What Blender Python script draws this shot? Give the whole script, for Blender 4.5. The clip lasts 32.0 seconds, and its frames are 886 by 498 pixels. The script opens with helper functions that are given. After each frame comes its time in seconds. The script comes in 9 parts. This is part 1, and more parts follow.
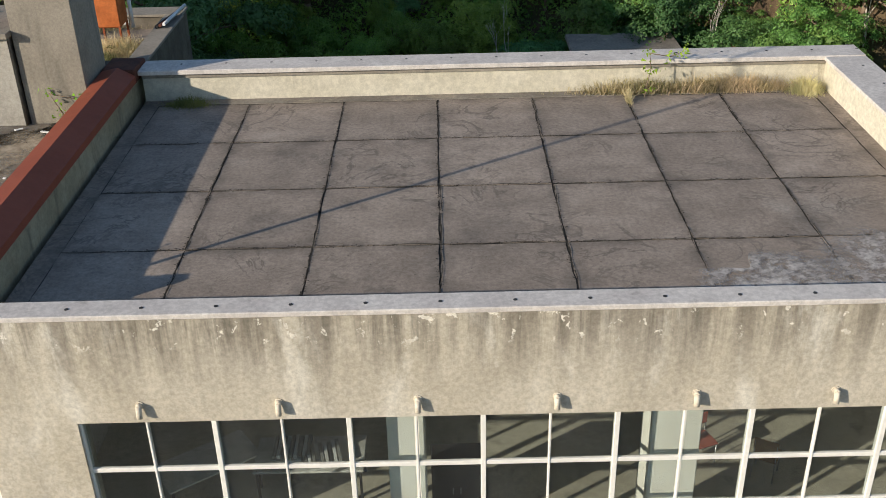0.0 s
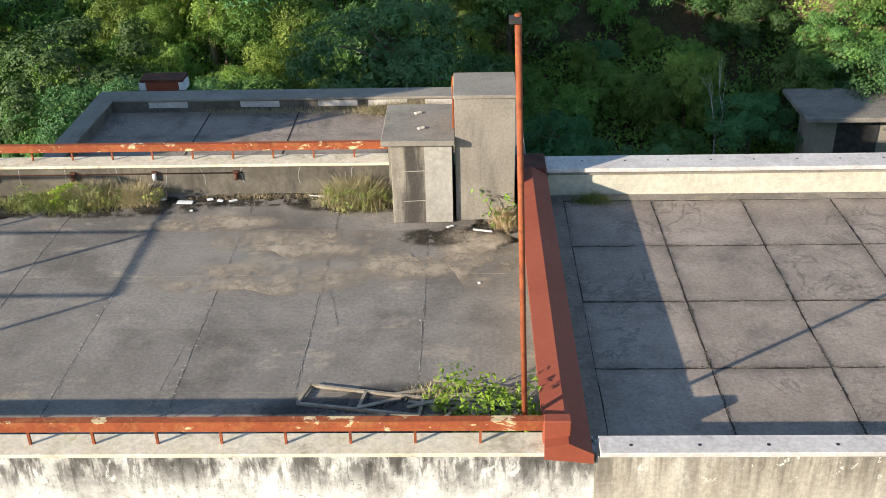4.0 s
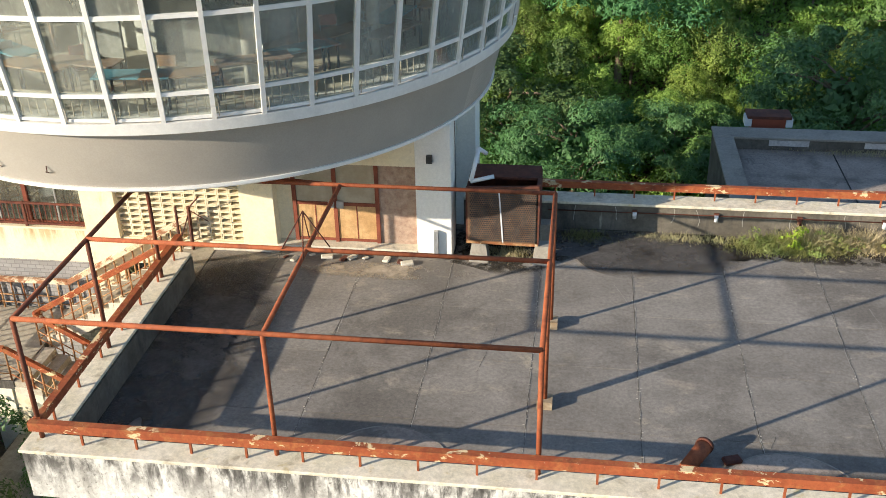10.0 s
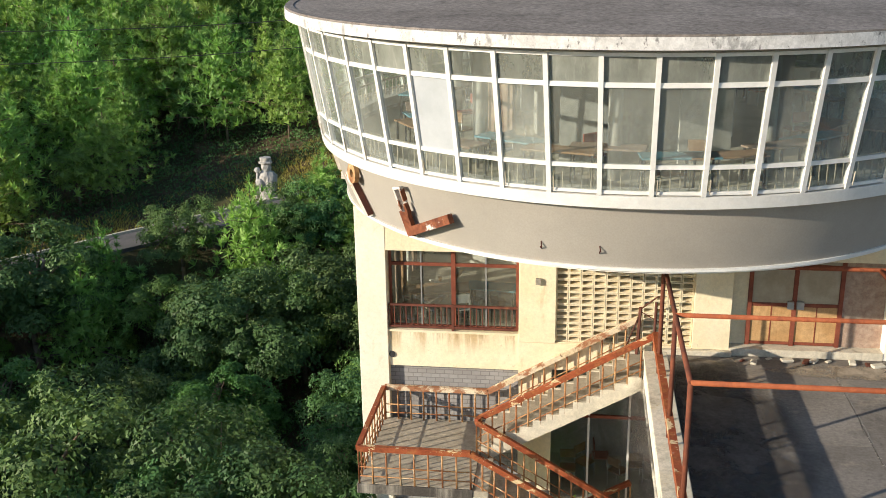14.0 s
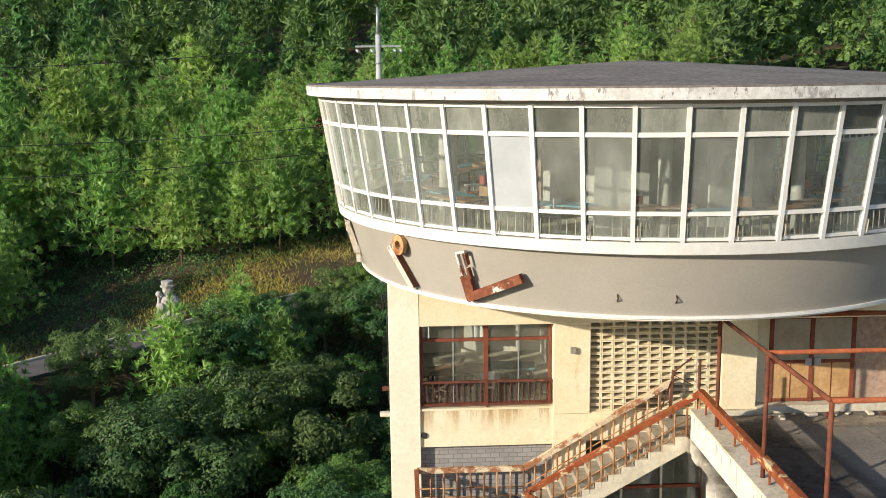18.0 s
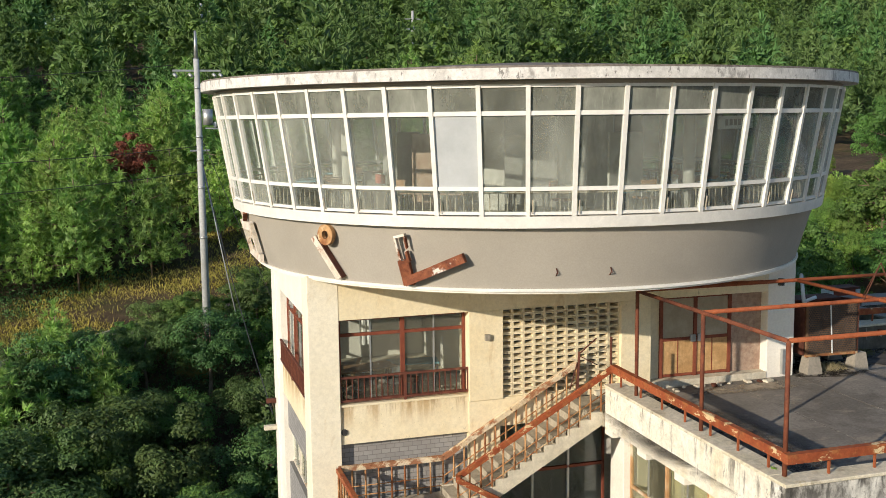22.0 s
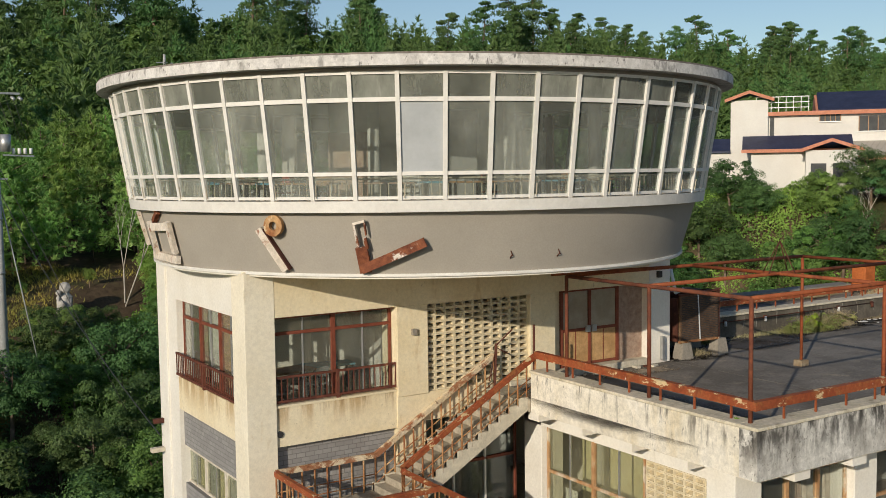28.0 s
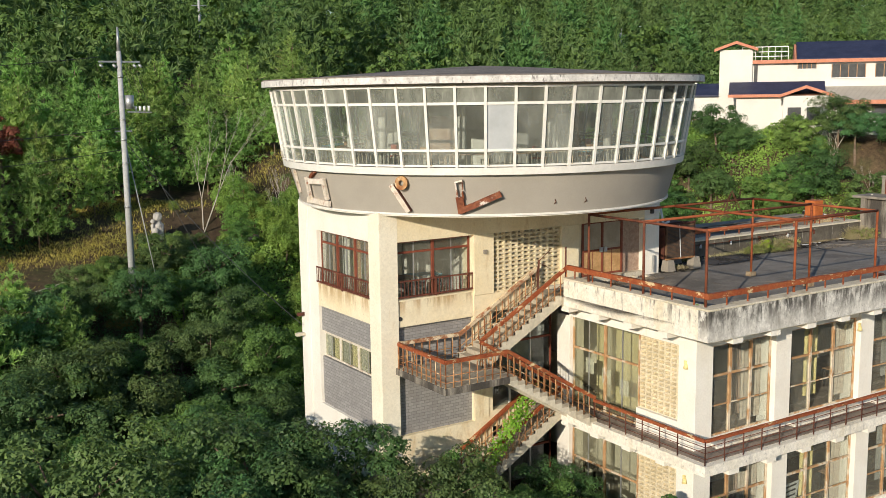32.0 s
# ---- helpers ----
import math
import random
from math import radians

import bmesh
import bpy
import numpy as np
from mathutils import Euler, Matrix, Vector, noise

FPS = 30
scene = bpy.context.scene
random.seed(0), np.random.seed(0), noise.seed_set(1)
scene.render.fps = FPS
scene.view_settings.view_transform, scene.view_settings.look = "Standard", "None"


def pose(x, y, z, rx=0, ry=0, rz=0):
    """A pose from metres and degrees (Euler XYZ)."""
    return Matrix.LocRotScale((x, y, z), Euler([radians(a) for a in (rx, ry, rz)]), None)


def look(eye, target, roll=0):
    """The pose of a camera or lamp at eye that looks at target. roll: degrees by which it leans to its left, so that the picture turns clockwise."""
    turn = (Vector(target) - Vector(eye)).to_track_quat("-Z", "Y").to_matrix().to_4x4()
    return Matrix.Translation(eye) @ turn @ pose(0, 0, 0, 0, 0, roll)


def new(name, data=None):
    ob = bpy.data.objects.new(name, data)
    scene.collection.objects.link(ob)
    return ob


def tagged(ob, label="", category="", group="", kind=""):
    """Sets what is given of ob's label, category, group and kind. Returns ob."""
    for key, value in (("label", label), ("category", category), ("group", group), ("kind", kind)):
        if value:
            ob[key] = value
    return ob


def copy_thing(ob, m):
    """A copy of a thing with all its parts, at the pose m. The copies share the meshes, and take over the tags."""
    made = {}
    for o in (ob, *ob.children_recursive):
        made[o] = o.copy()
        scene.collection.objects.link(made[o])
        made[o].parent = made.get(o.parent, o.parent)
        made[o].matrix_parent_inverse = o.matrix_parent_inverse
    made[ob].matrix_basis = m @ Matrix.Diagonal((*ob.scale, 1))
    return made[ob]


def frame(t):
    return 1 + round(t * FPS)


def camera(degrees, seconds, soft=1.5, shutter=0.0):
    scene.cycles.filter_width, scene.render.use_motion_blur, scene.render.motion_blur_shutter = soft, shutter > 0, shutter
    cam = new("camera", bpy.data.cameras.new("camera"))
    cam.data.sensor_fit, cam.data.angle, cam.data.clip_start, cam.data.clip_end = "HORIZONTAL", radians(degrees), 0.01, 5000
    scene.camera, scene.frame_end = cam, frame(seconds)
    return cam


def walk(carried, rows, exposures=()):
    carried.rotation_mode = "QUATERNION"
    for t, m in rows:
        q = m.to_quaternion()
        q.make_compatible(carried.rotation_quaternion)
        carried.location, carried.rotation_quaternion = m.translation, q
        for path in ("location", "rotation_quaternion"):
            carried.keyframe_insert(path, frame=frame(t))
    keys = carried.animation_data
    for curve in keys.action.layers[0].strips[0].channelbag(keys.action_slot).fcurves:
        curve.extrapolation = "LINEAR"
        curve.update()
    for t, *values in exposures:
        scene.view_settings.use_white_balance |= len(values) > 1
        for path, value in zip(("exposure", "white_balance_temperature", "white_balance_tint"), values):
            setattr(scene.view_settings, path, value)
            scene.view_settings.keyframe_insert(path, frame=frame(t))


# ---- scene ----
cam = camera(47.2, 32.0, soft=0.55)
METRES, EYE, TILT, LEAN, TURN = 60.0, 7.59, -28.66, 1.2, -0.5
ROWS = [
    (0.0, 0.0, 0.0, 0.0, 0.0, 0.0, -0.0),
    (0.5, -0.015, -0.0033, 0.0059, -0.02, -0.04, 0.04),
    (1.0, -0.0308, -0.0064, 0.0107, -0.03, -0.03, 0.09),
    (1.5, -0.0472, -0.0097, 0.0152, -0.04, -0.03, 0.09),
    (2.0, -0.0643, -0.0128, 0.0192, -0.05, -0.04, 0.1),
    (2.5, -0.0818, -0.0155, 0.0227, 0.12, -0.01, 0.02),
    (4.5, -0.1553, -0.0242, 0.0356, 2.3, -0.06, -1.24),
    (5.0, -0.1745, -0.0265, 0.0388, 3.31, -0.1, -1.78),
    (5.5, -0.1942, -0.029, 0.0424, 4.3, -0.15, -2.31),
    (6.0, -0.213, -0.031, 0.0445, 5.17, -0.2, -2.76),
    (6.5, -0.2322, -0.0321, 0.0446, 5.51, -0.22, -2.96),
    (7.0, -0.2519, -0.0337, 0.0453, 5.84, -0.26, -3.15),
    (7.5, -0.272, -0.0353, 0.0459, 6.15, -0.29, -3.34),
    (8.0, -0.2916, -0.0367, 0.0467, 6.49, -0.32, -3.51),
    (8.5, -0.3119, -0.0383, 0.0468, 6.79, -0.37, -3.73),
    (9.0, -0.3328, -0.0407, 0.0464, 7.11, -0.39, -3.89),
    (9.5, -0.3553, -0.0422, 0.0447, 7.15, -0.41, -4.02),
    (10.0, -0.3776, -0.0433, 0.0404, 7.12, -0.39, -3.99),
    (10.5, -0.4003, -0.0439, 0.0356, 7.06, -0.27, -4.08),
    (11.0, -0.4231, -0.0444, 0.0297, 7.06, 1.31, -4.08),
    (11.5, -0.446, -0.0459, 0.0242, 7.06, 3.15, -4.15),
    (12.0, -0.469, -0.0469, 0.0185, 7.09, 5.02, -4.19),
    (12.5, -0.4913, -0.0479, 0.0135, 7.11, 6.84, -4.19),
    (13.0, -0.5126, -0.0488, 0.0086, 7.09, 8.1, -4.15),
    (13.5, -0.5316, -0.049, 0.003, 7.09, 9.12, -4.17),
    (14.0, -0.5485, -0.0491, -0.0029, 7.03, 10.11, -4.17),
    (14.5, -0.5629, -0.0484, -0.0084, 6.5, 11.18, -3.92),
    (16.5, -0.6043, -0.0471, -0.0239, 1.79, 15.57, -1.55),
    (17.0, -0.6121, -0.0465, -0.0262, 0.72, 16.56, -0.95),
    (17.5, -0.6199, -0.0461, -0.0289, -0.63, 17.6, -0.27),
    (18.0, -0.6282, -0.0457, -0.0317, -2.18, 18.63, 0.55),
    (18.5, -0.6365, -0.045, -0.0347, -3.73, 19.1, 1.39),
    (19.0, -0.6447, -0.044, -0.0374, -5.26, 19.06, 2.28),
    (19.5, -0.6528, -0.0427, -0.0399, -6.82, 19.01, 3.11),
    (20.0, -0.6609, -0.0414, -0.0423, -8.41, 18.96, 3.94),
    (20.5, -0.6688, -0.0396, -0.0442, -9.96, 18.82, 4.82),
    (21.0, -0.6762, -0.0372, -0.0459, -11.51, 19.17, 5.68),
    (21.5, -0.6832, -0.0347, -0.048, -13.1, 19.95, 6.51),
    (22.0, -0.6905, -0.0319, -0.05, -14.69, 20.69, 7.33),
    (22.5, -0.6981, -0.029, -0.052, -16.22, 21.37, 8.17),
    (23.0, -0.7054, -0.0263, -0.0541, -17.75, 22.04, 8.95),
    (23.5, -0.7131, -0.0237, -0.056, -19.19, 22.22, 9.68),
    (24.0, -0.7205, -0.0206, -0.0577, -20.46, 22.06, 10.36),
    (24.5, -0.7272, -0.0174, -0.0588, -21.46, 21.94, 10.85),
    (26.5, -0.7504, -0.0064, -0.06, -25.36, 21.58, 12.78),
    (27.0, -0.7554, -0.0036, -0.06, -26.62, 21.43, 13.39),
    (27.5, -0.7601, -0.0011, -0.0596, -28.17, 21.22, 14.12),
    (28.0, -0.765, 0.0018, -0.059, -28.87, 21.2, 14.49),
    (28.5, -0.7703, 0.0043, -0.0577, -28.89, 21.22, 14.5),
    (29.0, -0.7773, 0.0035, -0.0565, -28.9, 21.18, 14.5),
    (29.5, -0.7868, -0.0031, -0.0559, -28.9, 21.16, 14.5),
    (30.0, -0.7996, -0.0168, -0.056, -28.9, 21.19, 14.51),
    (30.5, -0.8175, -0.037, -0.0624, -28.92, 20.79, 14.51),
    (31.0, -0.8402, -0.064, -0.0732, -28.94, 19.61, 14.53),
    (31.5, -0.867, -0.0965, -0.0875, -28.99, 18.27, 14.54),
    (32.0, -0.8972, -0.1332, -0.1039, -29.02, 16.85, 14.58),
]
EXPOSURES = [(0.0, 0.29), (2.0, 0.65), (4.5, 1.04), (6.0, 1.23), (8.0, 1.28), (9.0, 1.23), (10.0, 0.94), (12.0, 0.62), (19.0, 0.34), (23.0, 0.02), (28.0, -0.40), (30.0, -0.24), (32.0, 0.02)]
walk(cam, [(t, pose(0, 0, EYE, TILT, LEAN, TURN) @ pose(METRES * x, METRES * y, METRES * z, 90 + pitch, roll, yaw)) for t, x, y, z, yaw, pitch, roll in ROWS], EXPOSURES)

# ---- daylight ----
SUN_WAY = Vector((7.86, 5.13, -3.0)).normalized()
world = bpy.data.worlds.new("world")
scene.world = world
world.use_nodes = True
wn = world.node_tree
sky = wn.nodes.new("ShaderNodeTexSky")
sky.sky_type, sky.sun_disc = "NISHITA", False
sky.sun_elevation, sky.sun_rotation = radians(18), radians(236.9)
sky.air_density, sky.dust_density, sky.ozone_density = 1.0, 0.4, 2.0
bg = wn.nodes["Background"]
bg.inputs["Strength"].default_value = 0.125
wn.links.new(sky.outputs[0], bg.inputs["Color"])
sun_data = bpy.data.lights.new("sun", "SUN")
sun_data.energy, sun_data.angle, sun_data.color = 4.6, radians(0.53), (1.0, 0.885, 0.725)
sun = new("sun", sun_data)
sun.matrix_world = look((0, 0, 60), Vector((0, 0, 60)) + SUN_WAY)
# ---- materials ----
def mix_node(nt, a, b, fac):
    n = nt.nodes.new("ShaderNodeMix")
    n.data_type = "RGBA"
    for sock, v in ((n.inputs[0], fac), (n.inputs[6], a), (n.inputs[7], b)):
        if hasattr(v, "links") or hasattr(v, "is_linked"):
            nt.links.new(v, sock)
        elif isinstance(v, (int, float)):
            sock.default_value = v
        else:
            sock.default_value = (*v, 1)
    return n.outputs[2]


def noise_node(nt, scale, detail=4.0, rough=0.55, stretch=(1, 1, 1), warp=0.0, local=False):
    if local:
        src = nt.nodes.new("ShaderNodeTexCoord").outputs["Object"]
    else:
        src = nt.nodes.new("ShaderNodeNewGeometry").outputs["Position"]
    m = nt.nodes.new("ShaderNodeMapping")
    m.inputs["Scale"].default_value = stretch
    nt.links.new(src, m.inputs["Vector"])
    n = nt.nodes.new("ShaderNodeTexNoise")
    n.inputs["Scale"].default_value = scale
    n.inputs["Detail"].default_value = detail
    n.inputs["Roughness"].default_value = rough
    n.inputs["Distortion"].default_value = warp
    nt.links.new(m.outputs[0], n.inputs["Vector"])
    return n.outputs["Fac"]


def ramp_node(nt, fac, lo, hi):
    r = nt.nodes.new("ShaderNodeMapRange")
    r.inputs["From Min"].default_value, r.inputs["From Max"].default_value = lo, hi
    r.interpolation_type = "SMOOTHSTEP"
    nt.links.new(fac, r.inputs["Value"])
    return r.outputs[0]


def times_node(nt, a, b, op="MULTIPLY"):
    n = nt.nodes.new("ShaderNodeMath")
    n.operation = op
    for s, v in zip(n.inputs, (a, b)):
        if isinstance(v, (int, float)):
            s.default_value = v
        else:
            nt.links.new(v, s)
    return n.outputs[0]


def surface(name, c1, c2, scale=2.0, rough=0.85, metal=0.0, grain=40.0, grain_amount=0.25, bump=0.15, bump_size=0.004,
            layers=(), each=0.0, spec=0.2):
    """A weathered surface: two colours in large patches, grain, and layers of (colour, scale, stretch, lo, hi, strength)."""
    m = bpy.data.materials.new(name)
    m.use_nodes = True
    nt = m.node_tree
    bsdf = nt.nodes["Principled BSDF"]
    col = mix_node(nt, c1, c2, ramp_node(nt, noise_node(nt, scale, 5, 0.6), 0.3, 0.7))
    for colour, sc, stretch, lo, hi, strength, *run in layers:
        f = times_node(nt, ramp_node(nt, noise_node(nt, sc, 7, 0.66, stretch, 0.3), lo, hi), strength)
        if run:
            # rain stains that start at one height and run out at another
            sep = nt.nodes.new("ShaderNodeSeparateXYZ")
            nt.links.new(nt.nodes.new("ShaderNodeNewGeometry").outputs["Position"], sep.inputs[0])
            f = times_node(nt, f, ramp_node(nt, sep.outputs[2], run[0], run[1]))
        col = mix_node(nt, col, colour, f)
    g = noise_node(nt, grain, 3, 0.6)
    coarse = ramp_node(nt, noise_node(nt, grain * 0.22, 8, 0.75), 0.32, 0.68)
    both = times_node(nt, times_node(nt, g, 0.5), times_node(nt, coarse, 0.5), "ADD")
    dark = mix_node(nt, (1 - 1.25 * grain_amount,) * 3, (1 + 1.25 * grain_amount,) * 3, both)
    mul = nt.nodes.new("ShaderNodeMix")
    mul.data_type, mul.blend_type = "RGBA", "MULTIPLY"
    mul.inputs[0].default_value = 1.0
    nt.links.new(col, mul.inputs[6])
    nt.links.new(dark, mul.inputs[7])
    col = mul.outputs[2]
    if each:
        info = nt.nodes.new("ShaderNodeObjectInfo")
        r = nt.nodes.new("ShaderNodeMapRange")
        r.inputs["To Min"].default_value, r.inputs["To Max"].default_value = 1 - each, 1 + each
        nt.links.new(info.outputs["Random"], r.inputs["Value"])
        v = nt.nodes.new("ShaderNodeHueSaturation")
        nt.links.new(r.outputs[0], v.inputs["Value"])
        nt.links.new(col, v.inputs["Color"])
        col = v.outputs[0]
    nt.links.new(col, bsdf.inputs["Base Color"])
    bsdf.inputs["Metallic"].default_value = metal
    bsdf.inputs["Specular IOR Level"].default_value = spec
    rr = nt.nodes.new("ShaderNodeMapRange")
    rr.inputs["To Min"].default_value, rr.inputs["To Max"].default_value = max(0, rough - 0.1), min(1, rough + 0.1)
    nt.links.new(g, rr.inputs["Value"])
    nt.links.new(rr.outputs[0], bsdf.inputs["Roughness"])
    if bump:
        b = nt.nodes.new("ShaderNodeBump")
        b.inputs["Strength"].default_value, b.inputs["Distance"].default_value = bump, bump_size
        nt.links.new(g, b.inputs["Height"])
        nt.links.new(b.outputs[0], bsdf.inputs["Normal"])
    return m


def glass_mat(name, tint=(0.8, 0.84, 0.84), haze=0.12, haze_colour=(0.5, 0.5, 0.47), rough=0.02):
    """A dusty window pane: clear glass, a mirror at grazing angles, and a film of dirt."""
    m = bpy.data.materials.new(name)
    m.use_nodes = True
    nt = m.node_tree
    nt.nodes.remove(nt.nodes["Principled BSDF"])
    out = nt.nodes["Material Output"]
    tr = nt.nodes.new("ShaderNodeBsdfTransparent")
    tr.inputs[0].default_value = (*tint, 1)
    gl = nt.nodes.new("ShaderNodeBsdfGlossy")
    gl.inputs["Roughness"].default_value = rough
    gl.inputs["Color"].default_value = (0.95, 0.97, 1, 1)
    fr = nt.nodes.new("ShaderNodeLayerWeight")
    fr.inputs[0].default_value = 0.5
    two = times_node(nt, times_node(nt, times_node(nt, fr.outputs["Facing"], 5.0, "POWER"), 0.9), 0.045, "ADD")
    clear = nt.nodes.new("ShaderNodeMixShader")
    nt.links.new(two, clear.inputs[0])
    nt.links.new(tr.outputs[0], clear.inputs[1])
    nt.links.new(gl.outputs[0], clear.inputs[2])
    df = nt.nodes.new("ShaderNodeBsdfDiffuse")
    df.inputs[0].default_value = (*haze_colour, 1)
    spots = ramp_node(nt, noise_node(nt, 1.3, 6, 0.65, (1, 1, 0.5)), 0.25, 0.8)
    info = nt.nodes.new("ShaderNodeObjectInfo")
    each = times_node(nt, times_node(nt, info.outputs["Random"], 1.2), 0.35, "ADD")
    spots = times_node(nt, times_node(nt, spots, 0.7), 0.3, "ADD")
    runs = ramp_node(nt, noise_node(nt, 9.0, 3, 0.6, (1, 1, 0.12)), 0.55, 0.75)
    spots = times_node(nt, spots, times_node(nt, runs, 0.25), "ADD")
    film = nt.nodes.new("ShaderNodeMixShader")
    nt.links.new(times_node(nt, times_node(nt, spots, each), haze * 1.6), film.inputs[0])
    nt.links.new(clear.outputs[0], film.inputs[1])
    nt.links.new(df.outputs[0], film.inputs[2])
    nt.links.new(film.outputs[0], out.inputs["Surface"])
    return m


def leaf_mat(name, c1, c2, c3, patch=0.25, through_=0.24, spread_=0.55):
    """Foliage: colour by leaf, by tree and in broad patches; a little gloss, and some light comes through."""
    m = bpy.data.materials.new(name)
    m.use_nodes = True
    nt = m.node_tree
    bsdf = nt.nodes["Principled BSDF"]
    geo = nt.nodes.new("ShaderNodeNewGeometry")
    fac = times_node(nt, times_node(nt, geo.outputs["Random Per Island"], spread_), 0.62 - 0.5 * spread_, "ADD")
    col = mix_node(nt, c1, c2, fac)
    col = mix_node(nt, col, c3, times_node(nt, ramp_node(nt, noise_node(nt, patch, 3), 0.35, 0.75), 0.7))
    # sprays of older and younger leaves
    tone = nt.nodes.new("ShaderNodeMapRange")
    tone.inputs["From Min"].default_value, tone.inputs["From Max"].default_value = 0.3, 0.7
    tone.inputs["To Min"].default_value, tone.inputs["To Max"].default_value = 0.72, 1.3
    nt.links.new(noise_node(nt, 1.4, 3), tone.inputs["Value"])
    info = nt.nodes.new("ShaderNodeObjectInfo")
    r = nt.nodes.new("ShaderNodeMapRange")
    r.inputs["To Min"].default_value, r.inputs["To Max"].default_value = 0.75, 1.25
    nt.links.new(info.outputs["Random"], r.inputs["Value"])
    h = nt.nodes.new("ShaderNodeHueSaturation")
    nt.links.new(times_node(nt, r.outputs[0], tone.outputs[0]), h.inputs["Value"])
    shift = nt.nodes.new("ShaderNodeMapRange")
    shift.inputs["To Min"].default_value, shift.inputs["To Max"].default_value = 0.475, 0.525
    nt.links.new(times_node(nt, times_node(nt, info.outputs["Random"], 7.31), 1.0, "MODULO"), shift.inputs["Value"])
    nt.links.new(shift.outputs[0], h.inputs["Hue"])
    nt.links.new(col, h.inputs["Color"])
    nt.links.new(h.outputs[0], bsdf.inputs["Base Color"])
    bsdf.inputs["Roughness"].default_value = 0.5
    bsdf.inputs["Specular IOR Level"].default_value = 0.22
    tl = nt.nodes.new("ShaderNodeBsdfTranslucent")
    glow = nt.nodes.new("ShaderNodeMix")
    glow.data_type, glow.blend_type = "RGBA", "MULTIPLY"
    glow.inputs[0].default_value = 1.0
    glow.inputs[7].default_value = (1.25, 1.4, 0.8, 1)
    nt.links.new(h.outputs[0], glow.inputs[6])
    nt.links.new(glow.outputs[2], tl.inputs[0])
    mx = nt.nodes.new("ShaderNodeMixShader")
    mx.inputs[0].default_value = through_
    nt.links.new(bsdf.outputs[0], mx.inputs[1])
    nt.links.new(tl.outputs[0], mx.inputs[2])
    nt.links.new(mx.outputs[0], nt.nodes["Material Output"].inputs["Surface"])
    return m


def brick_mat(name, c1, c2, mortar, scale, turn=False):
    m = bpy.data.materials.new(name)
    m.use_nodes = True
    nt = m.node_tree
    bsdf = nt.nodes["Principled BSDF"]
    geo = nt.nodes.new("ShaderNodeNewGeometry")
    mp = nt.nodes.new("ShaderNodeMapping")
    mp.inputs["Rotation"].default_value = (radians(-90), 0, radians(-90) if turn else 0)
    nt.links.new(geo.outputs["Position"], mp.inputs[0])
    sep = nt.nodes.new("ShaderNodeSeparateXYZ")
    nt.links.new(geo.outputs["Position"], sep.inputs[0])
    cmb = nt.nodes.new("ShaderNodeCombineXYZ")
    nt.links.new(sep.outputs["Y" if turn else "X"], cmb.inputs[0])
    nt.links.new(sep.outputs["Z"], cmb.inputs[1])
    b = nt.nodes.new("ShaderNodeTexBrick")
    b.inputs["Color1"].default_value, b.inputs["Color2"].default_value, b.inputs["Mortar"].default_value = (*c1, 1), (*c2, 1), (*mortar, 1)
    b.inputs["Scale"].default_value = scale
    b.inputs["Mortar Size"].default_value = 0.018
    nt.links.new(cmb.outputs[0], b.inputs["Vector"])
    soil = mix_node(nt, b.outputs["Color"], (0.2, 0.19, 0.18), times_node(nt, ramp_node(nt, noise_node(nt, 1.2, 5), 0.4, 0.8), 0.5))
    nt.links.new(soil, bsdf.inputs["Base Color"])
    bsdf.inputs["Roughness"].default_value = 0.8
    bp = nt.nodes.new("ShaderNodeBump")
    bp.inputs["Strength"].default_value, bp.inputs["Distance"].default_value = 0.6, 0.006
    bp.invert = True
    nt.links.new(b.outputs["Fac"], bp.inputs["Height"])
    nt.links.new(bp.outputs[0], bsdf.inputs["Normal"])
    return m


STUCCO = surface("stucco_grey_beige", (0.43, 0.385, 0.305), (0.51, 0.465, 0.385), 0.8, 0.92, grain=60, grain_amount=0.28, bump=0.6, layers=(
    ((0.15, 0.13, 0.105), 3.2, (1, 1, 0.10), 0.36, 0.62, 0.75, -1.0, 0.75), ((0.10, 0.09, 0.075), 7.0, (1, 1, 0.06), 0.46, 0.66, 0.6, -0.5, 0.7), ((0.70, 0.66, 0.58), 5.0, (1, 1, 0.8), 0.60, 0.63, 0.95, 0.05, 0.30), ((0.68, 0.65, 0.58), 1.5, (1, 1, 0.35), 0.50, 0.70, 0.6),
    ((0.20, 0.18, 0.15), 0.9, (1, 1, 0.12), 0.47, 0.75, 0.5),
    ((0.62, 0.58, 0.50), 14.0, (1, 1, 1), 0.72, 0.75, 0.7)))
WALL_YELLOW = surface("dividing_wall_yellowed", (0.30, 0.255, 0.165), (0.37, 0.32, 0.22), 1.0, 0.9, layers=(((0.14, 0.12, 0.085), 1.8, (1, 1, 0.25), 0.50, 0.70, 0.7),))
COPING = surface("coping_pale", (0.50, 0.46, 0.43), (0.60, 0.56, 0.52), 1.4, 0.85, grain=60, layers=(
    ((0.28, 0.25, 0.22), 3.0, (1, 1, 1), 0.55, 0.75, 0.5),))
PARAPET_IN = surface("parapet_inside_cream", (0.52, 0.48, 0.38), (0.58, 0.54, 0.44), 0.9, 0.9, layers=(
    ((0.16, 0.14, 0.11), 1.6, (1, 1, 0.2), 0.58, 0.75, 0.7), ((0.2, 0.18, 0.14), 0.6, (1, 1, 1), 0.55, 0.8, 0.4)))
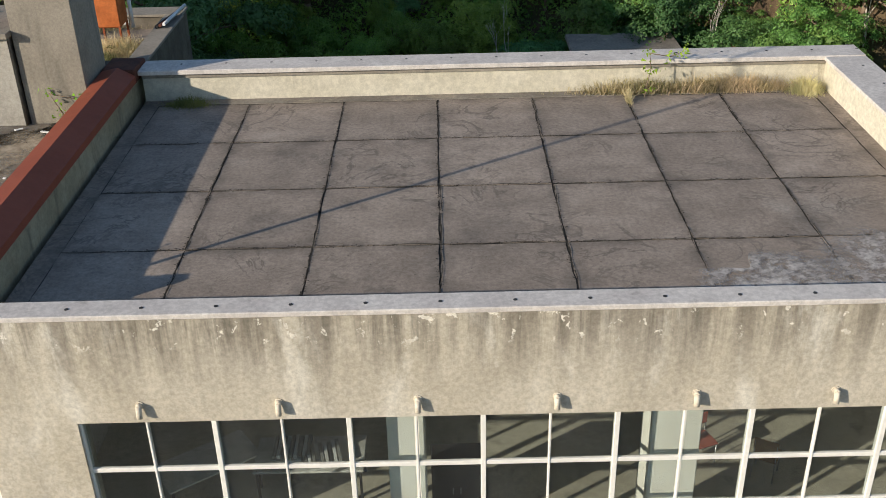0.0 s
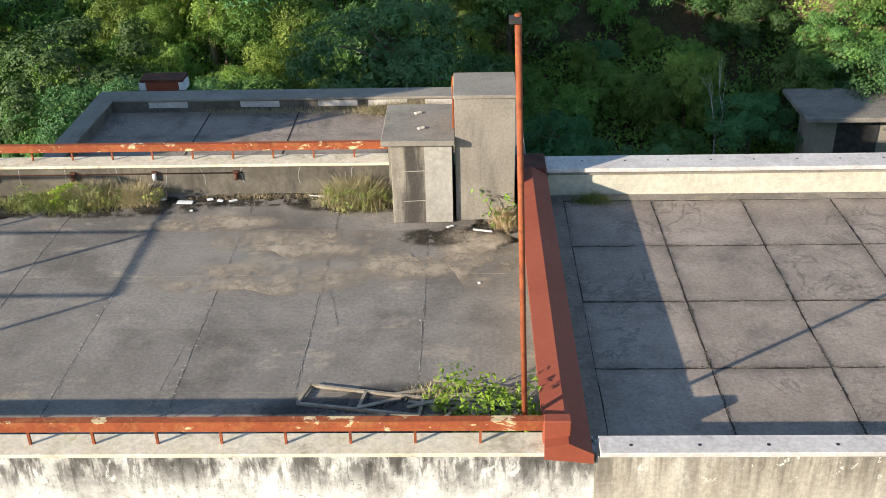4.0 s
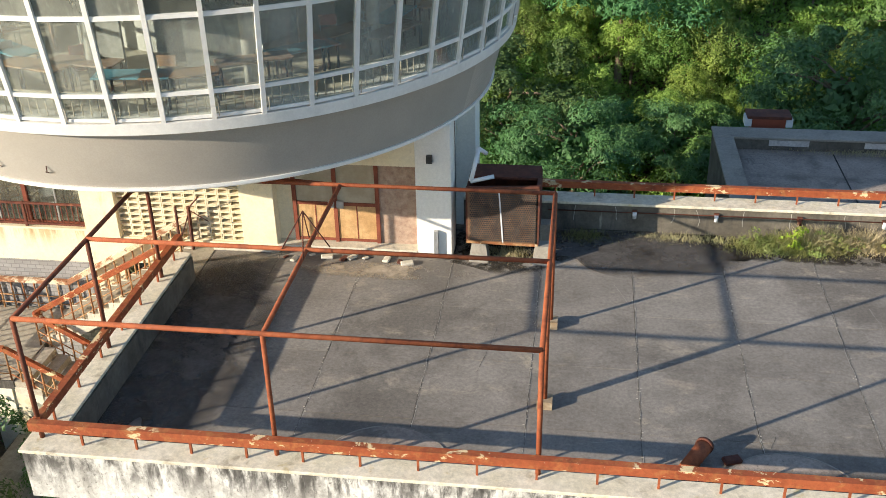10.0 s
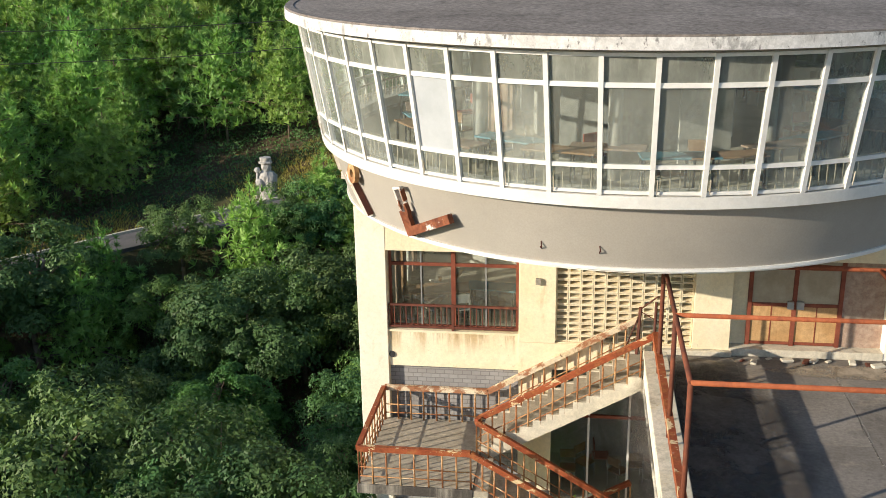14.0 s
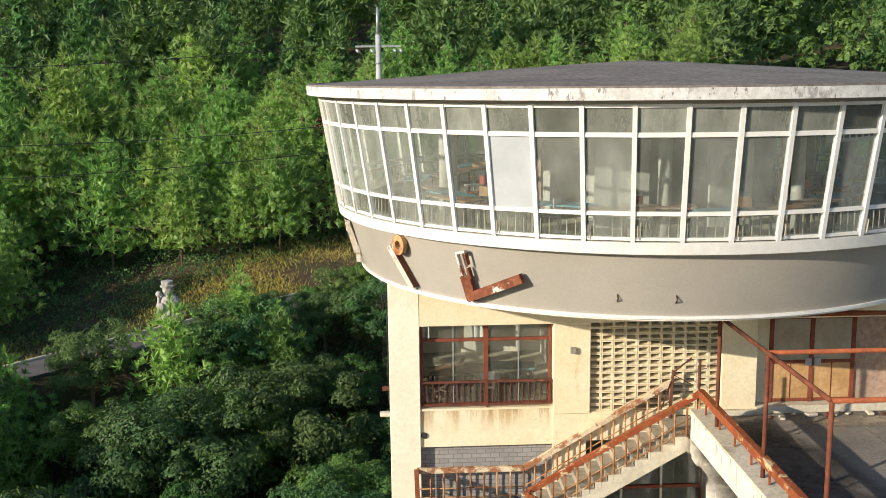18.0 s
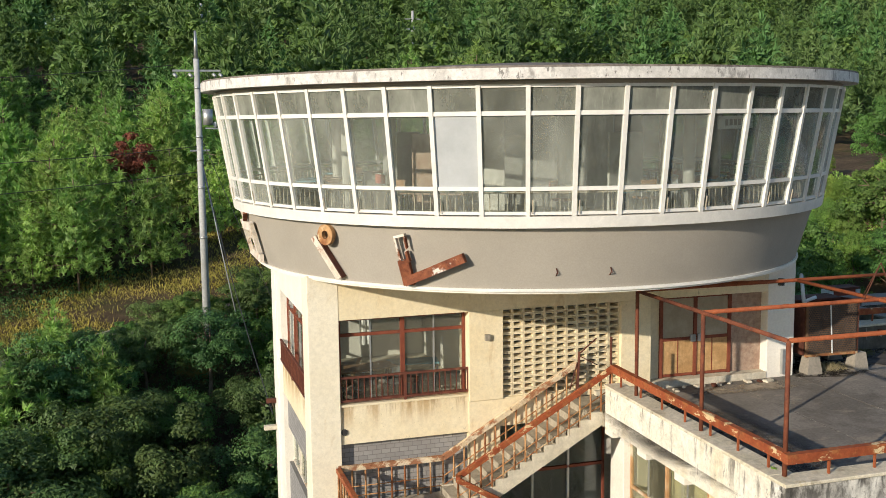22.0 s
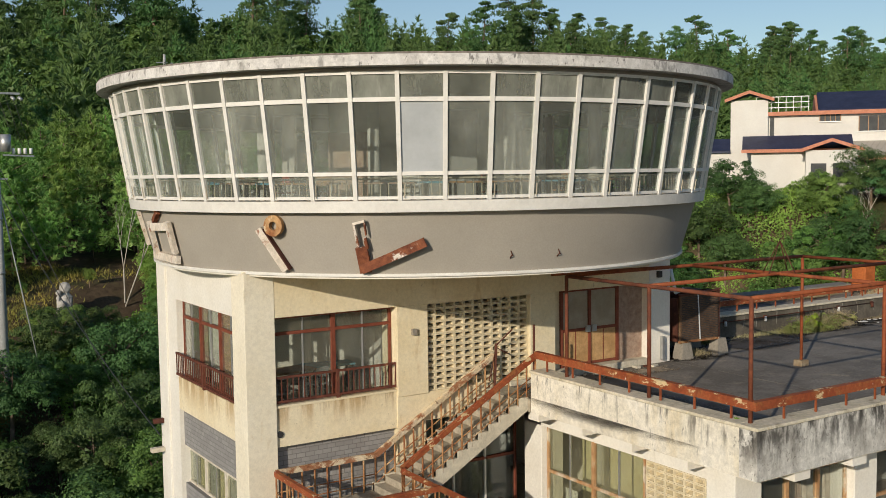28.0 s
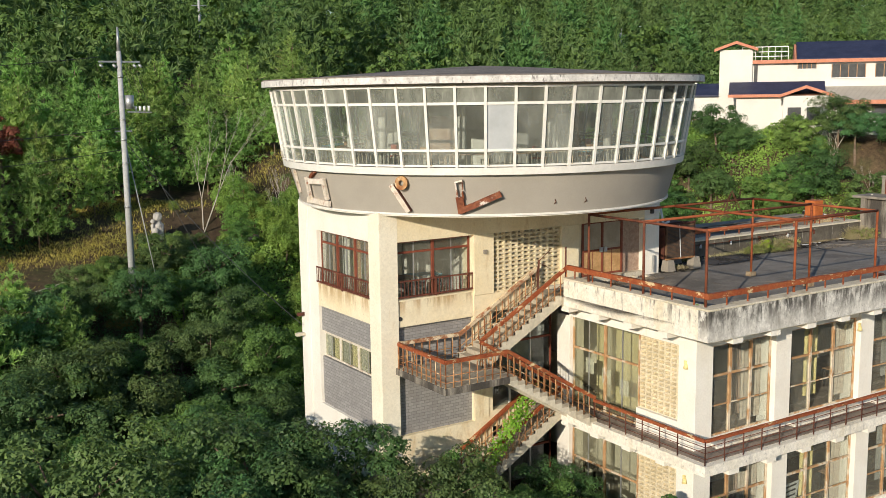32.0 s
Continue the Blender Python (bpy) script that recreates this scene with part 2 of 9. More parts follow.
MOULD_WHITE = surface("parapet_white_mouldy", (0.62, 0.60, 0.55), (0.72, 0.70, 0.65), 1.2, 0.88, grain=45, layers=(
    ((0.30, 0.28, 0.25), 1.3, (1, 1, 0.5), 0.42, 0.66, 0.7), ((0.06, 0.056, 0.05), 3.4, (1, 1, 0.42), 0.40, 0.60, 0.9, -0.25, 0.55), ((0.05, 0.047, 0.043), 9.0, (1, 1, 0.16), 0.50, 0.62, 0.75, -0.3, 0.5), ((0.10, 0.09, 0.08), 16.0, (1, 1, 0.8), 0.58, 0.66, 0.6), ((0.74, 0.72, 0.67), 2.1, (1, 1, 0.6), 0.60, 0.66, 0.7)))
PARAPET_CREAM = surface("parapet_white_cream", (0.72, 0.67, 0.56), (0.80, 0.76, 0.68), 1.0, 0.88, layers=(
    ((0.60, 0.50, 0.32), 1.1, (1, 1, 0.3), 0.52, 0.72, 0.6), ((0.40, 0.37, 0.33), 1.6, (1, 1, 0.3), 0.55, 0.72, 0.6), ((0.09, 0.085, 0.078), 5.0, (1, 1, 0.16), 0.52, 0.64, 0.75, -0.15, 0.55), ((0.14, 0.13, 0.12), 9.0, (1, 1, 0.5), 0.60, 0.68, 0.6)))
PARAPET_TOP = surface("parapet_top_yellowed", (0.60, 0.54, 0.40), (0.68, 0.62, 0.50), 2.0, 0.9, layers=(
    ((0.22, 0.18, 0.12), 2.2, (1, 1, 1), 0.52, 0.72, 0.7), ((0.45, 0.34, 0.14), 3.1, (1, 1, 1), 0.58, 0.72, 0.6)))
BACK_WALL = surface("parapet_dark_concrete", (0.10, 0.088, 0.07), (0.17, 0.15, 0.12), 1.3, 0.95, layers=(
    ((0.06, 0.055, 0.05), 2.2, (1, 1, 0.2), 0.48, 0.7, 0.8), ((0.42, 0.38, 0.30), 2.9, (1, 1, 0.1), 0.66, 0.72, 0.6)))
CREAM = surface("tower_cream_paint", (0.74, 0.63, 0.42), (0.80, 0.71, 0.52), 0.9, 0.85, grain=50, grain_amount=0.12, bump=0.3, layers=(
    ((0.56, 0.40, 0.20), 1.7, (1, 1, 0.30), 0.55, 0.70, 0.6), ((0.34, 0.28, 0.2), 5.5, (1, 1, 0.6), 0.64, 0.72, 0.5), ((0.66, 0.56, 0.38), 0.7, (1, 1, 0.5), 0.56, 0.72, 0.4)))
CREAM_SUN = surface("corner_cream_paint_bleached", (0.78, 0.71, 0.56), (0.84, 0.78, 0.64), 0.9, 0.85, grain=60, grain_amount=0.12, bump=0.4, layers=(
    ((0.62, 0.50, 0.32), 2.4, (1, 1, 0.4), 0.60, 0.72, 0.5), ((0.40, 0.33, 0.24), 9.0, (1, 1, 0.8), 0.68, 0.74, 0.6)))
CREAM_WHITE = surface("column_white_paint", (0.76, 0.72, 0.64), (0.82, 0.79, 0.72), 0.9, 0.85, grain=70, grain_amount=0.1, layers=(
    ((0.5, 0.44, 0.33), 1.4, (1, 1, 0.25), 0.6, 0.8, 0.45),))
DRUM_GREY = surface("drum_grey_paint", (0.42, 0.38, 0.32), (0.48, 0.435, 0.37), 0.7, 0.8, grain=130, grain_amount=0.12, bump=0.25, layers=(
    ((0.25, 0.235, 0.22), 1.1, (1, 1, 0.3), 0.6, 0.8, 0.4), ((0.44, 0.42, 0.40), 2.4, (1, 1, 0.1), 0.7, 0.78, 0.35)))
WHITE = surface("white_painted_steel", (0.70, 0.68, 0.63), (0.78, 0.76, 0.71), 2.0, 0.55, grain=50, grain_amount=0.08, layers=(
    ((0.42, 0.30, 0.18), 7.0, (1, 1, 0.5), 0.70, 0.78, 0.5), ((0.5, 0.48, 0.45), 3.0, (1, 1, 1), 0.6, 0.8, 0.35)))
def mosaic(m, centre, radius, tile):
    """Adds the joints of small square tiles round a drum as fine relief and tone."""
    nt = m.node_tree
    bsdf = nt.nodes["Principled BSDF"]
    sep = nt.nodes.new("ShaderNodeSeparateXYZ")
    nt.links.new(nt.nodes.new("ShaderNodeNewGeometry").outputs["Position"], sep.inputs[0])
    ang = times_node(nt, times_node(nt, sep.outputs[1], centre[1], "SUBTRACT"), times_node(nt, sep.outputs[0], centre[0], "SUBTRACT"), "ARCTAN2")
    gaps = []
    for v in (times_node(nt, ang, radius / tile), times_node(nt, sep.outputs[2], 1 / tile)):
        f = times_node(nt, times_node(nt, v, 50.0, "ADD"), 1.0, "MODULO")
        gaps.append(times_node(nt, f, 0.16, "LESS_THAN"))
    gap = times_node(nt, gaps[0], gaps[1], "MAXIMUM")
    old = bsdf.inputs["Base Color"].links[0].from_socket
    nt.links.new(mix_node(nt, old, (0.22, 0.21, 0.19), times_node(nt, gap, 0.35)), bsdf.inputs["Base Color"])
    return m


mosaic(DRUM_GREY, (-31.66, 22.48), 7.2, 0.05)
FASCIA = surface("roof_edge_weathered_white", (0.55, 0.53, 0.50), (0.70, 0.68, 0.65), 1.6, 0.85, layers=(
    ((0.12, 0.11, 0.10), 3.4, (1, 1, 0.6), 0.55, 0.66, 0.55), ((0.06, 0.055, 0.05), 9.0, (1, 1, 0.5), 0.60, 0.66, 0.7)))
DECK = surface("asphalt_deck_brown_grey", (0.250, 0.206, 0.170), (0.325, 0.270, 0.224), 1.3, 0.9, grain=60, grain_amount=0.3, bump=0.8, each=0.10, layers=(
    ((0.36, 0.32, 0.285), 24.0, (1, 1, 1), 0.62, 0.70, 0.5), ((0.06, 0.054, 0.05), 17.0, (1, 1, 1), 0.61, 0.70, 0.6), ((0.42, 0.38, 0.33), 0.22, (1, 1, 1), 0.57, 0.70, 0.5),
    ((0.083, 0.075, 0.069), 0.55, (1, 1, 1), 0.5, 0.75, 0.6), ((0.285, 0.255, 0.225), 2.3, (1, 1, 1), 0.62, 0.8, 0.4),
    ((0.450, 0.420, 0.375), 13.0, (1, 1, 1), 0.74, 0.77, 0.7)))
DECK_T = surface("terrace_deck_grey", (0.195, 0.174, 0.150), (0.255, 0.230, 0.200), 0.9, 0.9, grain=60, grain_amount=0.3, bump=0.8, each=0.08, layers=(
    ((0.10, 0.088, 0.074), 0.33, (1, 1, 1), 0.50, 0.62, 0.5), ((0.36, 0.31, 0.24), 0.8, (1, 1.5, 1), 0.56, 0.66, 0.5),
    ((0.44, 0.40, 0.345), 22.0, (1, 1, 1), 0.62, 0.70, 0.45), ((0.09, 0.08, 0.07), 15.0, (1, 1, 1), 0.61, 0.70, 0.5),
    ((0.105, 0.093, 0.081), 0.5, (1, 1, 1), 0.5, 0.75, 0.65), ((0.510, 0.435, 0.315), 0.45, (1, 1.6, 1), 0.6, 0.72, 0.55),
    ((0.390, 0.360, 0.300), 3.0, (1, 1, 1), 0.62, 0.8, 0.4), ((0.495, 0.465, 0.405), 14.0, (1, 1, 1), 0.73, 0.76, 0.7)))
FOOTING = surface("footing_stained_brown", (0.24, 0.17, 0.10), (0.36, 0.29, 0.20), 6.0, 0.95)
TAR = surface("tar_joint", (0.028, 0.024, 0.020), (0.075, 0.066, 0.054), 6.0, 0.95, grain=30, grain_amount=0.5, bump=1.0, bump_size=0.01)
JOINT = surface("worn_joint_grey", (0.075, 0.068, 0.058), (0.13, 0.115, 0.098), 6.0, 0.95, grain=30, grain_amount=0.4)


def joint_stain(m, ox, px, oy, py, colour):
    """Dirt that has crept out of the joints of a slab grid, and old water marks across the slabs."""
    nt = m.node_tree
    bsdf = nt.nodes["Principled BSDF"]
    old = bsdf.inputs["Base Color"].links[0].from_socket
    sep = nt.nodes.new("ShaderNodeSeparateXYZ")
    nt.links.new(nt.nodes.new("ShaderNodeNewGeometry").outputs["Position"], sep.inputs[0])
    near = []
    for k, o, p in ((0, ox, px), (1, oy, py)):
        f = times_node(nt, times_node(nt, times_node(nt, sep.outputs[k], o, "SUBTRACT"), 1 / p), 50.5, "ADD")
        f = times_node(nt, times_node(nt, times_node(nt, f, 1.0, "MODULO"), 0.5, "SUBTRACT"), 1.0, "ABSOLUTE")
        near.append(times_node(nt, f, p))
    gap = times_node(nt, near[0], near[1], "MINIMUM")
    edge = times_node(nt, ramp_node(nt, gap, 0.30, 0.0), ramp_node(nt, noise_node(nt, 1.6, 6, 0.7), 0.35, 0.65))
    veins = times_node(nt, times_node(nt, noise_node(nt, 0.9, 5, 0.6, warp=1.2), 0.5, "SUBTRACT"), 1.0, "ABSOLUTE")
    marks = times_node(nt, ramp_node(nt, veins, 0.035, 0.0), times_node(nt, ramp_node(nt, noise_node(nt, 0.4, 2), 0.45, 0.6), 0.55))
    nt.links.new(mix_node(nt, old, colour, times_node(nt, times_node(nt, edge, 0.55), marks, "MAXIMUM")), bsdf.inputs["Base Color"])
    return m


joint_stain(DECK, -0.09, 2.0, 11.86, 2.166, (0.085, 0.075, 0.066))
DRUM_ROOF = surface("drum_roofing_felt", (0.18, 0.155, 0.135), (0.24, 0.21, 0.185), 0.5, 0.95, grain=40, grain_amount=0.55, bump=0.4, layers=(
    ((0.07, 0.062, 0.055), 0.8, (1, 1, 1), 0.5, 0.75, 0.6), ((0.24, 0.21, 0.18), 1.9, (1, 1, 1), 0.6, 0.8, 0.4)))
CONCRETE = surface("chimney_concrete", (0.23, 0.205, 0.17), (0.30, 0.27, 0.225), 0.8, 0.92, grain=80, bump=0.4, layers=(
    ((0.11, 0.1, 0.085), 1.3, (1, 1, 0.2), 0.5, 0.75, 0.65),))
CONCRETE_LIGHT = surface("render_light_strip", (0.30, 0.28, 0.245), (0.37, 0.35, 0.31), 1.2, 0.92, layers=(((0.22, 0.2, 0.17), 2.0, (1, 1, 0.2), 0.55, 0.75, 0.6),))
MESH_RUST = surface("rusted_mesh_brown", (0.10, 0.055, 0.03), (0.17, 0.10, 0.06), 3.0, 0.85, layers=(((0.26, 0.17, 0.10), 5.0, (1, 1, 0.6), 0.56, 0.7, 0.6),))
CONCRETE_STREAK = surface("shaft_concrete_stained", (0.25, 0.22, 0.18), (0.34, 0.31, 0.26), 0.8, 0.92, grain=80, bump=0.4, layers=(
    ((0.045, 0.04, 0.036), 1.8, (1.2, 1, 0.16), 0.36, 0.58, 0.9), ((0.6, 0.57, 0.5), 1.7, (1, 1, 0.1), 0.66, 0.74, 0.6)))
CONCRETE_PALE = surface("stair_concrete_pale", (0.52, 0.47, 0.37), (0.62, 0.57, 0.46), 1.5, 0.9, layers=(
    ((0.12, 0.1, 0.08), 2.2, (1, 1, 0.3), 0.55, 0.75, 0.6),))
STEP = surface("step_concrete", (0.33, 0.29, 0.22), (0.42, 0.37, 0.29), 2.0, 0.9, layers=(((0.14, 0.12, 0.09), 3.0, (1, 1, 1), 0.5, 0.75, 0.5),))
RUST = surface("rusty_red_paint", (0.23, 0.062, 0.026), (0.31, 0.092, 0.037), 2.5, 0.75, grain=60, grain_amount=0.25, bump=0.3, each=0.06, layers=(
    ((0.10, 0.03, 0.018), 3.5, (1, 1, 1), 0.5, 0.7, 0.7),))
RUST_RAIL = surface("rail_red_paint_peeling", (0.24, 0.058, 0.024), (0.33, 0.09, 0.036), 1.5, 0.7, grain=60, grain_amount=0.25, bump=0.3, layers=(
    ((0.10, 0.03, 0.018), 2.5, (1, 1, 1), 0.52, 0.72, 0.7), ((0.36, 0.15, 0.055), 5.0, (1, 1, 1), 0.48, 0.66, 0.6), ((0.66, 0.52, 0.30), 2.6, (1, 1, 2.0), 0.59, 0.62, 0.9), ((0.72, 0.66, 0.55), 9.0, (1, 1, 1), 0.66, 0.69, 0.8)))
RAIL_WORN = surface("rail_cream_paint_on_rust", (0.60, 0.47, 0.30), (0.70, 0.60, 0.44), 2.0, 0.75, layers=(((0.28, 0.10, 0.04), 2.4, (1, 1, 1), 0.46, 0.56, 0.9), ((0.12, 0.045, 0.025), 6.0, (1, 1, 1), 0.58, 0.66, 0.8)))
RAIL_INNER = surface("inner_rail_dull_cream", (0.40, 0.34, 0.25), (0.52, 0.46, 0.36), 3.0, 0.7)
GUARD = surface("guard_dark_red_brown", (0.10, 0.036, 0.026), (0.16, 0.056, 0.036), 4.0, 0.7, layers=(((0.30, 0.14, 0.07), 6.0, (1, 1, 0.6), 0.60, 0.70, 0.7),))
# darker copy of the rusty paint, with the shaded side in its colour
RUST_SHADED = surface("rusty_paint_shaded_brown", (0.125, 0.042, 0.026), (0.20, 0.066, 0.034), 2.5, 0.8, grain=60, grain_amount=0.25, bump=0.3, layers=(((0.06, 0.028, 0.022), 3.0, (1, 1, 1), 0.5, 0.7, 0.7),))
RUST_DARK = surface("rust_dark_brown", (0.075, 0.03, 0.022), (0.13, 0.048, 0.03), 3.0, 0.75, layers=(((0.23, 0.10, 0.045), 4.0, (1, 1, 1), 0.58, 0.75, 0.6),))
RUST_PALE = surface("rust_flaking_cream", (0.34, 0.15, 0.06), (0.50, 0.31, 0.15), 3.0, 0.8, layers=(((0.22, 0.075, 0.03), 2.2, (1, 1, 0.8), 0.44, 0.60, 0.85), ((0.62, 0.50, 0.32), 4.0, (1, 1, 0.6), 0.57, 0.63, 0.8), ((0.10, 0.04, 0.022), 6.0, (1, 1, 0.8), 0.58, 0.70, 0.8)))
RUST_LETTER = surface("rusted_sign_letter", (0.14, 0.045, 0.025), (0.27, 0.095, 0.045), 5.0, 0.75, layers=(((0.72, 0.66, 0.58), 2.1, (1, 1, 1), 0.55, 0.62, 0.9), ((0.07, 0.03, 0.02), 5.0, (1, 1, 1), 0.55, 0.7, 0.7)))
LETTER_WHITE = surface("sign_letter_faded_white", (0.62, 0.54, 0.44), (0.72, 0.66, 0.58), 3.0, 0.75, layers=(((0.30, 0.11, 0.05), 2.6, (1, 1, 1), 0.56, 0.66, 0.9),))
RED_SHEET = surface("red_metal_coping", (0.24, 0.062, 0.035), (0.27, 0.073, 0.042), 1.0, 0.6, grain=30, grain_amount=0.08, bump=0.05, layers=(
    ((0.13, 0.035, 0.022), 1.2, (1, 1, 1), 0.55, 0.8, 0.4), ((0.42, 0.17, 0.08), 3.0, (1, 1, 1), 0.70, 0.78, 0.4)))
ORANGE = surface("orange_rust_tank", (0.40, 0.11, 0.03), (0.50, 0.15, 0.045), 2.0, 0.7, layers=(((0.2, 0.06, 0.025), 3.0, (1, 1, 1), 0.55, 0.75, 0.6),))
WOOD = surface("door_plywood_orange", (0.42, 0.25, 0.11), (0.52, 0.33, 0.16), 2.0, 0.7, layers=(((0.28, 0.15, 0.06), 2.5, (3, 3, 0.3), 0.5, 0.7, 0.5),))
WOOD_FRAME = surface("window_frame_old_wood", (0.38, 0.20, 0.09), (0.50, 0.31, 0.16), 3.0, 0.75, layers=(((0.66, 0.60, 0.48), 2.2, (1, 1, 0.5), 0.48, 0.58, 0.8), ((0.22, 0.10, 0.05), 5.0, (1, 1, 0.6), 0.60, 0.70, 0.6)))
FRAME_PALE = surface("window_frame_flaking_cream", (0.58, 0.52, 0.42), (0.68, 0.63, 0.54), 3.0, 0.8, layers=(((0.30, 0.17, 0.08), 3.5, (1, 1, 0.5), 0.55, 0.66, 0.7),))
FRAME_RED = surface("window_frame_red_brown", (0.17, 0.048, 0.03), (0.23, 0.07, 0.04), 3.0, 0.65, layers=(((0.4, 0.25, 0.15), 4.0, (1, 1, 0.5), 0.62, 0.72, 0.5),))
WOOD_GREY = surface("weathered_timber_grey", (0.25, 0.21, 0.16), (0.38, 0.33, 0.26), 3.0, 0.85)
BLOCK = surface("breeze_block_cream", (0.66, 0.57, 0.38), (0.74, 0.65, 0.47), 1.2, 0.88, each=0.06, layers=(((0.4, 0.32, 0.2), 2.0, (1, 1, 0.4), 0.6, 0.8, 0.5),))
STEEL = surface("galvanised_steel", (0.42, 0.43, 0.43), (0.52, 0.53, 0.53), 4.0, 0.45, metal=0.7, grain=30, grain_amount=0.1)
PVC = surface("grey_white_pipe", (0.62, 0.64, 0.64), (0.7, 0.71, 0.71), 2.0, 0.5, grain_amount=0.06)
PIPE_CREAM = surface("cream_vent_pipe", (0.56, 0.50, 0.40), (0.62, 0.56, 0.46), 2.0, 0.7)
INSIDE_WALL = surface("inside_wall_plaster", (0.52, 0.51, 0.47), (0.60, 0.58, 0.53), 0.8, 0.9, layers=(((0.16, 0.15, 0.14), 1.2, (1, 1, 0.5), 0.55, 0.75, 0.6),))
INSIDE_FLOOR = surface("inside_floor_dusty", (0.46, 0.42, 0.33), (0.56, 0.52, 0.42), 0.9, 0.9, layers=(((0.12, 0.11, 0.09), 2.0, (1, 1, 1), 0.55, 0.75, 0.6), ((0.5, 0.48, 0.42), 7.0, (1, 1, 1), 0.7, 0.76, 0.6)))
# grey cloth; also the painted shade behind the block screens
CURTAIN = surface("curtain_and_screen_recess_grey", (0.24, 0.24, 0.22), (0.32, 0.31, 0.29), 1.5, 0.95)
CURTAIN_PALE = surface("curtain_pale_patterned", (0.50, 0.42, 0.34), (0.64, 0.57, 0.48), 9.0, 0.95, layers=(((0.40, 0.27, 0.20), 14.0, (1, 1, 1), 0.55, 0.62, 0.6),))
CURTAIN_PINK = surface("curtain_pinkish_patterned", (0.30, 0.20, 0.15), (0.40, 0.30, 0.23), 6.0, 0.95)
YELLOW_BLIND = surface("yellow_blind", (0.72, 0.60, 0.26), (0.78, 0.68, 0.36), 2.0, 0.9)
TABLE_BROWN = surface("furniture_brown", (0.30, 0.17, 0.09), (0.4, 0.25, 0.14), 3.0, 0.6)
TABLE_BLUE = surface("furniture_blue", (0.10, 0.28, 0.36), (0.14, 0.34, 0.42), 3.0, 0.5)
SEAT_RED = surface("furniture_red", (0.36, 0.09, 0.06), (0.45, 0.14, 0.1), 3.0, 0.6)
DARK_METAL = surface("dark_metal", (0.03, 0.03, 0.032), (0.06, 0.058, 0.055), 4.0, 0.5)
PAPER_WHITE = surface("white_board", (0.72, 0.72, 0.70), (0.78, 0.78, 0.76), 2.0, 0.8)
SHEET_GREY = surface("grey_white_panel", (0.40, 0.42, 0.43), (0.46, 0.48, 0.49), 1.2, 0.6, grain_amount=0.05)
# dust film, thickened to stand in for pale reflections on the drum
GLASS = glass_mat("dusty_veiled_glass_drum", (0.84, 0.89, 0.88), 0.21, (0.44, 0.45, 0.40))
GLASS_CLEAR = glass_mat("window_glass_dark", (0.76, 0.81, 0.81), 0.025, (0.4, 0.4, 0.38))
# dirt film plus a beige veil in place of the bright room behind
GLASS_ROOM = glass_mat("dirty_veiled_glass_tower", (0.80, 0.84, 0.82), 0.09, (0.50, 0.47, 0.38), 0.03)
PANEL_BROWN = surface("door_glass_browned", (0.30, 0.25, 0.18), (0.38, 0.33, 0.25), 2.0, 0.45, grain_amount=0.1, spec=0.4)
GLASS_FROST = glass_mat("frosted_dusty_glass", (0.6, 0.64, 0.62), 0.55, (0.30, 0.31, 0.27), 0.12)
GLASS_SIDE = glass_mat("yellowed_dusty_glass", (0.72, 0.74, 0.66), 0.16, (0.46, 0.44, 0.32), 0.05)
BARK = surface("bark_grey_brown", (0.16, 0.115, 0.08), (0.24, 0.18, 0.13), 3.0, 0.9)
BARK_PALE = surface("dead_wood_pale", (0.42, 0.38, 0.32), (0.55, 0.5, 0.44), 3.0, 0.85)
LEAF_BROAD = leaf_mat("leaves_mid_green", (0.042, 0.112, 0.030), (0.195, 0.320, 0.075), (0.066, 0.150, 0.044), through_=0.2)
LEAF_FAR = leaf_mat("leaves_far_green", (0.055, 0.128, 0.034), (0.170, 0.275, 0.066), (0.085, 0.165, 0.045))
LEAF_DARK = leaf_mat("leaves_dark_green", (0.030, 0.078, 0.028), (0.140, 0.225, 0.066), (0.048, 0.102, 0.038), through_=0.16)
LEAF_BLUE = leaf_mat("leaves_feathery_blue_green", (0.055, 0.150, 0.062), (0.125, 0.265, 0.095), (0.075, 0.180, 0.064))
LEAF_VINE = leaf_mat("vine_leaves_yellow_green", (0.105, 0.200, 0.040), (0.300, 0.410, 0.085), (0.090, 0.190, 0.055))
LEAF_PINE = leaf_mat("pine_needles_green", (0.160, 0.300, 0.088), (0.320, 0.450, 0.130), (0.200, 0.340, 0.102), through_=0.36)
LEAF_PINE_MID = leaf_mat("pine_needles_mid_green", (0.078, 0.170, 0.056), (0.160, 0.265, 0.085), (0.100, 0.195, 0.066))
LEAF_PINE_DARK = leaf_mat("pine_needles_dark", (0.058, 0.130, 0.045), (0.125, 0.215, 0.070), (0.085, 0.165, 0.058))
LEAF_BUSH = leaf_mat("bush_leaves_bright", (0.150, 0.285, 0.030), (0.300, 0.450, 0.053), (0.210, 0.360, 0.038))
LEAF_RED = leaf_mat("leaves_withered_red_brown", (0.180, 0.060, 0.038), (0.270, 0.105, 0.060), (0.210, 0.075, 0.045))
SPANDREL = surface("cream_paint_rust_runs", (0.74, 0.63, 0.42), (0.80, 0.71, 0.52), 0.9, 0.85, grain=50, grain_amount=0.12, bump=0.3, layers=(
    ((0.42, 0.26, 0.11), 2.6, (1, 1, 0.12), 0.42, 0.62, 0.75, -0.45, 0.30), ((0.30, 0.19, 0.09), 6.0, (1, 1, 0.10), 0.54, 0.66, 0.6, -0.2, 0.30), ((0.50, 0.42, 0.28), 9.0, (1, 1, 1), 0.62, 0.66, 0.6)))
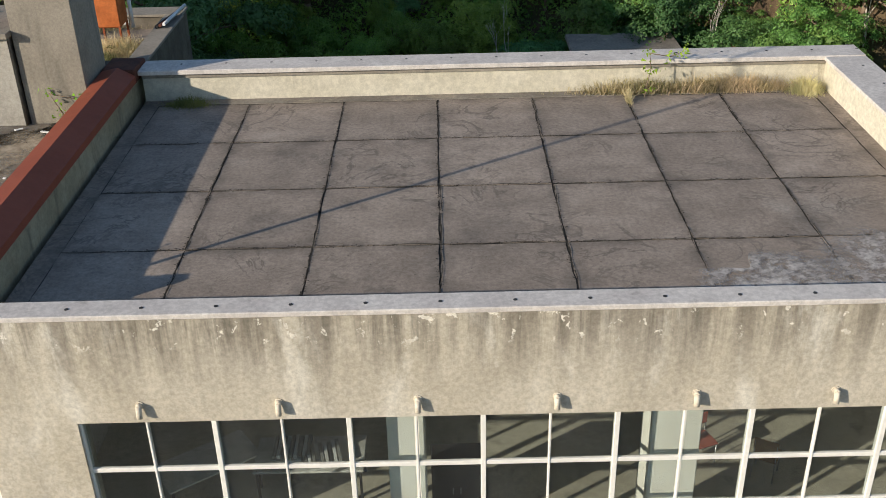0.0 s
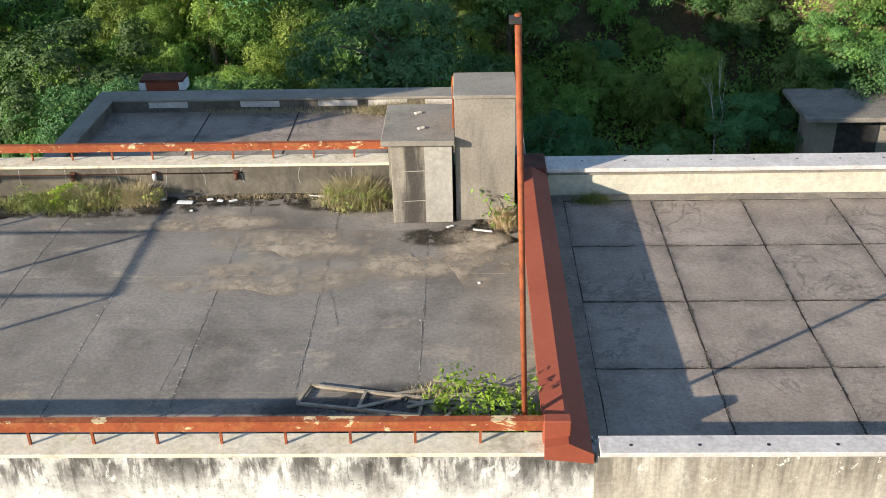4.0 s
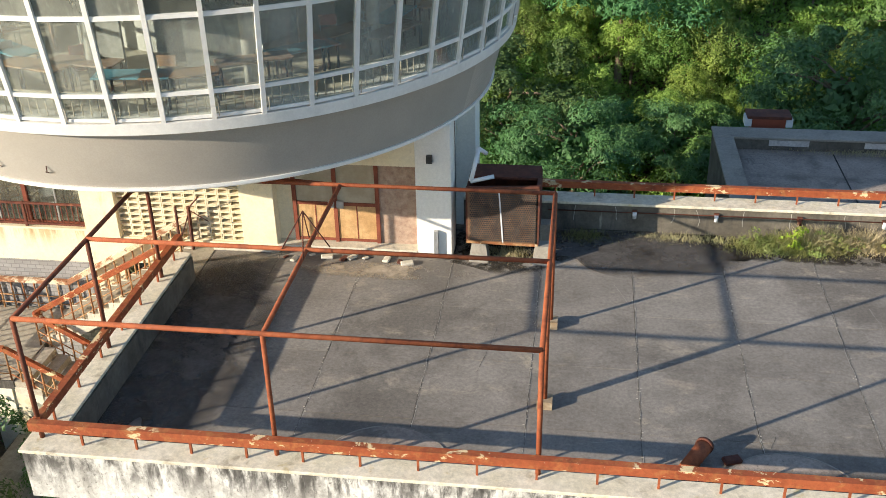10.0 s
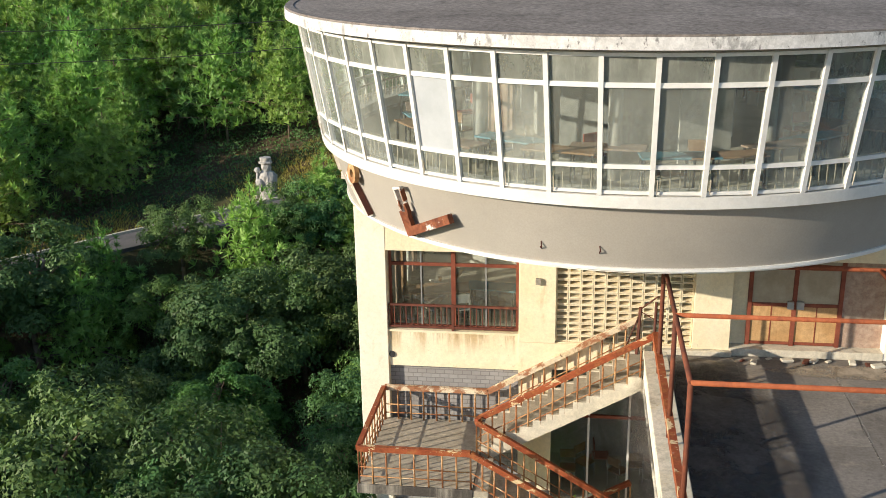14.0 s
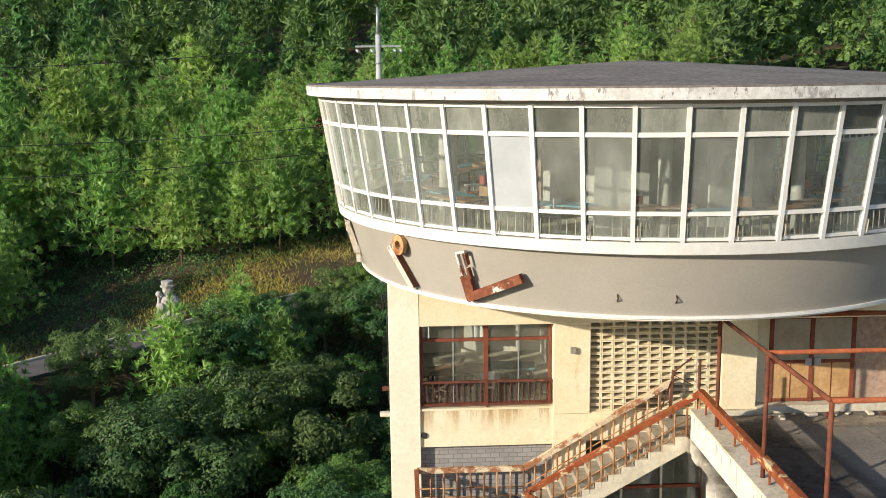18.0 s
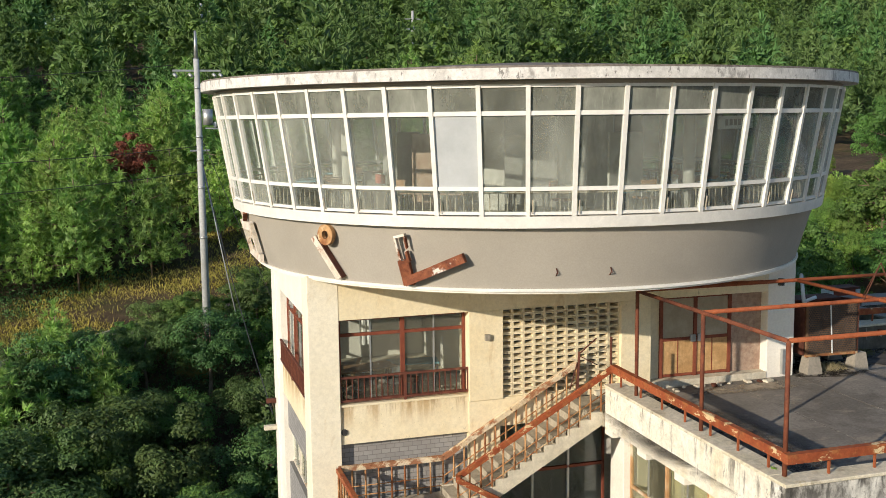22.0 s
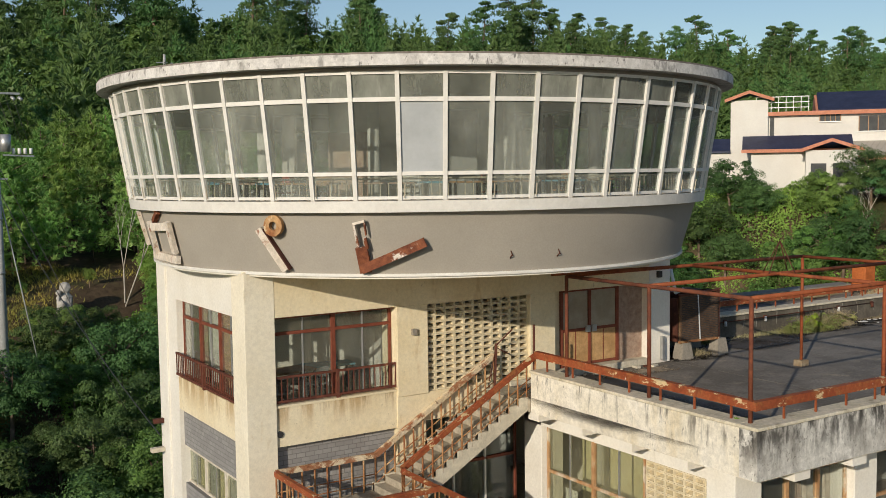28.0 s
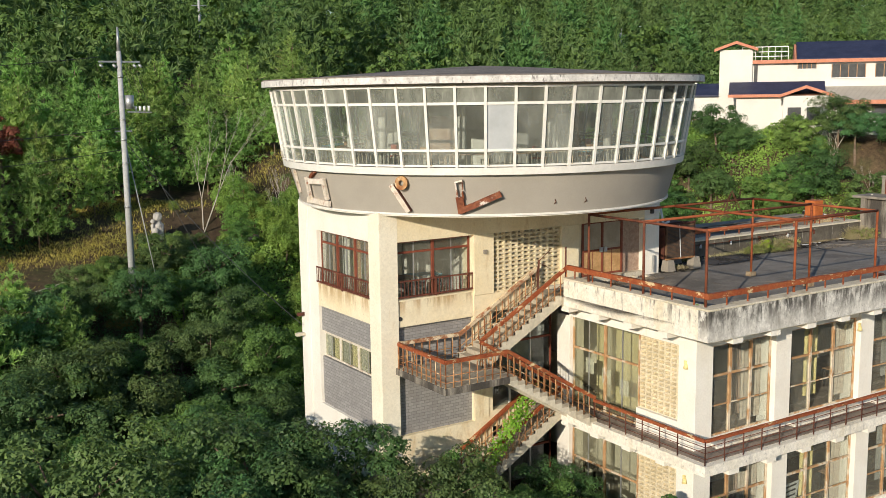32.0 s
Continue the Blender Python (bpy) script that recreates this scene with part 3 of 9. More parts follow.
CREAM_PAPER = surface("cream_paper_pane", (0.66, 0.60, 0.36), (0.74, 0.69, 0.46), 1.5, 0.9)
LEAF_PINE_OLIVE = leaf_mat("pine_needles_olive", (0.098, 0.170, 0.050), (0.195, 0.275, 0.085), (0.122, 0.195, 0.062))
LEAF_PINE_BLUE = leaf_mat("pine_needles_blue_green", (0.060, 0.145, 0.048), (0.130, 0.235, 0.075), (0.090, 0.180, 0.058))
STRAW = leaf_mat("dry_grass_straw", (0.38, 0.31, 0.18), (0.56, 0.47, 0.31), (0.26, 0.25, 0.12), 1.5)
WEED_LEAF = leaf_mat("weeds_leafy_yellow_green", (0.16, 0.22, 0.05), (0.28, 0.33, 0.10), (0.22, 0.23, 0.08), 1.5)
WEED = leaf_mat("weeds_green", (0.13, 0.15, 0.045), (0.22, 0.22, 0.08), (0.30, 0.25, 0.11), 1.5)
SOIL = surface("woodland_soil", (0.07, 0.048, 0.03), (0.12, 0.085, 0.05), 0.4, 0.95, grain=12, grain_amount=0.5, bump=1.0, bump_size=0.03, layers=(
    ((0.035, 0.055, 0.015), 0.25, (1, 1, 1), 0.45, 0.65, 0.7), ((0.24, 0.19, 0.045), 0.16, (1, 1, 1), 0.58, 0.68, 0.75), ((0.17, 0.12, 0.08), 1.5, (1, 1, 1), 0.55, 0.75, 0.5)))
ROAD = surface("road_asphalt_old", (0.11, 0.103, 0.098), (0.15, 0.14, 0.132), 0.8, 0.9, grain=60, layers=(((0.09, 0.085, 0.08), 0.7, (1, 1, 1), 0.5, 0.75, 0.5),))
STONE = surface("statue_stone_pale", (0.38, 0.36, 0.33), (0.50, 0.48, 0.44), 2.0, 0.9, layers=(((0.2, 0.19, 0.17), 3.0, (1, 1, 0.5), 0.5, 0.7, 0.6),))
POLE_CONC = surface("utility_pole_concrete", (0.36, 0.37, 0.37), (0.44, 0.45, 0.45), 1.5, 0.8)
HOUSE_WHITE = surface("house_white_render", (0.66, 0.63, 0.58), (0.72, 0.70, 0.65), 0.5, 0.9, grain_amount=0.05)
TILE_NAVY = surface("roof_tiles_dark_blue", (0.022, 0.026, 0.055), (0.04, 0.045, 0.085), 1.0, 0.4, grain=20)
EAVE_ORANGE = surface("eave_boards_salmon", (0.50, 0.20, 0.12), (0.58, 0.26, 0.17), 1.5, 0.7)
DARK_GLASS = surface("far_window_dark", (0.05, 0.055, 0.06), (0.09, 0.095, 0.10), 0.7, 0.2, grain_amount=0.05, bump=0)
BRICK = brick_mat("brick_grey_glazed", (0.26, 0.25, 0.245), (0.33, 0.32, 0.31), (0.17, 0.165, 0.16), 2.3)
BRICK_SIDE = brick_mat("brick_grey_glazed_side", (0.26, 0.25, 0.245), (0.33, 0.32, 0.31), (0.17, 0.165, 0.16), 2.3, True)
# ---- building helpers ----
def box(x0, y0, z0, x1, y1, z1, bm=None, bevel=0.0):
    bm = bm or bmesh.new()
    v = [bm.verts.new((x, y, z)) for z in (z0, z1) for y in (y0, y1) for x in (x0, x1)]
    fs = [bm.faces.new([v[i] for i in q]) for q in ((0, 2, 3, 1), (4, 5, 7, 6), (0, 1, 5, 4), (2, 6, 7, 3), (0, 4, 6, 2), (1, 3, 7, 5))]
    if bevel:
        es = list({e for f in fs for e in f.edges})
        bmesh.ops.bevel(bm, geom=es, offset=bevel, segments=1, affect="EDGES", profile=0.5)
    return bm


def tube(p, q, r, bm=None, n=8, r2=None):
    bm = bm or bmesh.new()
    p, q = Vector(p), Vector(q)
    w = (q - p).normalized()
    a = w.orthogonal().normalized()
    b = w.cross(a)
    r2 = r if r2 is None else r2
    rings = []
    for c, rr in ((p, r), (q, r2)):
        rings.append([bm.verts.new(c + rr * (math.cos(2 * math.pi * i / n) * a + math.sin(2 * math.pi * i / n) * b)) for i in range(n)])
    for i in range(n):
        f = bm.faces.new((rings[0][i], rings[0][(i + 1) % n], rings[1][(i + 1) % n], rings[1][i]))
        f.smooth = True
    bm.faces.new(rings[0][::-1])
    bm.faces.new(rings[1])
    return bm


def beam(p, q, w, h, bm=None, up=(0, 0, 1)):
    """A bar of w across and h along up, from p to q."""
    bm = bm or bmesh.new()
    p, q = Vector(p), Vector(q)
    d = (q - p).normalized()
    s = d.cross(Vector(up)).normalized()
    u = s.cross(d)
    vs = [[bm.verts.new(c + s * (i * w / 2) + u * (j * h / 2)) for i, j in ((-1, -1), (1, -1), (1, 1), (-1, 1))] for c in (p, q)]
    for i in range(4):
        bm.faces.new((vs[0][i], vs[0][(i + 1) % 4], vs[1][(i + 1) % 4], vs[1][i]))
    bm.faces.new(vs[0][::-1])
    bm.faces.new(vs[1])
    return bm


def prism(points, axis, lo, hi, bm=None):
    """A flat outline of (u, v) pairs pushed along an axis: x takes (y, z), y takes (x, z), z takes (x, y)."""
    bm = bm or bmesh.new()
    place = {"x": lambda u, v, w: (w, u, v), "y": lambda u, v, w: (u, w, v), "z": lambda u, v, w: (u, v, w)}[axis]
    a = [bm.verts.new(place(u, v, lo)) for u, v in points]
    b = [bm.verts.new(place(u, v, hi)) for u, v in points]
    n = len(points)
    for i in range(n):
        bm.faces.new((a[i], a[(i + 1) % n], b[(i + 1) % n], b[i]))
    bm.faces.new(a[::-1])
    bm.faces.new(b)
    bmesh.ops.recalc_face_normals(bm, faces=bm.faces)
    return bm


def ring(r0, r1, z0, z1, n, bm=None, a0=0.0, a1=2 * math.pi, r0t=None, r1t=None, centre=(0, 0)):
    """A ring wall between two radii (at the top r0t, r1t)."""
    bm = bm or bmesh.new()
    r0t, r1t = r0 if r0t is None else r0t, r1 if r1t is None else r1t
    whole = abs(a1 - a0 - 2 * math.pi) < 1e-6
    prof = ((r0, z0), (r1, z0), (r1t, z1), (r0t, z1))
    for j in range(4):
        strip = []
        for i in range(n if whole else n + 1):
            a = a0 + (a1 - a0) * i / n
            c, s = math.cos(a), math.sin(a)
            strip.append([bm.verts.new((centre[0] + r * c, centre[1] + r * s, z)) for r, z in (prof[j], prof[(j + 1) % 4])])
        for i in range(n):
            p, q = strip[i], strip[(i + 1) % len(strip)]
            bm.faces.new((p[0], q[0], q[1], p[1])).smooth = j in (1, 3)
    return bm


def mesh_of(name, bm, material):
    me = bpy.data.meshes.new(name)
    bm.to_mesh(me)
    bm.free()
    me.materials.append(material)
    return me


def part(name, bm, material, parent, label="", at=None):
    """Links a bmesh, or a mesh that is shared, as ONE mesh object under a thing or a part."""
    me = bm if isinstance(bm, bpy.types.Mesh) else mesh_of(name, bm, material)
    ob = new(name, me)
    ob.parent = parent
    if at is not None:
        ob.matrix_basis = at
    if label:
        ob["label"] = label
    return ob


def thing(name, label, category, group="", kind="", at=None):
    ob = new(name)
    if at is not None:
        ob.matrix_basis = at
    return tagged(ob, label, category, group, kind)


def solo(name, bm, material, label, category, group="", kind="", at=None):
    """A thing of one mesh."""
    ob = new(name, bm if isinstance(bm, bpy.types.Mesh) else mesh_of(name, bm, material))
    if at is not None:
        ob.matrix_basis = at
    return tagged(ob, label, category, group, kind)


def pane(*args):
    ob = part(*args)
    ob.visible_shadow = False
    return ob


def quads_mesh(name, corners, material):
    """A mesh of loose triangles or quads from an array (n, 3 or 4, 3)."""
    corners = np.asarray(corners, np.float32)
    n, k = corners.shape[:2]
    me = bpy.data.meshes.new(name)
    me.vertices.add(k * n)
    me.vertices.foreach_set("co", corners.ravel())
    me.loops.add(k * n)
    me.loops.foreach_set("vertex_index", np.arange(k * n, dtype=np.int32))
    me.polygons.add(n)
    me.polygons.foreach_set("loop_start", np.arange(0, k * n, k, dtype=np.int32))
    me.update(calc_edges=True)
    me.materials.append(material)
    return me
# ---- low wing with its flat roof ----
low = thing("low_wing", "low flat-roofed wing with streaked beige stucco front and white steel windows", "building", kind="structure")
part("front_wall", box(-6.4, 11.05, -1.04, 8.95, 11.42, 0.62), STUCCO, low)
part("wall_pier", box(-6.4, 11.05, -8.4, -5.08, 11.42, -1.04), STUCCO, low)
part("sill_wall", box(-5.08, 11.05, -8.4, 8.95, 11.42, -3.55), STUCCO, low)
part("side_wall", box(8.55, 11.42, -8.4, 8.95, 21.1, 0.62), STUCCO, low)
part("back_wall", box(-6.4, 20.85, -8.4, 8.95, 21.4, 0.62), PARAPET_IN, low)
part("parapet_lining", box(8.2, 11.42, 0, 8.55, 20.85, 0.62), PARAPET_IN, low)
part("coping_front", box(-6.35, 11.02, 0.62, 9.0, 11.42, 0.70, bevel=0.012), COPING, low, "pale weathered coping with small bolt holes")
part("coping_back", box(-6.45, 20.72, 0.62, 9.0, 21.45, 0.72, bevel=0.012), COPING, low)
part("coping_side", box(8.12, 11.424, 0.62, 9.0, 20.716, 0.70, bevel=0.012), COPING, low)
part("drip_band", box(-6.4, 20.80, 0.53, 8.2, 20.85, 0.62), CONCRETE, low)
hole_me = mesh_of("bolt_hole", tube((0, 0, 0), (0, 0, 0.006), 0.028, n=8), DARK_METAL)
for i in range(16):
    part("bolt_hole", hole_me, None, low, at=pose(-5.9 + 0.97 * i, 11.2, 0.70))
    part("bolt_hole", hole_me, None, low, at=pose(-5.6 + 0.97 * i, 21.15, 0.72))
for i in range(8):
    part("bolt_hole", hole_me, None, low, at=pose(8.7, 12.4 + 1.1 * i, 0.70))
part("roof_bed", box(-6.4, 11.42, -0.35, 8.2, 20.85, -0.005), TAR, low)
part("gutter_left", box(-6.4, 11.43, -0.004, -6.06, 20.84, 0.004), DECK, low)

# deck slabs with open tar joints
LX = [-6.06 + 0.0, -4.1, -2.09, -0.09, 1.91, 3.90, 5.90, 7.86]
LY = [11.86, 14.03, 16.19, 18.38, 20.52]
for i in range(7):
    for j in range(4):
        g = 0.013
        x0, x1, y0, y1 = LX[i] + g, LX[i + 1] - g, LY[j] + 0.02, LY[j + 1] - 0.02
        bm = bmesh.new()
        n = 9
        rnd = random.Random(i * 31 + j)
        outline = []
        for k in range(4 * n):
            e, f = divmod(k, n)
            f = f / n
            x, y = ((x0 + (x1 - x0) * f, y0), (x1, y0 + (y1 - y0) * f), (x1 - (x1 - x0) * f, y1), (x0, y1 - (y1 - y0) * f))[e]
            outline.append((x + rnd.uniform(-0.014, 0.014), y + rnd.uniform(-0.016, 0.016)))
        part("deck_slab", prism(outline, "z", -0.004, 0.006 + rnd.uniform(-0.004, 0.006), bm), DECK, low)
part("deck_edge", box(-6.06, 20.55, -0.004, 8.2, 20.85, 0.012), DECK_T, low, "silted strip along the parapet")
part("deck_edge", box(-6.06, 11.43, -0.004, 8.2, 11.835, 0.004), DECK, low)
part("deck_edge", box(7.885, 11.84, -0.004, 8.2, 20.54, 0.004), DECK, low)

# window band
def low_windows():
    xs = [-5.08 + 0.925 * i for i in range(15)]
    y0, y1 = 11.10, 11.18
    for i, x in enumerate(xs):
        w = 0.036 if i % 2 == 0 else 0.016
        part("mullion", box(x - w, y0, -3.55, x + w, y1 + (0.03 if i % 2 == 0 else 0), -1.04, bevel=0.006), WHITE, win_low)
    for z, h in ((-1.06, 0.02), (-1.93, 0.036), (-2.75, 0.03), (-3.5, 0.05)):
        part("transom", box(-5.08, y0 + 0.012, z - h, 7.87, y1 - 0.01, z + h, bevel=0.006), WHITE, win_low)
    for i in range(14):
        for za, zb in ((-1.88, -1.08), (-2.71, -1.98), (-3.45, -2.79)):
            pane("pane", box(xs[i] + 0.03, 11.135, za, xs[i + 1] - 0.03, 11.141, zb), GLASS_CLEAR, win_low)


win_low = thing("window_1", "long white steel window band with dark dusty panes", "window", kind="structure")
low_windows()
for i in range(6):
    x = -4.18 + 1.88 * i
    v = thing("vent_pipe", "short cream elbow vent pipe on the stucco wall", "pipe", "wall vent pipes")
    bm = tube((x, 11.06, -0.74), (x, 10.96, -0.74), 0.042)
    tube((x, 10.985, -0.72), (x, 10.955, -0.90), 0.042, bm)
    part("elbow", bm, PIPE_CREAM, v)
    part("flange", tube((x, 11.05, -0.74), (x, 11.035, -0.74), 0.06), PIPE_CREAM, v)

# inside of the low wing
solo("floor_low", box(-6.4, 11.42, -4.25, 8.55, 20.85, -4.1), INSIDE_FLOOR, "dusty litter-strewn floor of the low wing", "floor", kind="structure")
solo("ceiling_low", box(-6.35, 11.43, -0.6, 8.54, 20.84, -0.36), INSIDE_WALL, "plain plaster ceiling of the low wing", "ceiling", kind="structure")
solo("wall_low_inner", box(-6.4, 11.43, -4.1, -6.25, 20.84, -0.6), INSIDE_WALL, "plaster wall of the low wing", "wall", kind="structure")
for x0, x1 in ((-0.90, -0.36), (2.9, 3.62)):
    solo("column", box(x0, 11.5, -4.1, x1, 12.15, -0.6, bevel=0.015), CREAM_WHITE, "square painted column behind the window band", "column", "window columns")


def bench(x, y, z, w, d, h, material, label, turn=0.0):
    t = thing("table", label, "table", at=pose(x, y, z, 0, 0, turn))
    part("tabletop", box(-w / 2, -d / 2, h - 0.04, w / 2, d / 2, h, bevel=0.008), material, t)
    for sx in (-1, 1):
        for sy in (-1, 1):
            part("leg", box(sx * (w / 2 - 0.06) - 0.02, sy * (d / 2 - 0.06) - 0.02, 0, sx * (w / 2 - 0.06) + 0.02, sy * (d / 2 - 0.06) + 0.02, h - 0.04), DARK_METAL, t)
    return t


def chair(x, y, z, turn, material, label):
    t = thing("chair", label, "chair", at=pose(x, y, z, 0, 0, turn))
    part("seat", box(-0.2, -0.2, 0.42, 0.2, 0.2, 0.46, bevel=0.01), material, t)
    part("backrest", box(-0.2, 0.17, 0.62, 0.2, 0.2, 0.85, bevel=0.01), material, t)
    for sx in (-1, 1):
        part("leg", tube((sx * 0.18, -0.18, 0), (sx * 0.18, -0.18, 0.42), 0.012, n=6), STEEL, t)
        part("leg", tube((sx * 0.18, 0.19, 0), (sx * 0.18, 0.19, 0.8), 0.012, n=6), STEEL, t)
    return t


bench(-4.0, 13.0, -4.1, 1.6, 0.8, 0.74, INSIDE_WALL, "dusty grey desk behind the window", 35)
for dx, dy, z, s in ((-2.6, 13.2, -3.36, 0), (-2.1, 13.0, -3.36, 12)):
    t = thing("paper_tray", "shallow grey tray packed with dusty papers", "tray", "paper trays", at=pose(dx, dy, z, 0, 0, s))
    part("tray", box(-0.35, -0.3, 0, 0.35, 0.3, 0.03), INSIDE_WALL, t)
    for k in range(9):
        part("paper_stack", box(-0.31 + 0.07 * k, -0.26, 0.03, -0.26 + 0.07 * k, 0.26, 0.09 + 0.012 * (k % 3)), PAPER_WHITE if k % 2 else CURTAIN, t)
bench(-2.3, 13.1, -4.1, 1.8, 0.9, 0.74, INSIDE_WALL, "dusty desk that carries paper trays")
chair(5.3, 13.2, -4.1, 150, TABLE_BROWN, "brown stacking chair on the littered floor")
chair(4.3, 13.6, -4.1, 20, SEAT_RED, "overturned-looking red chair in the low wing")
cab = thing("filing_cabinet", "dark metal cabinet with two small doors", "cabinet", at=pose(0.1, 12.6, -4.1))
part("body", box(-0.4, -0.25, 0, 0.4, 0.25, 1.1, bevel=0.01), DARK_METAL, cab)
for s in (-1, 1):
    d = part("door", box(0.02 if s > 0 else -0.38, -0.27, 0.05, 0.38 if s > 0 else -0.02, -0.25, 1.05), DARK_METAL, cab)
    part("handle", box(s * 0.06 - 0.01, -0.29, 0.5, s * 0.06 + 0.01, -0.27, 0.62), STEEL, d)

# red sheet-metal coping on the wall between terrace and low roof
cop = thing("red_coping_wall", "cream dividing wall capped with folded red sheet metal", "wall", kind="structure")
part("wall", box(-7.05, 11.5, -0.3, -6.53, 21.3, 0.62), WALL_YELLOW, cop)
part("metal_cap", prism([(-7.13, 0.68), (-7.13, 0.80), (-6.80, 0.87), (-6.45, 0.68), (-6.45, 0.54), (-6.49, 0.54), (-6.52, 0.63), (-7.08, 0.74), (-7.09, 0.68)][::-1], "y", 11.06, 20.55), RED_SHEET, cop, "folded red painted metal cap")
part("cap_foot", box(-7.05, 11.06, 0.56, -6.53, 11.5, 0.62), WALL_YELLOW, cop)
part("cap_front", prism([(-7.14, 0.60), (-7.14, 0.81), (-6.80, 0.88), (-6.44, 0.69), (-6.44, 0.52)][::-1], "y", 11.01, 11.05), RED_SHEET, cop)
part("cap_end", box(-7.18, 20.56, 0.50, -6.45, 21.45, 0.80, bevel=0.03), RUST_DARK, cop, "mossy rusted end of the cap")
# ---- terrace ----
ter = thing("terrace_wing", "two-storey wing under a flat roof terrace with mould-streaked white parapets", "building", kind="structure")
part("front_parapet", box(-31.42, 11.08, -0.32, -6.404, 11.5, 0.62), MOULD_WHITE, ter)
part("side_parapet", box(-31.42, 11.504, -0.32, -31.0, 17.84, 0.62), PARAPET_CREAM, ter)
part("stair_head", box(-31.46, 17.845, -0.32, -30.99, 19.34, -0.002), STEP, ter, "worn concrete threshold at the stair head")
part("parapet_top", box(-31.46, 11.04, 0.62, -7.02, 11.52, 0.685, bevel=0.012), PARAPET_TOP, ter, "yellowed parapet top")
part("parapet_top", box(-31.46, 11.524, 0.62, -30.96, 17.86, 0.685, bevel=0.012), PARAPET_TOP, ter, "yellowed parapet top")
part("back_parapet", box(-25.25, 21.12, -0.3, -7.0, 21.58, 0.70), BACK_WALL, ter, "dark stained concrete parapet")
part("parapet_top", box(-25.25, 21.06, 0.70, -9.9, 21.62, 0.77, bevel=0.012), PARAPET_TOP, ter, "sun-bleached parapet top")
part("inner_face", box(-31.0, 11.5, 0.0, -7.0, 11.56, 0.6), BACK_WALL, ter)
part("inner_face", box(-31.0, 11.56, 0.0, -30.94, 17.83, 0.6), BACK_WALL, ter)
part("roof_bed", box(-31.0, 11.5, -0.3, -7.0, 21.12, -0.012), JOINT, ter)
TX = [-30.94] + [-9.05 - 2.03 * k for k in range(10, -1, -1)] + [-7.0]
TY = [11.56, 13.42, 15.37, 17.30, 19.24, 21.12]
for i in range(len(TX) - 1):
    for j in range(5):
        rnd = random.Random(i * 17 + j)
        g = 0.004
        x0, x1, y0, y1 = TX[i] + g, TX[i + 1] - g, TY[j] + g, TY[j + 1] - g
        outline = []
        for k in range(16):
            e, f = divmod(k, 4)
            f = f / 4
            x, y = ((x0 + (x1 - x0) * f, y0), (x1, y0 + (y1 - y0) * f), (x1 - (x1 - x0) * f, y1), (x0, y1 - (y1 - y0) * f))[e]
            outline.append((x + rnd.uniform(-0.003, 0.003), y + rnd.uniform(-0.003, 0.003)))
        part("deck_slab", prism(outline, "z", -0.010, rnd.uniform(-0.003, 0.003)), DECK_T, ter)


def crack(x, y, ang, length, seed, wide=0.012, material=TAR, z=0.006):
    """A thin wandering strip, broken here and there."""
    r = random.Random(seed)
    bm = bmesh.new()
    off, prev, n = 0.0, None, max(4, int(length / 0.11))
    for k in range(n + 1):
        off = 0.86 * off + r.uniform(-0.014, 0.014)
        w = wide * r.uniform(0.15, 1.0)
        u = length * k / n
        c, s = math.cos(ang), math.sin(ang)
        a = bm.verts.new((x + c * u - s * (off - w), y + s * u + c * (off - w), z))
        b = bm.verts.new((x + c * u - s * (off + w), y + s * u + c * (off + w), z))
        if prev and r.random() > 0.08:
            bm.faces.new((prev[0], a, b, prev[1]))
        prev = (a, b)
    return bm


def chips(x, y, ang, length, seed, count, z=0.0072):
    """Small pale flakes broken out beside a joint."""
    r = random.Random(seed)
    bm = bmesh.new()
    c, s = math.cos(ang), math.sin(ang)
    for k in range(count):
        u, v, d = r.uniform(0, length), r.gauss(0, 0.025), r.uniform(0.008, 0.026)
        p = (x + c * u - s * v, y + s * u + c * v)
        bm.faces.new([bm.verts.new((p[0] + d * r.uniform(0.5, 1.5) * math.cos(2.1 * i + k), p[1] + d * r.uniform(0.4, 1.2) * math.sin(2.1 * i + k), z)) for i in range(3)])
    bmesh.ops.recalc_face_normals(bm, faces=bm.faces)
    return bm


for i, x in enumerate(TX[1:-1]):
    part("crack", crack(x, 11.6, math.pi / 2, 9.2, 700 + i, 0.006), JOINT, ter, "cracked joint between deck slabs")
    part("crack", crack(x + 0.012, 11.6, math.pi / 2, 9.2, 1700 + i, 0.006, z=0.0066), CONCRETE_LIGHT, ter, "pale broken edge of the joint")
    part("chips", chips(x, 11.6, math.pi / 2, 9.2, 730 + i, 60), CONCRETE_PALE, ter, "pale flakes along the joint")
for i, (x, y, a, n) in enumerate(((-24.3, 15.0, 1.4, 1.6), (-21.3, 17.6, 1.9, 1.0), (-19.4, 12.4, 1.2, 1.3), (-16.1, 16.0, 1.7, 2.1), (-13.4, 13.0, 1.5, 1.8), (-12.2, 18.0, 0.3, 1.4), (-10.6, 15.4, 1.8, 1.5), (-22.6, 13.0, 0.2, 1.2))):
    part("crack", crack(x, y, a, n, 760 + i, 0.006), CONCRETE_LIGHT if i % 2 else JOINT, ter, "hairline crack in the deck")
for i, x in enumerate(LX[1:-1]):
    part("joint_moss", crack(x, 11.9, math.pi / 2, 8.6, 840 + i, 0.013, z=0.0168), TAR, low, "black moss grown out of the joint")
    part("joint_moss", chips(x, 11.9, math.pi / 2, 8.6, 800 + i, 280, 0.0175), TAR, low, "black moss crumbs along the joint")
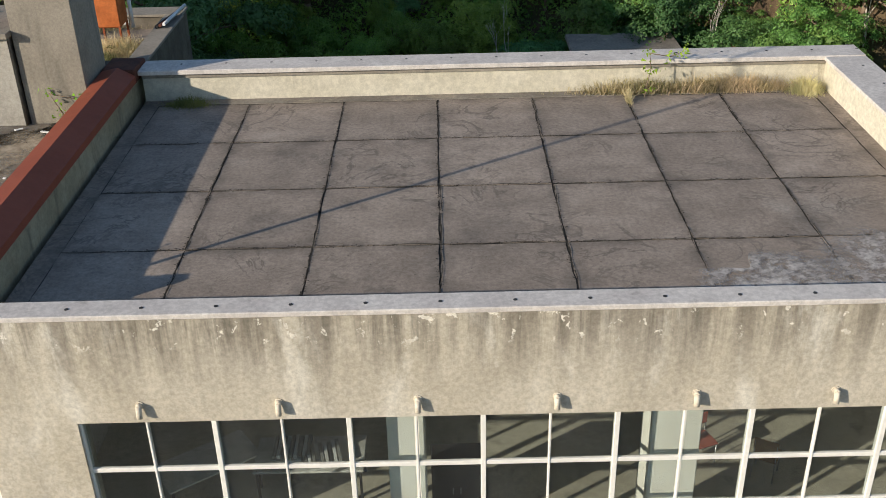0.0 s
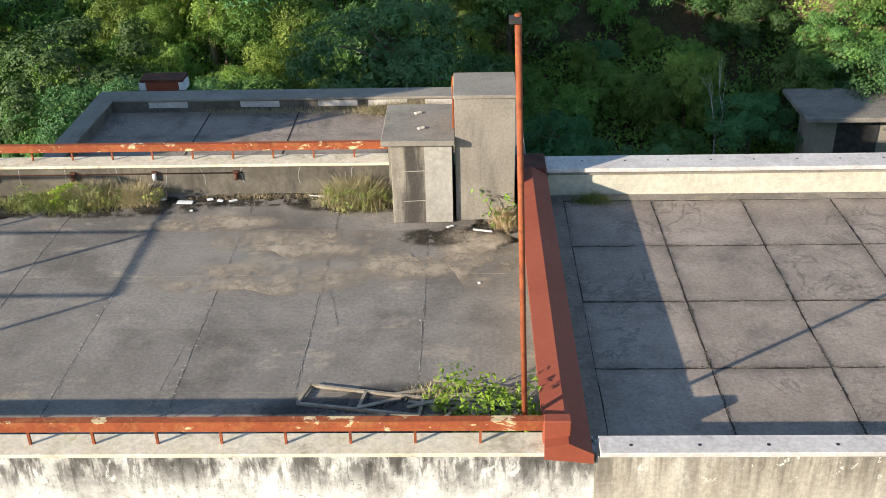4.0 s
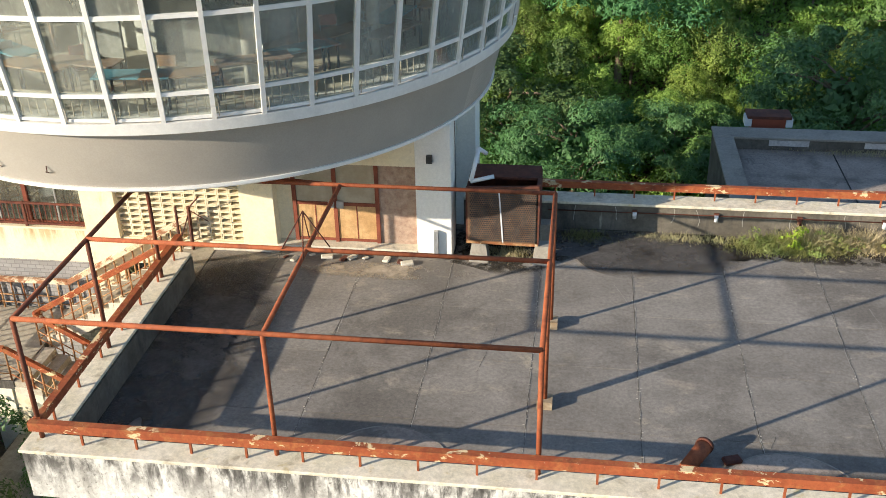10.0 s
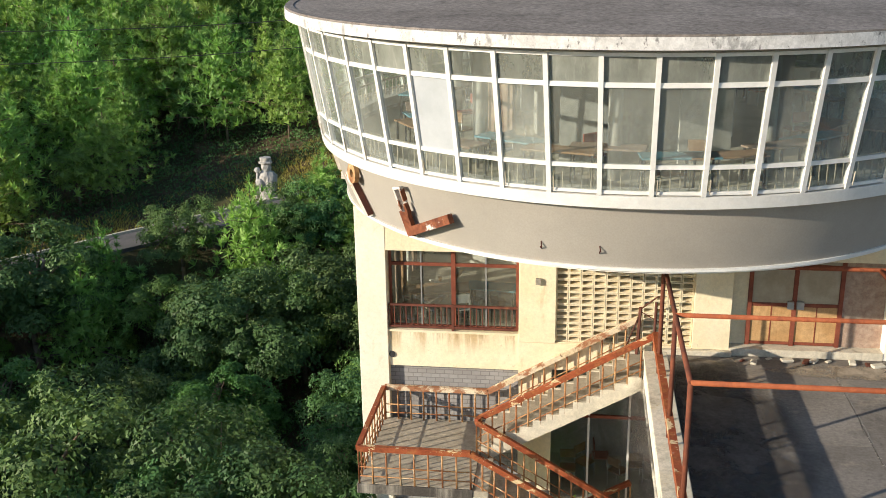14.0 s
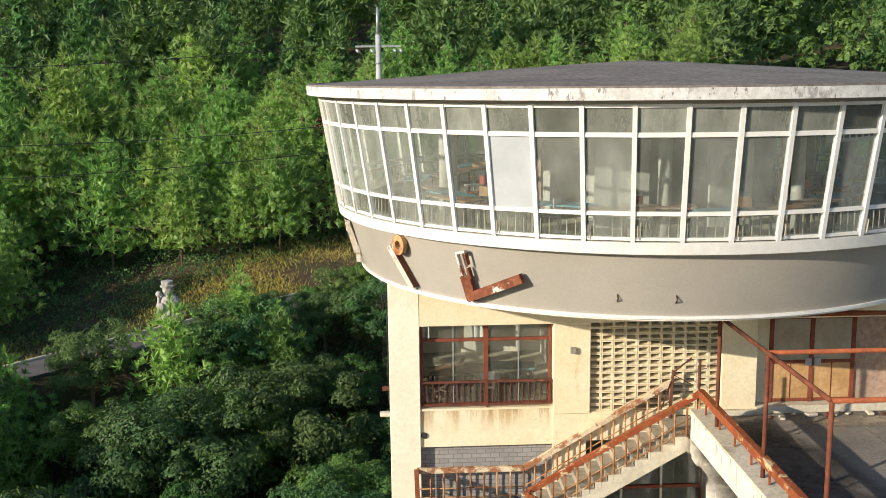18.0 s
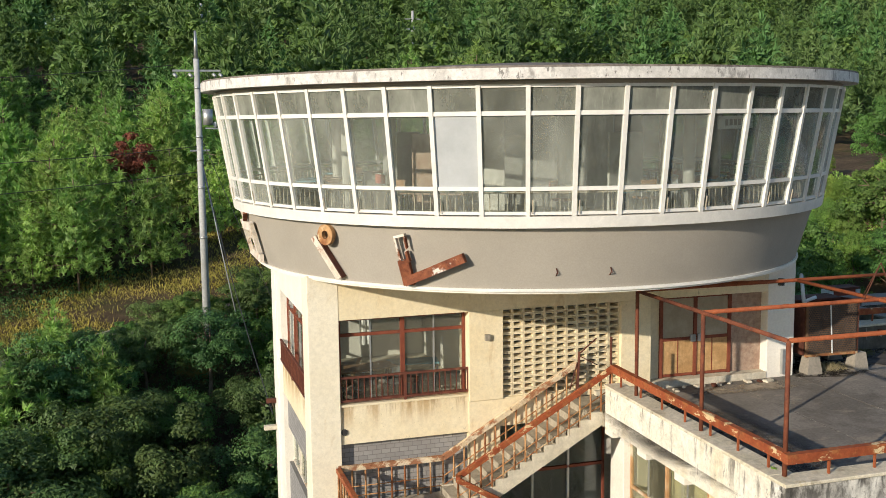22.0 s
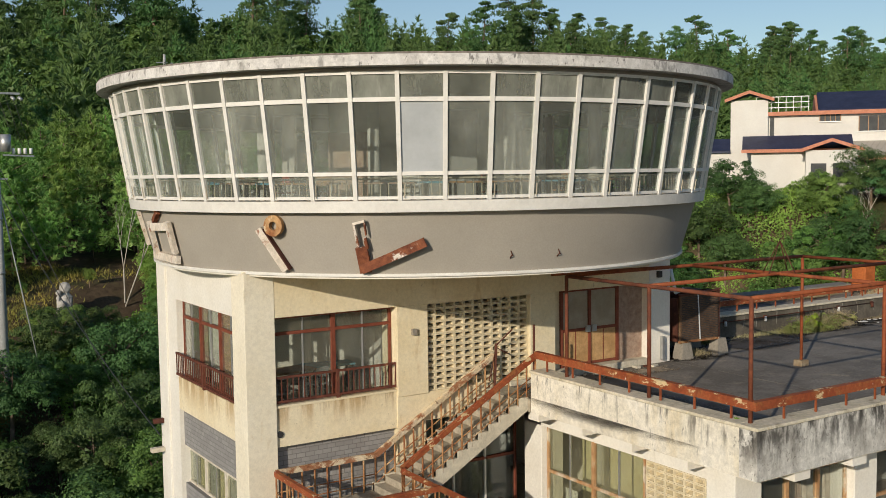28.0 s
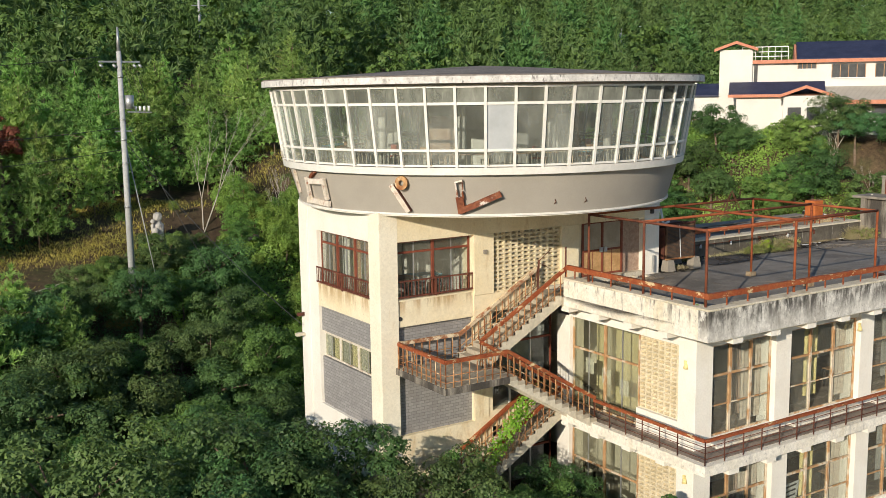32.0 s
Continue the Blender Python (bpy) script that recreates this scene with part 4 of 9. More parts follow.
for i, y in enumerate(LY[1:-1]):
    part("joint_moss", crack(-6.0, y, 0.0, 13.8, 860 + i, 0.011, z=0.0172), TAR, low, "black moss grown out of the joint")
    part("joint_moss", chips(-6.0, y, 0.0, 13.8, 820 + i, 380, 0.0175), TAR, low, "black moss crumbs along the joint")
for k in range(12):
    rq = random.Random(300 + k)
    xx, zz = -22.6 + 1.05 * k + rq.uniform(-0.3, 0.3), 0.66
    cr_bm = bmesh.new()
    for q in range(3):
        x2, z2 = xx + rq.uniform(-0.06, 0.06), zz - rq.uniform(0.08, 0.2)
        beam((xx, 21.117, zz), (x2, 21.117, z2), 0.016, 0.008, cr_bm, up=(0, 1, 0))
        xx, zz = x2, z2
    part("crack", cr_bm, CONCRETE_LIGHT, ter, "pale crack filled with lime")
# crumbled silt along the back parapet and round patches of older covers
def patch(name, cx, cy, rx, ry, z, material, seed, label, n=36, rough=0.18):
    rnd = random.Random(seed)
    ph = [rnd.uniform(0, 6.28) for _ in range(5)]
    pts = []
    for k in range(n):
        a = 2 * math.pi * k / n
        s = 1 + rough * sum(math.sin((m + 2) * a + ph[m]) / (m + 1.5) for m in range(5))
        pts.append((cx + rx * s * math.cos(a), cy + ry * s * math.sin(a)))
    return solo(name, prism(pts, "z", z - 0.008, z), material, label, "patch", kind="stuff")


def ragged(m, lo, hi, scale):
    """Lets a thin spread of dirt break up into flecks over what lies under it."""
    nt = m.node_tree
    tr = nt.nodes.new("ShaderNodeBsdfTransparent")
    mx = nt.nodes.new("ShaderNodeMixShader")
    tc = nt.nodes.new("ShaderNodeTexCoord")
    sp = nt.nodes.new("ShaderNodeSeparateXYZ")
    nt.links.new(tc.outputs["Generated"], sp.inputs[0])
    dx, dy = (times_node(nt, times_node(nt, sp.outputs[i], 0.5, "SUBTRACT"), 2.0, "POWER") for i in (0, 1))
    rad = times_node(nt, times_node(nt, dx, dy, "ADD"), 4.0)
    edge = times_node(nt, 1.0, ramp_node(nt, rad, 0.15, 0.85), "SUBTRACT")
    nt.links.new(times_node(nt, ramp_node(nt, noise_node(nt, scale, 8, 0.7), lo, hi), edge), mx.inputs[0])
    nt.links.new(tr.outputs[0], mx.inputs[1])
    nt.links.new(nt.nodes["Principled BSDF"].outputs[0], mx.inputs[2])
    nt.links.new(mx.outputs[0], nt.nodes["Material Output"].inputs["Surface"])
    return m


SILT_DRY = ragged(surface("dried_pale_silt", (0.38, 0.315, 0.235), (0.46, 0.385, 0.29), 1.5, 1.0, grain=40, grain_amount=0.3), 0.38, 0.66, 1.0)
GRIT = ragged(surface("worn_grit_pale", (0.36, 0.33, 0.31), (0.46, 0.43, 0.40), 3.0, 1.0, grain=35, grain_amount=0.6, bump=1.0), 0.36, 0.60, 4.0)
# damp silt, its dark colour also deepening the shade on the deck
SILT_DAMP_SHADE = ragged(surface("damp_and_shade_deck_dark", (0.075, 0.068, 0.062), (0.12, 0.11, 0.10), 2.0, 0.7, grain=50, grain_amount=0.4), 0.25, 0.60, 0.7)
SILT_THIN = ragged(surface("black_silt_flecks", (0.03, 0.026, 0.02), (0.07, 0.06, 0.045), 2.0, 1.0, grain=50, grain_amount=0.5), 0.42, 0.56, 2.2)
SILT = surface("black_silt_moss", (0.022, 0.019, 0.014), (0.05, 0.045, 0.03), 2.0, 1.0, grain=50, grain_amount=0.6, bump=1.0, bump_size=0.02)
for k, (cx, cy, rx, ry) in enumerate(((-20.3, 20.55, 2.6, 0.5), (-17.0, 20.5, 3.0, 0.55), (-13.2, 20.8, 2.0, 0.28), (-10.6, 20.5, 1.3, 0.5), (-8.3, 18.9, 1.2, 0.45), (-24.2, 20.0, 1.6, 0.9), (-7.6, 19.3, 0.5, 0.8))):
    patch("silt_patch", cx, cy, rx * 1.25, ry * 1.35, 0.010 + 0.0012 * k, SILT_THIN, k, "black silt and moss washed against the parapet", 90, 0.3)
for k, (cx, cy, rx, ry) in enumerate(((-11.6, 18.7, 2.3, 0.8), (-9.6, 17.6, 1.2, 0.8), (-8.0, 18.2, 1.0, 1.3), (-13.6, 19.6, 1.6, 0.5), (-12.4, 17.2, 2.4, 0.8), (-26.8, 18.6, 1.8, 0.5))):
    patch("silt_patch", cx, cy, rx, ry, 0.020 + 0.0012 * k, SILT_DRY, 40 + k, "pale dried silt spread thinly over the deck", 90, 0.3)
# damp edges, with the parapet's shade painted in as well
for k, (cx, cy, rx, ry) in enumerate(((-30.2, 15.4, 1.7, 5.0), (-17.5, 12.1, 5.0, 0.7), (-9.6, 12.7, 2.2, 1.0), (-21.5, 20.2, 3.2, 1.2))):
    patch("silt_patch", cx, cy, rx, ry, 0.030 + 0.0012 * k, SILT_DAMP_SHADE, 80 + k, "dark film of damp silt and painted shade at the edge of the deck", 90, 0.3)
for k, (cx, cy, rx, ry) in enumerate(((6.9, 12.9, 1.7, 1.3), (4.9, 12.7, 1.2, 0.9), (8.0, 13.4, 0.9, 1.4))):
    patch("grit_patch", cx, cy, rx, ry, 0.018 + 0.0012 * k, GRIT, 120 + k, "pale rough grit where the deck coating has worn off", 90, 0.3)
for k, cx in enumerate((-18.83, -12.08, -25.58)):
    t = thing("round_cover", "round flush concrete cover set into the terrace deck", "cover", "round covers")
    part("disc", ring(0.001, 1.14, 0.004, 0.012, 48, centre=(cx, 12.01), a0=0.53, a1=math.pi - 0.53), DECK, t)
    part("rim", ring(1.14, 1.165, 0.004, 0.018, 48, centre=(cx, 12.01), a0=0.53, a1=math.pi - 0.53), CONCRETE, t)

# terrace railings: a wide flat red rail on short posts
def flat_rail(name, p, q, label, spacing=0.933, high=0.26, base=0.685, wide=0.13, tall=0.17, first=0.45):
    t = thing(name, label, "railing")
    p, q = Vector(p), Vector(q)
    d = (q - p)
    n = d.length
    d.normalize()
    up = Vector((0, 0, base + high))
    part("rail", beam(p + up + Vector((0, 0, tall / 2)), q + up + Vector((0, 0, tall / 2)), wide, tall), RUST_RAIL, t, "red painted flat rail, paint peeling to cream")
    me = mesh_of("post", box(-0.018, -0.018, 0, 0.018, 0.018, high + 0.01), RUST)
    k = first
    while k < n:
        part("post", me, None, t, at=Matrix.Translation(p + d * k + Vector((0, 0, base))))
        k += spacing
    return t


rail_f = flat_rail("metal_railing", (-31.3, 11.29, 0), (-6.95, 11.29, 0), "low red steel railing along the front parapet, rust and peeling paint", first=0.87)
part("rail_end", box(-7.15, 11.2, 0.70, -6.75, 11.4, 1.12, bevel=0.02), RED_SHEET, rail_f)
flat_rail("metal_railing", (-31.21, 11.38, 0), (-31.21, 17.9, 0), "low red steel railing along the side parapet, paint peeling", first=0.5)
flat_rail("metal_railing", (-23.5, 21.4, 0.09), (-9.95, 21.4, 0.09), "low rusty red railing on the back parapet", high=0.22, spacing=0.94)
# conduit with lamp sockets on the back parapet
con = thing("lamp_conduit", "rusty conduit with small broken lamp sockets on the dark parapet", "conduit")
part("conduit", tube((-23.2, 21.09, 0.52), (-13.4, 21.09, 0.55), 0.014, n=6), RUST_DARK, con)
for k in range(5):
    x = -21.15 + 1.9 * k
    s = part("socket", tube((x, 21.06, 0.56), (x, 21.06, 0.40), 0.05, n=10), PVC if k in (0, 1, 3) else RUST_DARK, con)
    part("bracket", box(x - 0.06, 21.06, 0.50, x + 0.06, 21.11, 0.60), RUST_DARK, s)

# pipe frame for an awning
fr = thing("pergola_frame", "bare rust-red pipe frame standing on the terrace", "frame")
PX, PY, PZ = (-31.21, -27.17, -22.95), (11.42, 14.08, 16.75), 3.02
for y in PY:
    part("long_pipe", tube((PX[0], y, PZ), (PX[2], y, PZ), 0.043), RUST, fr)
# the left pipes take the shaded copy of the rust colour
for x in PX:
    part("cross_pipe", tube((x, PY[0], PZ - 0.01), (x, PY[2], PZ - 0.01), 0.043), RUST_SHADED if x == PX[0] else RUST, fr)
for x, y, z in ((PX[0], PY[0], 0.68), (PX[0], PY[1], 0.68), (PX[0], PY[2], 0.68), (PX[1], PY[0], 0.0), (PX[2], PY[0], 0.0), (PX[2], PY[1], 0.16), (PX[2], PY[2], 0.16)):
    part("post", tube((x, y, z), (x, y, PZ), 0.043), RUST_SHADED if x == PX[0] else RUST, fr)
    if z == 0.16:
        part("footing", prism([(-0.14, -0.14), (0.14, -0.14), (0.14, 0.14), (-0.14, 0.14)], "z", 0, 0.17), FOOTING, fr, "small concrete footing", at=Matrix.Translation((x, y, 0)))
for dx, dy in ((-0.42, -0.05), (0.4, 0.1), (-0.05, 0.42), (0.05, -0.4)):
    part("stay_wire", tube((PX[1], PY[1], PZ + 0.75), (PX[1] + dx, PY[1] + dy, PZ + 0.02), 0.012, n=5), RUST_DARK, fr)
part("diagonal", tube((-31.21, 17.3, 3.0), (-27.17, 16.75, PZ), 0.035), RUST, fr)

# chimney and service shaft
ch = thing("chimney_stack", "square grey-brown concrete stack with a rusted louvre", "chimney")
part("shaft", box(-8.47, 19.66, 0, -7.2, 21.06, 2.80, bevel=0.01), CONCRETE, ch)
part("cap", box(-8.5, 19.63, 2.80, -7.17, 21.09, 2.88, bevel=0.012), CONCRETE, ch)
lv = part("louvre", box(-8.50, 20.0, 1.98, -8.47, 20.85, 2.7), RUST_DARK, ch, "rusted red metal louvre")
for k in range(7):
    part("slat", box(-8.53, 20.04 + 0.115 * k, 2.0, -8.50, 20.10 + 0.115 * k, 2.68), RUST, lv)
sh = thing("service_shaft", "low concrete shaft with black streaks under a flat slab", "shaft")
part("shaft", box(-9.83, 19.55, 0, -8.53, 21.1, 1.85, bevel=0.01), CONCRETE_STREAK, sh)
part("pale_strip", box(-9.12, 19.545, 0.02, -8.54, 19.555, 1.84), CONCRETE_LIGHT, sh, "lighter rendered strip")
for zz, xa, xb in ((1.22, -9.7, -9.1), (0.52, -9.6, -9.1), (1.42, -9.05, -8.6)):
    part("crack", beam((xa, 19.545, zz), (xb, 19.545, zz + 0.02), 0.008, 0.014), CONCRETE_LIGHT, sh, "pale crack line")
part("slab", box(-10.02, 19.42, 1.85, -8.475, 21.6, 1.97, bevel=0.012), CONCRETE, sh)
part("back_pillar", box(-10.0, 20.9, 0, -9.83, 21.12, 1.85), CONCRETE, sh)
for x, y, z in ((-9.2, 20.1, 1.97), (-9.3, 21.0, 1.97)):
    solo("rubble", box(-0.08, -0.05, 0, 0.09, 0.05, 0.04, bevel=0.015), CONCRETE_PALE, "small broken concrete chip on the slab", "rubble", "rubble chips", at=pose(x, y, z, 0, 0, 30))

# cooling tower wreck on four blocks
ct = thing("cooling_unit", "collapsed rusty cooling unit with torn mesh panel on concrete blocks", "machine")
part("mesh_panel", box(-24.95, 19.32, 0.5, -23.38, 19.38, 1.84), MESH_RUST, ct, "rusted honeycomb mesh panel")
part("side_sheet", prism([(19.32, 0.45), (20.62, 0.55), (20.62, 1.80), (19.32, 1.92)], "x", -23.42, -23.34), RUST_DARK, ct, "dark maroon sheet with a rust hole")
part("back_sheet", box(-24.95, 20.58, 0.5, -23.42, 20.64, 1.8), RUST_DARK, ct)
part("left_sheet", box(-25.0, 19.4, 0.5, -24.95, 20.6, 1.75), RUST_DARK, ct)
part("top_sheet", box(-24.9, 19.95, 1.80, -23.36, 20.64, 1.86), RUST_DARK, ct, "dark torn top sheet")
part("rim", beam((-24.98, 19.33, 1.84), (-23.36, 19.33, 1.92), 0.06, 0.06), RUST_DARK, ct)
part("rim", beam((-24.98, 19.33, 0.5), (-23.36, 19.33, 0.48), 0.06, 0.06), RUST_PALE, ct)
part("rim", beam((-24.98, 19.33, 0.5), (-24.98, 19.33, 1.84), 0.05, 0.05), RUST_DARK, ct)
part("batten", beam((-24.15, 19.31, 0.5), (-24.25, 19.31, 1.86), 0.03, 0.02, up=(0, 1, 0)), PVC, ct)
bm = tube((-24.4, 19.75, 1.95), (-24.9, 19.55, 1.9), 0.05)
tube((-24.9, 19.55, 1.9), (-24.75, 19.9, 2.55), 0.05, bm)
tube((-24.75, 19.9, 2.55), (-24.6, 20.1, 2.35), 0.05, bm)
part("pipe", bm, PVC, ct, "bent white plastic pipe")
cells = []
for i in range(30):
    for k in range(24):
        cx, cz = -24.9 + 0.05 * i + (0.025 if k % 2 else 0), 0.55 + 0.052 * k
        cells.append([(cx, 19.312, cz), (cx + 0.036, 19.312, cz), (cx + 0.036, 19.312, cz + 0.036), (cx, 19.312, cz + 0.036)])
part("mesh_dark", quads_mesh("mesh_dark", cells, DARK_METAL), None, ct)
for x, y in ((-24.7, 19.45), (-23.25, 19.45), (-24.7, 20.6), (-23.2, 20.55)):
    bl = thing("concrete_block", "tapered concrete footing block under the cooling unit", "block", "footing blocks")
    bm = bmesh.new()
    lo = [bm.verts.new((x + sx * 0.23, y + sy * 0.2, 0)) for sx, sy in ((-1, -1), (1, -1), (1, 1), (-1, 1))]
    hi = [bm.verts.new((x + sx * 0.16, y + sy * 0.15, 0.46)) for sx, sy in ((-1, -1), (1, -1), (1, 1), (-1, 1))]
    for i in range(4):
        bm.faces.new((lo[i], lo[(i + 1) % 4], hi[(i + 1) % 4], hi[i]))
    bm.faces.new(hi)
    part("block", bm, CONCRETE, bl)

# loose things on the terrace
pole = thing("leaning_pole", "tall thin rust-red pole leaning at the terrace corner", "pole")
part("pole", tube((-7.36, 11.73, 0.02), (-7.565, 11.77, 6.77), 0.042), RUST, pole)
part("pulley", box(-7.67, 11.70, 6.66, -7.52, 11.82, 6.74), DARK_METAL, pole)
part("base", box(-7.48, 11.61, 0, -7.24, 11.85, 0.03), RUST_DARK, pole)
tk = thing("rusty_pipe_stub", "short fat rusted pipe tilted on the deck", "pipe")
part("pipe", tube((-20.6, 12.35, 0.13), (-20.2, 13.0, 0.2), 0.13, n=16, r2=0.14), RUST, tk)
part("rim", tube((-20.22, 12.97, 0.2), (-20.19, 13.03, 0.2), 0.155, n=16), RUST_DARK, tk)
solo("scrap_metal", box(-0.16, -0.1, 0, 0.16, 0.1, 0.09, bevel=0.03), RUST_DARK, "crumpled rusty scrap beside the pipe stub", "scrap", at=pose(-19.75, 12.85, 0.01, 0, 0, 20))
wf = thing("steel_frame", "weathered grey window frame lying on the deck", "frame")
A, B, C, D = Vector((-10.85, 13.55, 0.05)), Vector((-11.0, 13.05, 0.05)), Vector((-9.0, 12.72, 0.05)), Vector((-8.95, 13.18, 0.05))
for p, q in ((A, B), (B, C), (C, D), (D, A), ((A + D) / 2, (B + C) / 2)):
    part("bar", beam(p, q, 0.05, 0.05), WOOD_GREY, wf)
rnd = random.Random(5)
for k in range(9):
    x, y, a, n = -9.0 + rnd.uniform(-0.9, 1.0), 13.35 + rnd.uniform(-0.35, 0.3), rnd.uniform(-25, 25), rnd.uniform(0.5, 1.6)
    solo("timber_plank", box(-n / 2, -0.035, 0, n / 2, 0.035, 0.03, bevel=0.006), WOOD_GREY, "weathered grey timber offcut lying in a heap", "plank", "timber offcuts", at=pose(x, y, 0.02 + 0.03 * (k % 3), 0, rnd.uniform(-2, 2), a))
solo("timber_plank", box(-0.55, -0.03, 0, 0.55, 0.03, 0.04), WOOD_GREY, "dark timber offcut leaning over the heap", "plank", "timber offcuts", at=pose(-8.45, 12.85, 0.04, 0, 0, 55))
solo("broken_slate", box(-0.2, -0.17, 0, 0.2, 0.17, 0.02), CONCRETE, "broken grey sheet beside the bush", "slate", at=pose(-8.05, 12.95, 0.03, 0, 8, 30))
for k, (x, y, w, d, a) in enumerate(((-14.7, 20.63, 0.3, 0.1, 0), (-14.15, 20.77, 0.12, 0.07, 20), (-13.9, 20.7, 0.12, 0.06, -15), (-13.6, 20.69, 0.16, 0.06, 30), (-15.25, 20.8, 0.1, 0.08, 40), (-11.7, 20.9, 0.3, 0.03, -4), (-14.45, 20.2, 0.06, 0.04, 0), (-6.0 - 2.0, 16.9, 0.05, 0.04, 0), (-8.6, 19.3, 0.14, 0.05, 40), (-7.9, 19.1, 0.35, 0.04, -12))):
    w, d = 0.6 * w, 0.7 * d
    solo("white_shard", box(-w, -d, 0, w, d, 0.02, bevel=0.005), PAPER_WHITE, "white broken plaster shard on the deck", "shard", "white shards", at=pose(x, y, 0.02, 3, 2, a))

# ---- back wing behind the terrace ----
bw = thing("back_wing", "lower flat roof behind the terrace with dark weathered parapets", "building", kind="structure")
part("roof_deck", box(-18.3, 21.6, -0.5, -7.2, 26.7, -0.08), DECK, bw)
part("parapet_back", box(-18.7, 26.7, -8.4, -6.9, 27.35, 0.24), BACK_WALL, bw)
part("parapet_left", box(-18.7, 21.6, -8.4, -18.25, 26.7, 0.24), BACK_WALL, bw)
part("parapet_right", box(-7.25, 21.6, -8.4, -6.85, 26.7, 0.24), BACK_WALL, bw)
part("parapet_top", box(-18.75, 26.64, 0.24, -6.85, 27.4, 0.31, bevel=0.012), CONCRETE, bw)
part("parapet_top", box(-18.75, 21.6, 0.24, -18.2, 26.63, 0.31, bevel=0.012), CONCRETE, bw)
part("parapet_top", box(-7.3, 21.6, 0.24, -6.8, 26.63, 0.31, bevel=0.012), CONCRETE, bw)
for k, x in enumerate((-17.2, -14.6, -12.4, -11.0, -9.4)):
    part("bare_patch", box(x, 26.685, 0.05, x + 1.1, 26.70, 0.22), COPING, bw)
for x in (-15.45, -12.95, -10.25):
    part("joint", box(x - 0.02, 21.6, -0.078, x + 0.02, 26.7, -0.074), TAR, bw)
rb = thing("red_vent_box", "small red metal box with white end caps behind the parapet", "vent")
part("body", box(-17.55, 27.75, -0.2, -16.6, 28.3, 0.45, bevel=0.02), RED_SHEET, rb)
part("lid", box(-17.7, 27.7, 0.45, -16.45, 28.35, 0.53), RUST_DARK, rb)
part("end_cap", box(-17.75, 27.75, 0.2, -17.56, 28.2, 0.45), PVC, rb)
part("end_cap", box(-16.59, 27.75, 0.2, -16.4, 28.2, 0.45), PVC, rb)
part("duct", box(-17.3, 27.85, -6.0, -16.85, 28.2, -0.2), RUST_DARK, rb)
ot = thing("orange_tank", "rusted orange steel tank on a thin leg frame", "tank")
part("tank", box(-8.62, 24.8, 0.5, -7.92, 25.45, 1.32, bevel=0.03), ORANGE, ot)
for sx in (-8.58, -7.96):
    for sy in (24.8, 25.45):
        part("leg", box(sx - 0.025, sy - 0.025, -0.08, sx + 0.025, sy + 0.025, 0.55), RUST, ot)
part("brace", beam((-8.58, 24.8, 0.1), (-7.95, 24.8, 0.1), 0.03, 0.03), RUST, ot)
part("brace", beam((-7.95, 24.8, 0.1), (-7.95, 25.45, 0.1), 0.03, 0.03), RUST, ot)
part("pipe", tube((-7.75, 25.2, 0.4), (-7.75, 25.2, 1.3), 0.05), PVC, ot)
jn = thing("junk_pipes", "bundle of dark pipes lying on the parapet", "pipes")
for k in range(3):
    part("pipe", tube((-7.2 + 0.1 * k, 25.3, 0.36 + 0.03 * k), (-6.9 + 0.05 * k, 26.9, 0.38 + 0.05 * k), 0.045), (DARK_METAL, RUST_DARK, PVC)[k], jn)
part("box", box(-9.0, 22.1, 0, -8.2, 22.5, 0.35), DARK_METAL, thing("dark_box", "dark rusty box on the back roof", "box"))
# ---- tower under the drum ----
C = Vector((-31.66, 22.48, 0))
YF, XL, XR, YB = 19.35, -37.98, -25.32, 25.6
tw = thing("tower", "cream-painted concrete tower of three storeys that carries a round glazed drum", "building", kind="structure")
# corner and inner columns stand proud of the panels
for x0, x1, z0, z1 in ((XL, -37.28, -9.0, 3.33), (-34.2, -33.35, 0.12, 2.28), (-30.27, -29.45, 0.12, 2.28), (-26.12, XR, 0.0, 3.3)):
    part("column", box(x0, YF, z0, x1, YF + 0.75, z1, bevel=0.01), CREAM_SUN if x0 < -37 else CREAM if x0 < -27 else CREAM_WHITE, tw)
part("lintel_wall", box(-37.28, YF + 0.012, 2.28, -26.12, YF + 0.5, 3.33), CREAM, tw)
part("spandrel", box(-37.28, YF + 0.06, -0.62, -34.2, YF + 0.4, 0.28), SPANDREL, tw, "cream spandrel cracked and rust-stained")
part("spandrel_sill", box(-37.28, YF + 0.03, 0.26, -34.2, YF + 0.4, 0.31), CREAM, tw)
part("wall_pier", box(-34.2, YF + 0.03, -9.0, -33.42, YF + 0.5, 0.12), CREAM, tw)
part("wall_head", box(-33.42, YF + 0.03, -0.55, -31.46, YF + 0.5, 0.12), CREAM, tw)
part("wall_head", box(-33.42, YF + 0.03, -4.8, -31.46, YF + 0.5, -4.2), CREAM, tw)
part("wall_foot", box(-33.42, YF + 0.03, -9.0, -31.46, YF + 0.5, -8.32), CREAM, tw)
part("pier_foot", box(-34.2, YF + 0.0, -4.4, -33.6, YF + 0.05, -0.62), CREAM, tw)
part("brick_panel", box(-37.28, YF + 0.22, -4.45, -34.2, YF + 0.4, -0.62), BRICK, tw, "grey glazed brick panel")
part("lower_spandrel", box(-37.28, YF + 0.04, -9.0, -34.2, YF + 0.4, -4.45), CREAM, tw)
part("grille_base", box(-33.35, YF + 0.05, 0.0, -30.27, YF + 0.4, 0.14), CREAM, tw)
part("door_step", box(-29.45, YF - 0.02, 0.0, -26.12, YF + 0.5, 0.18, bevel=0.012), CONCRETE_PALE, tw)
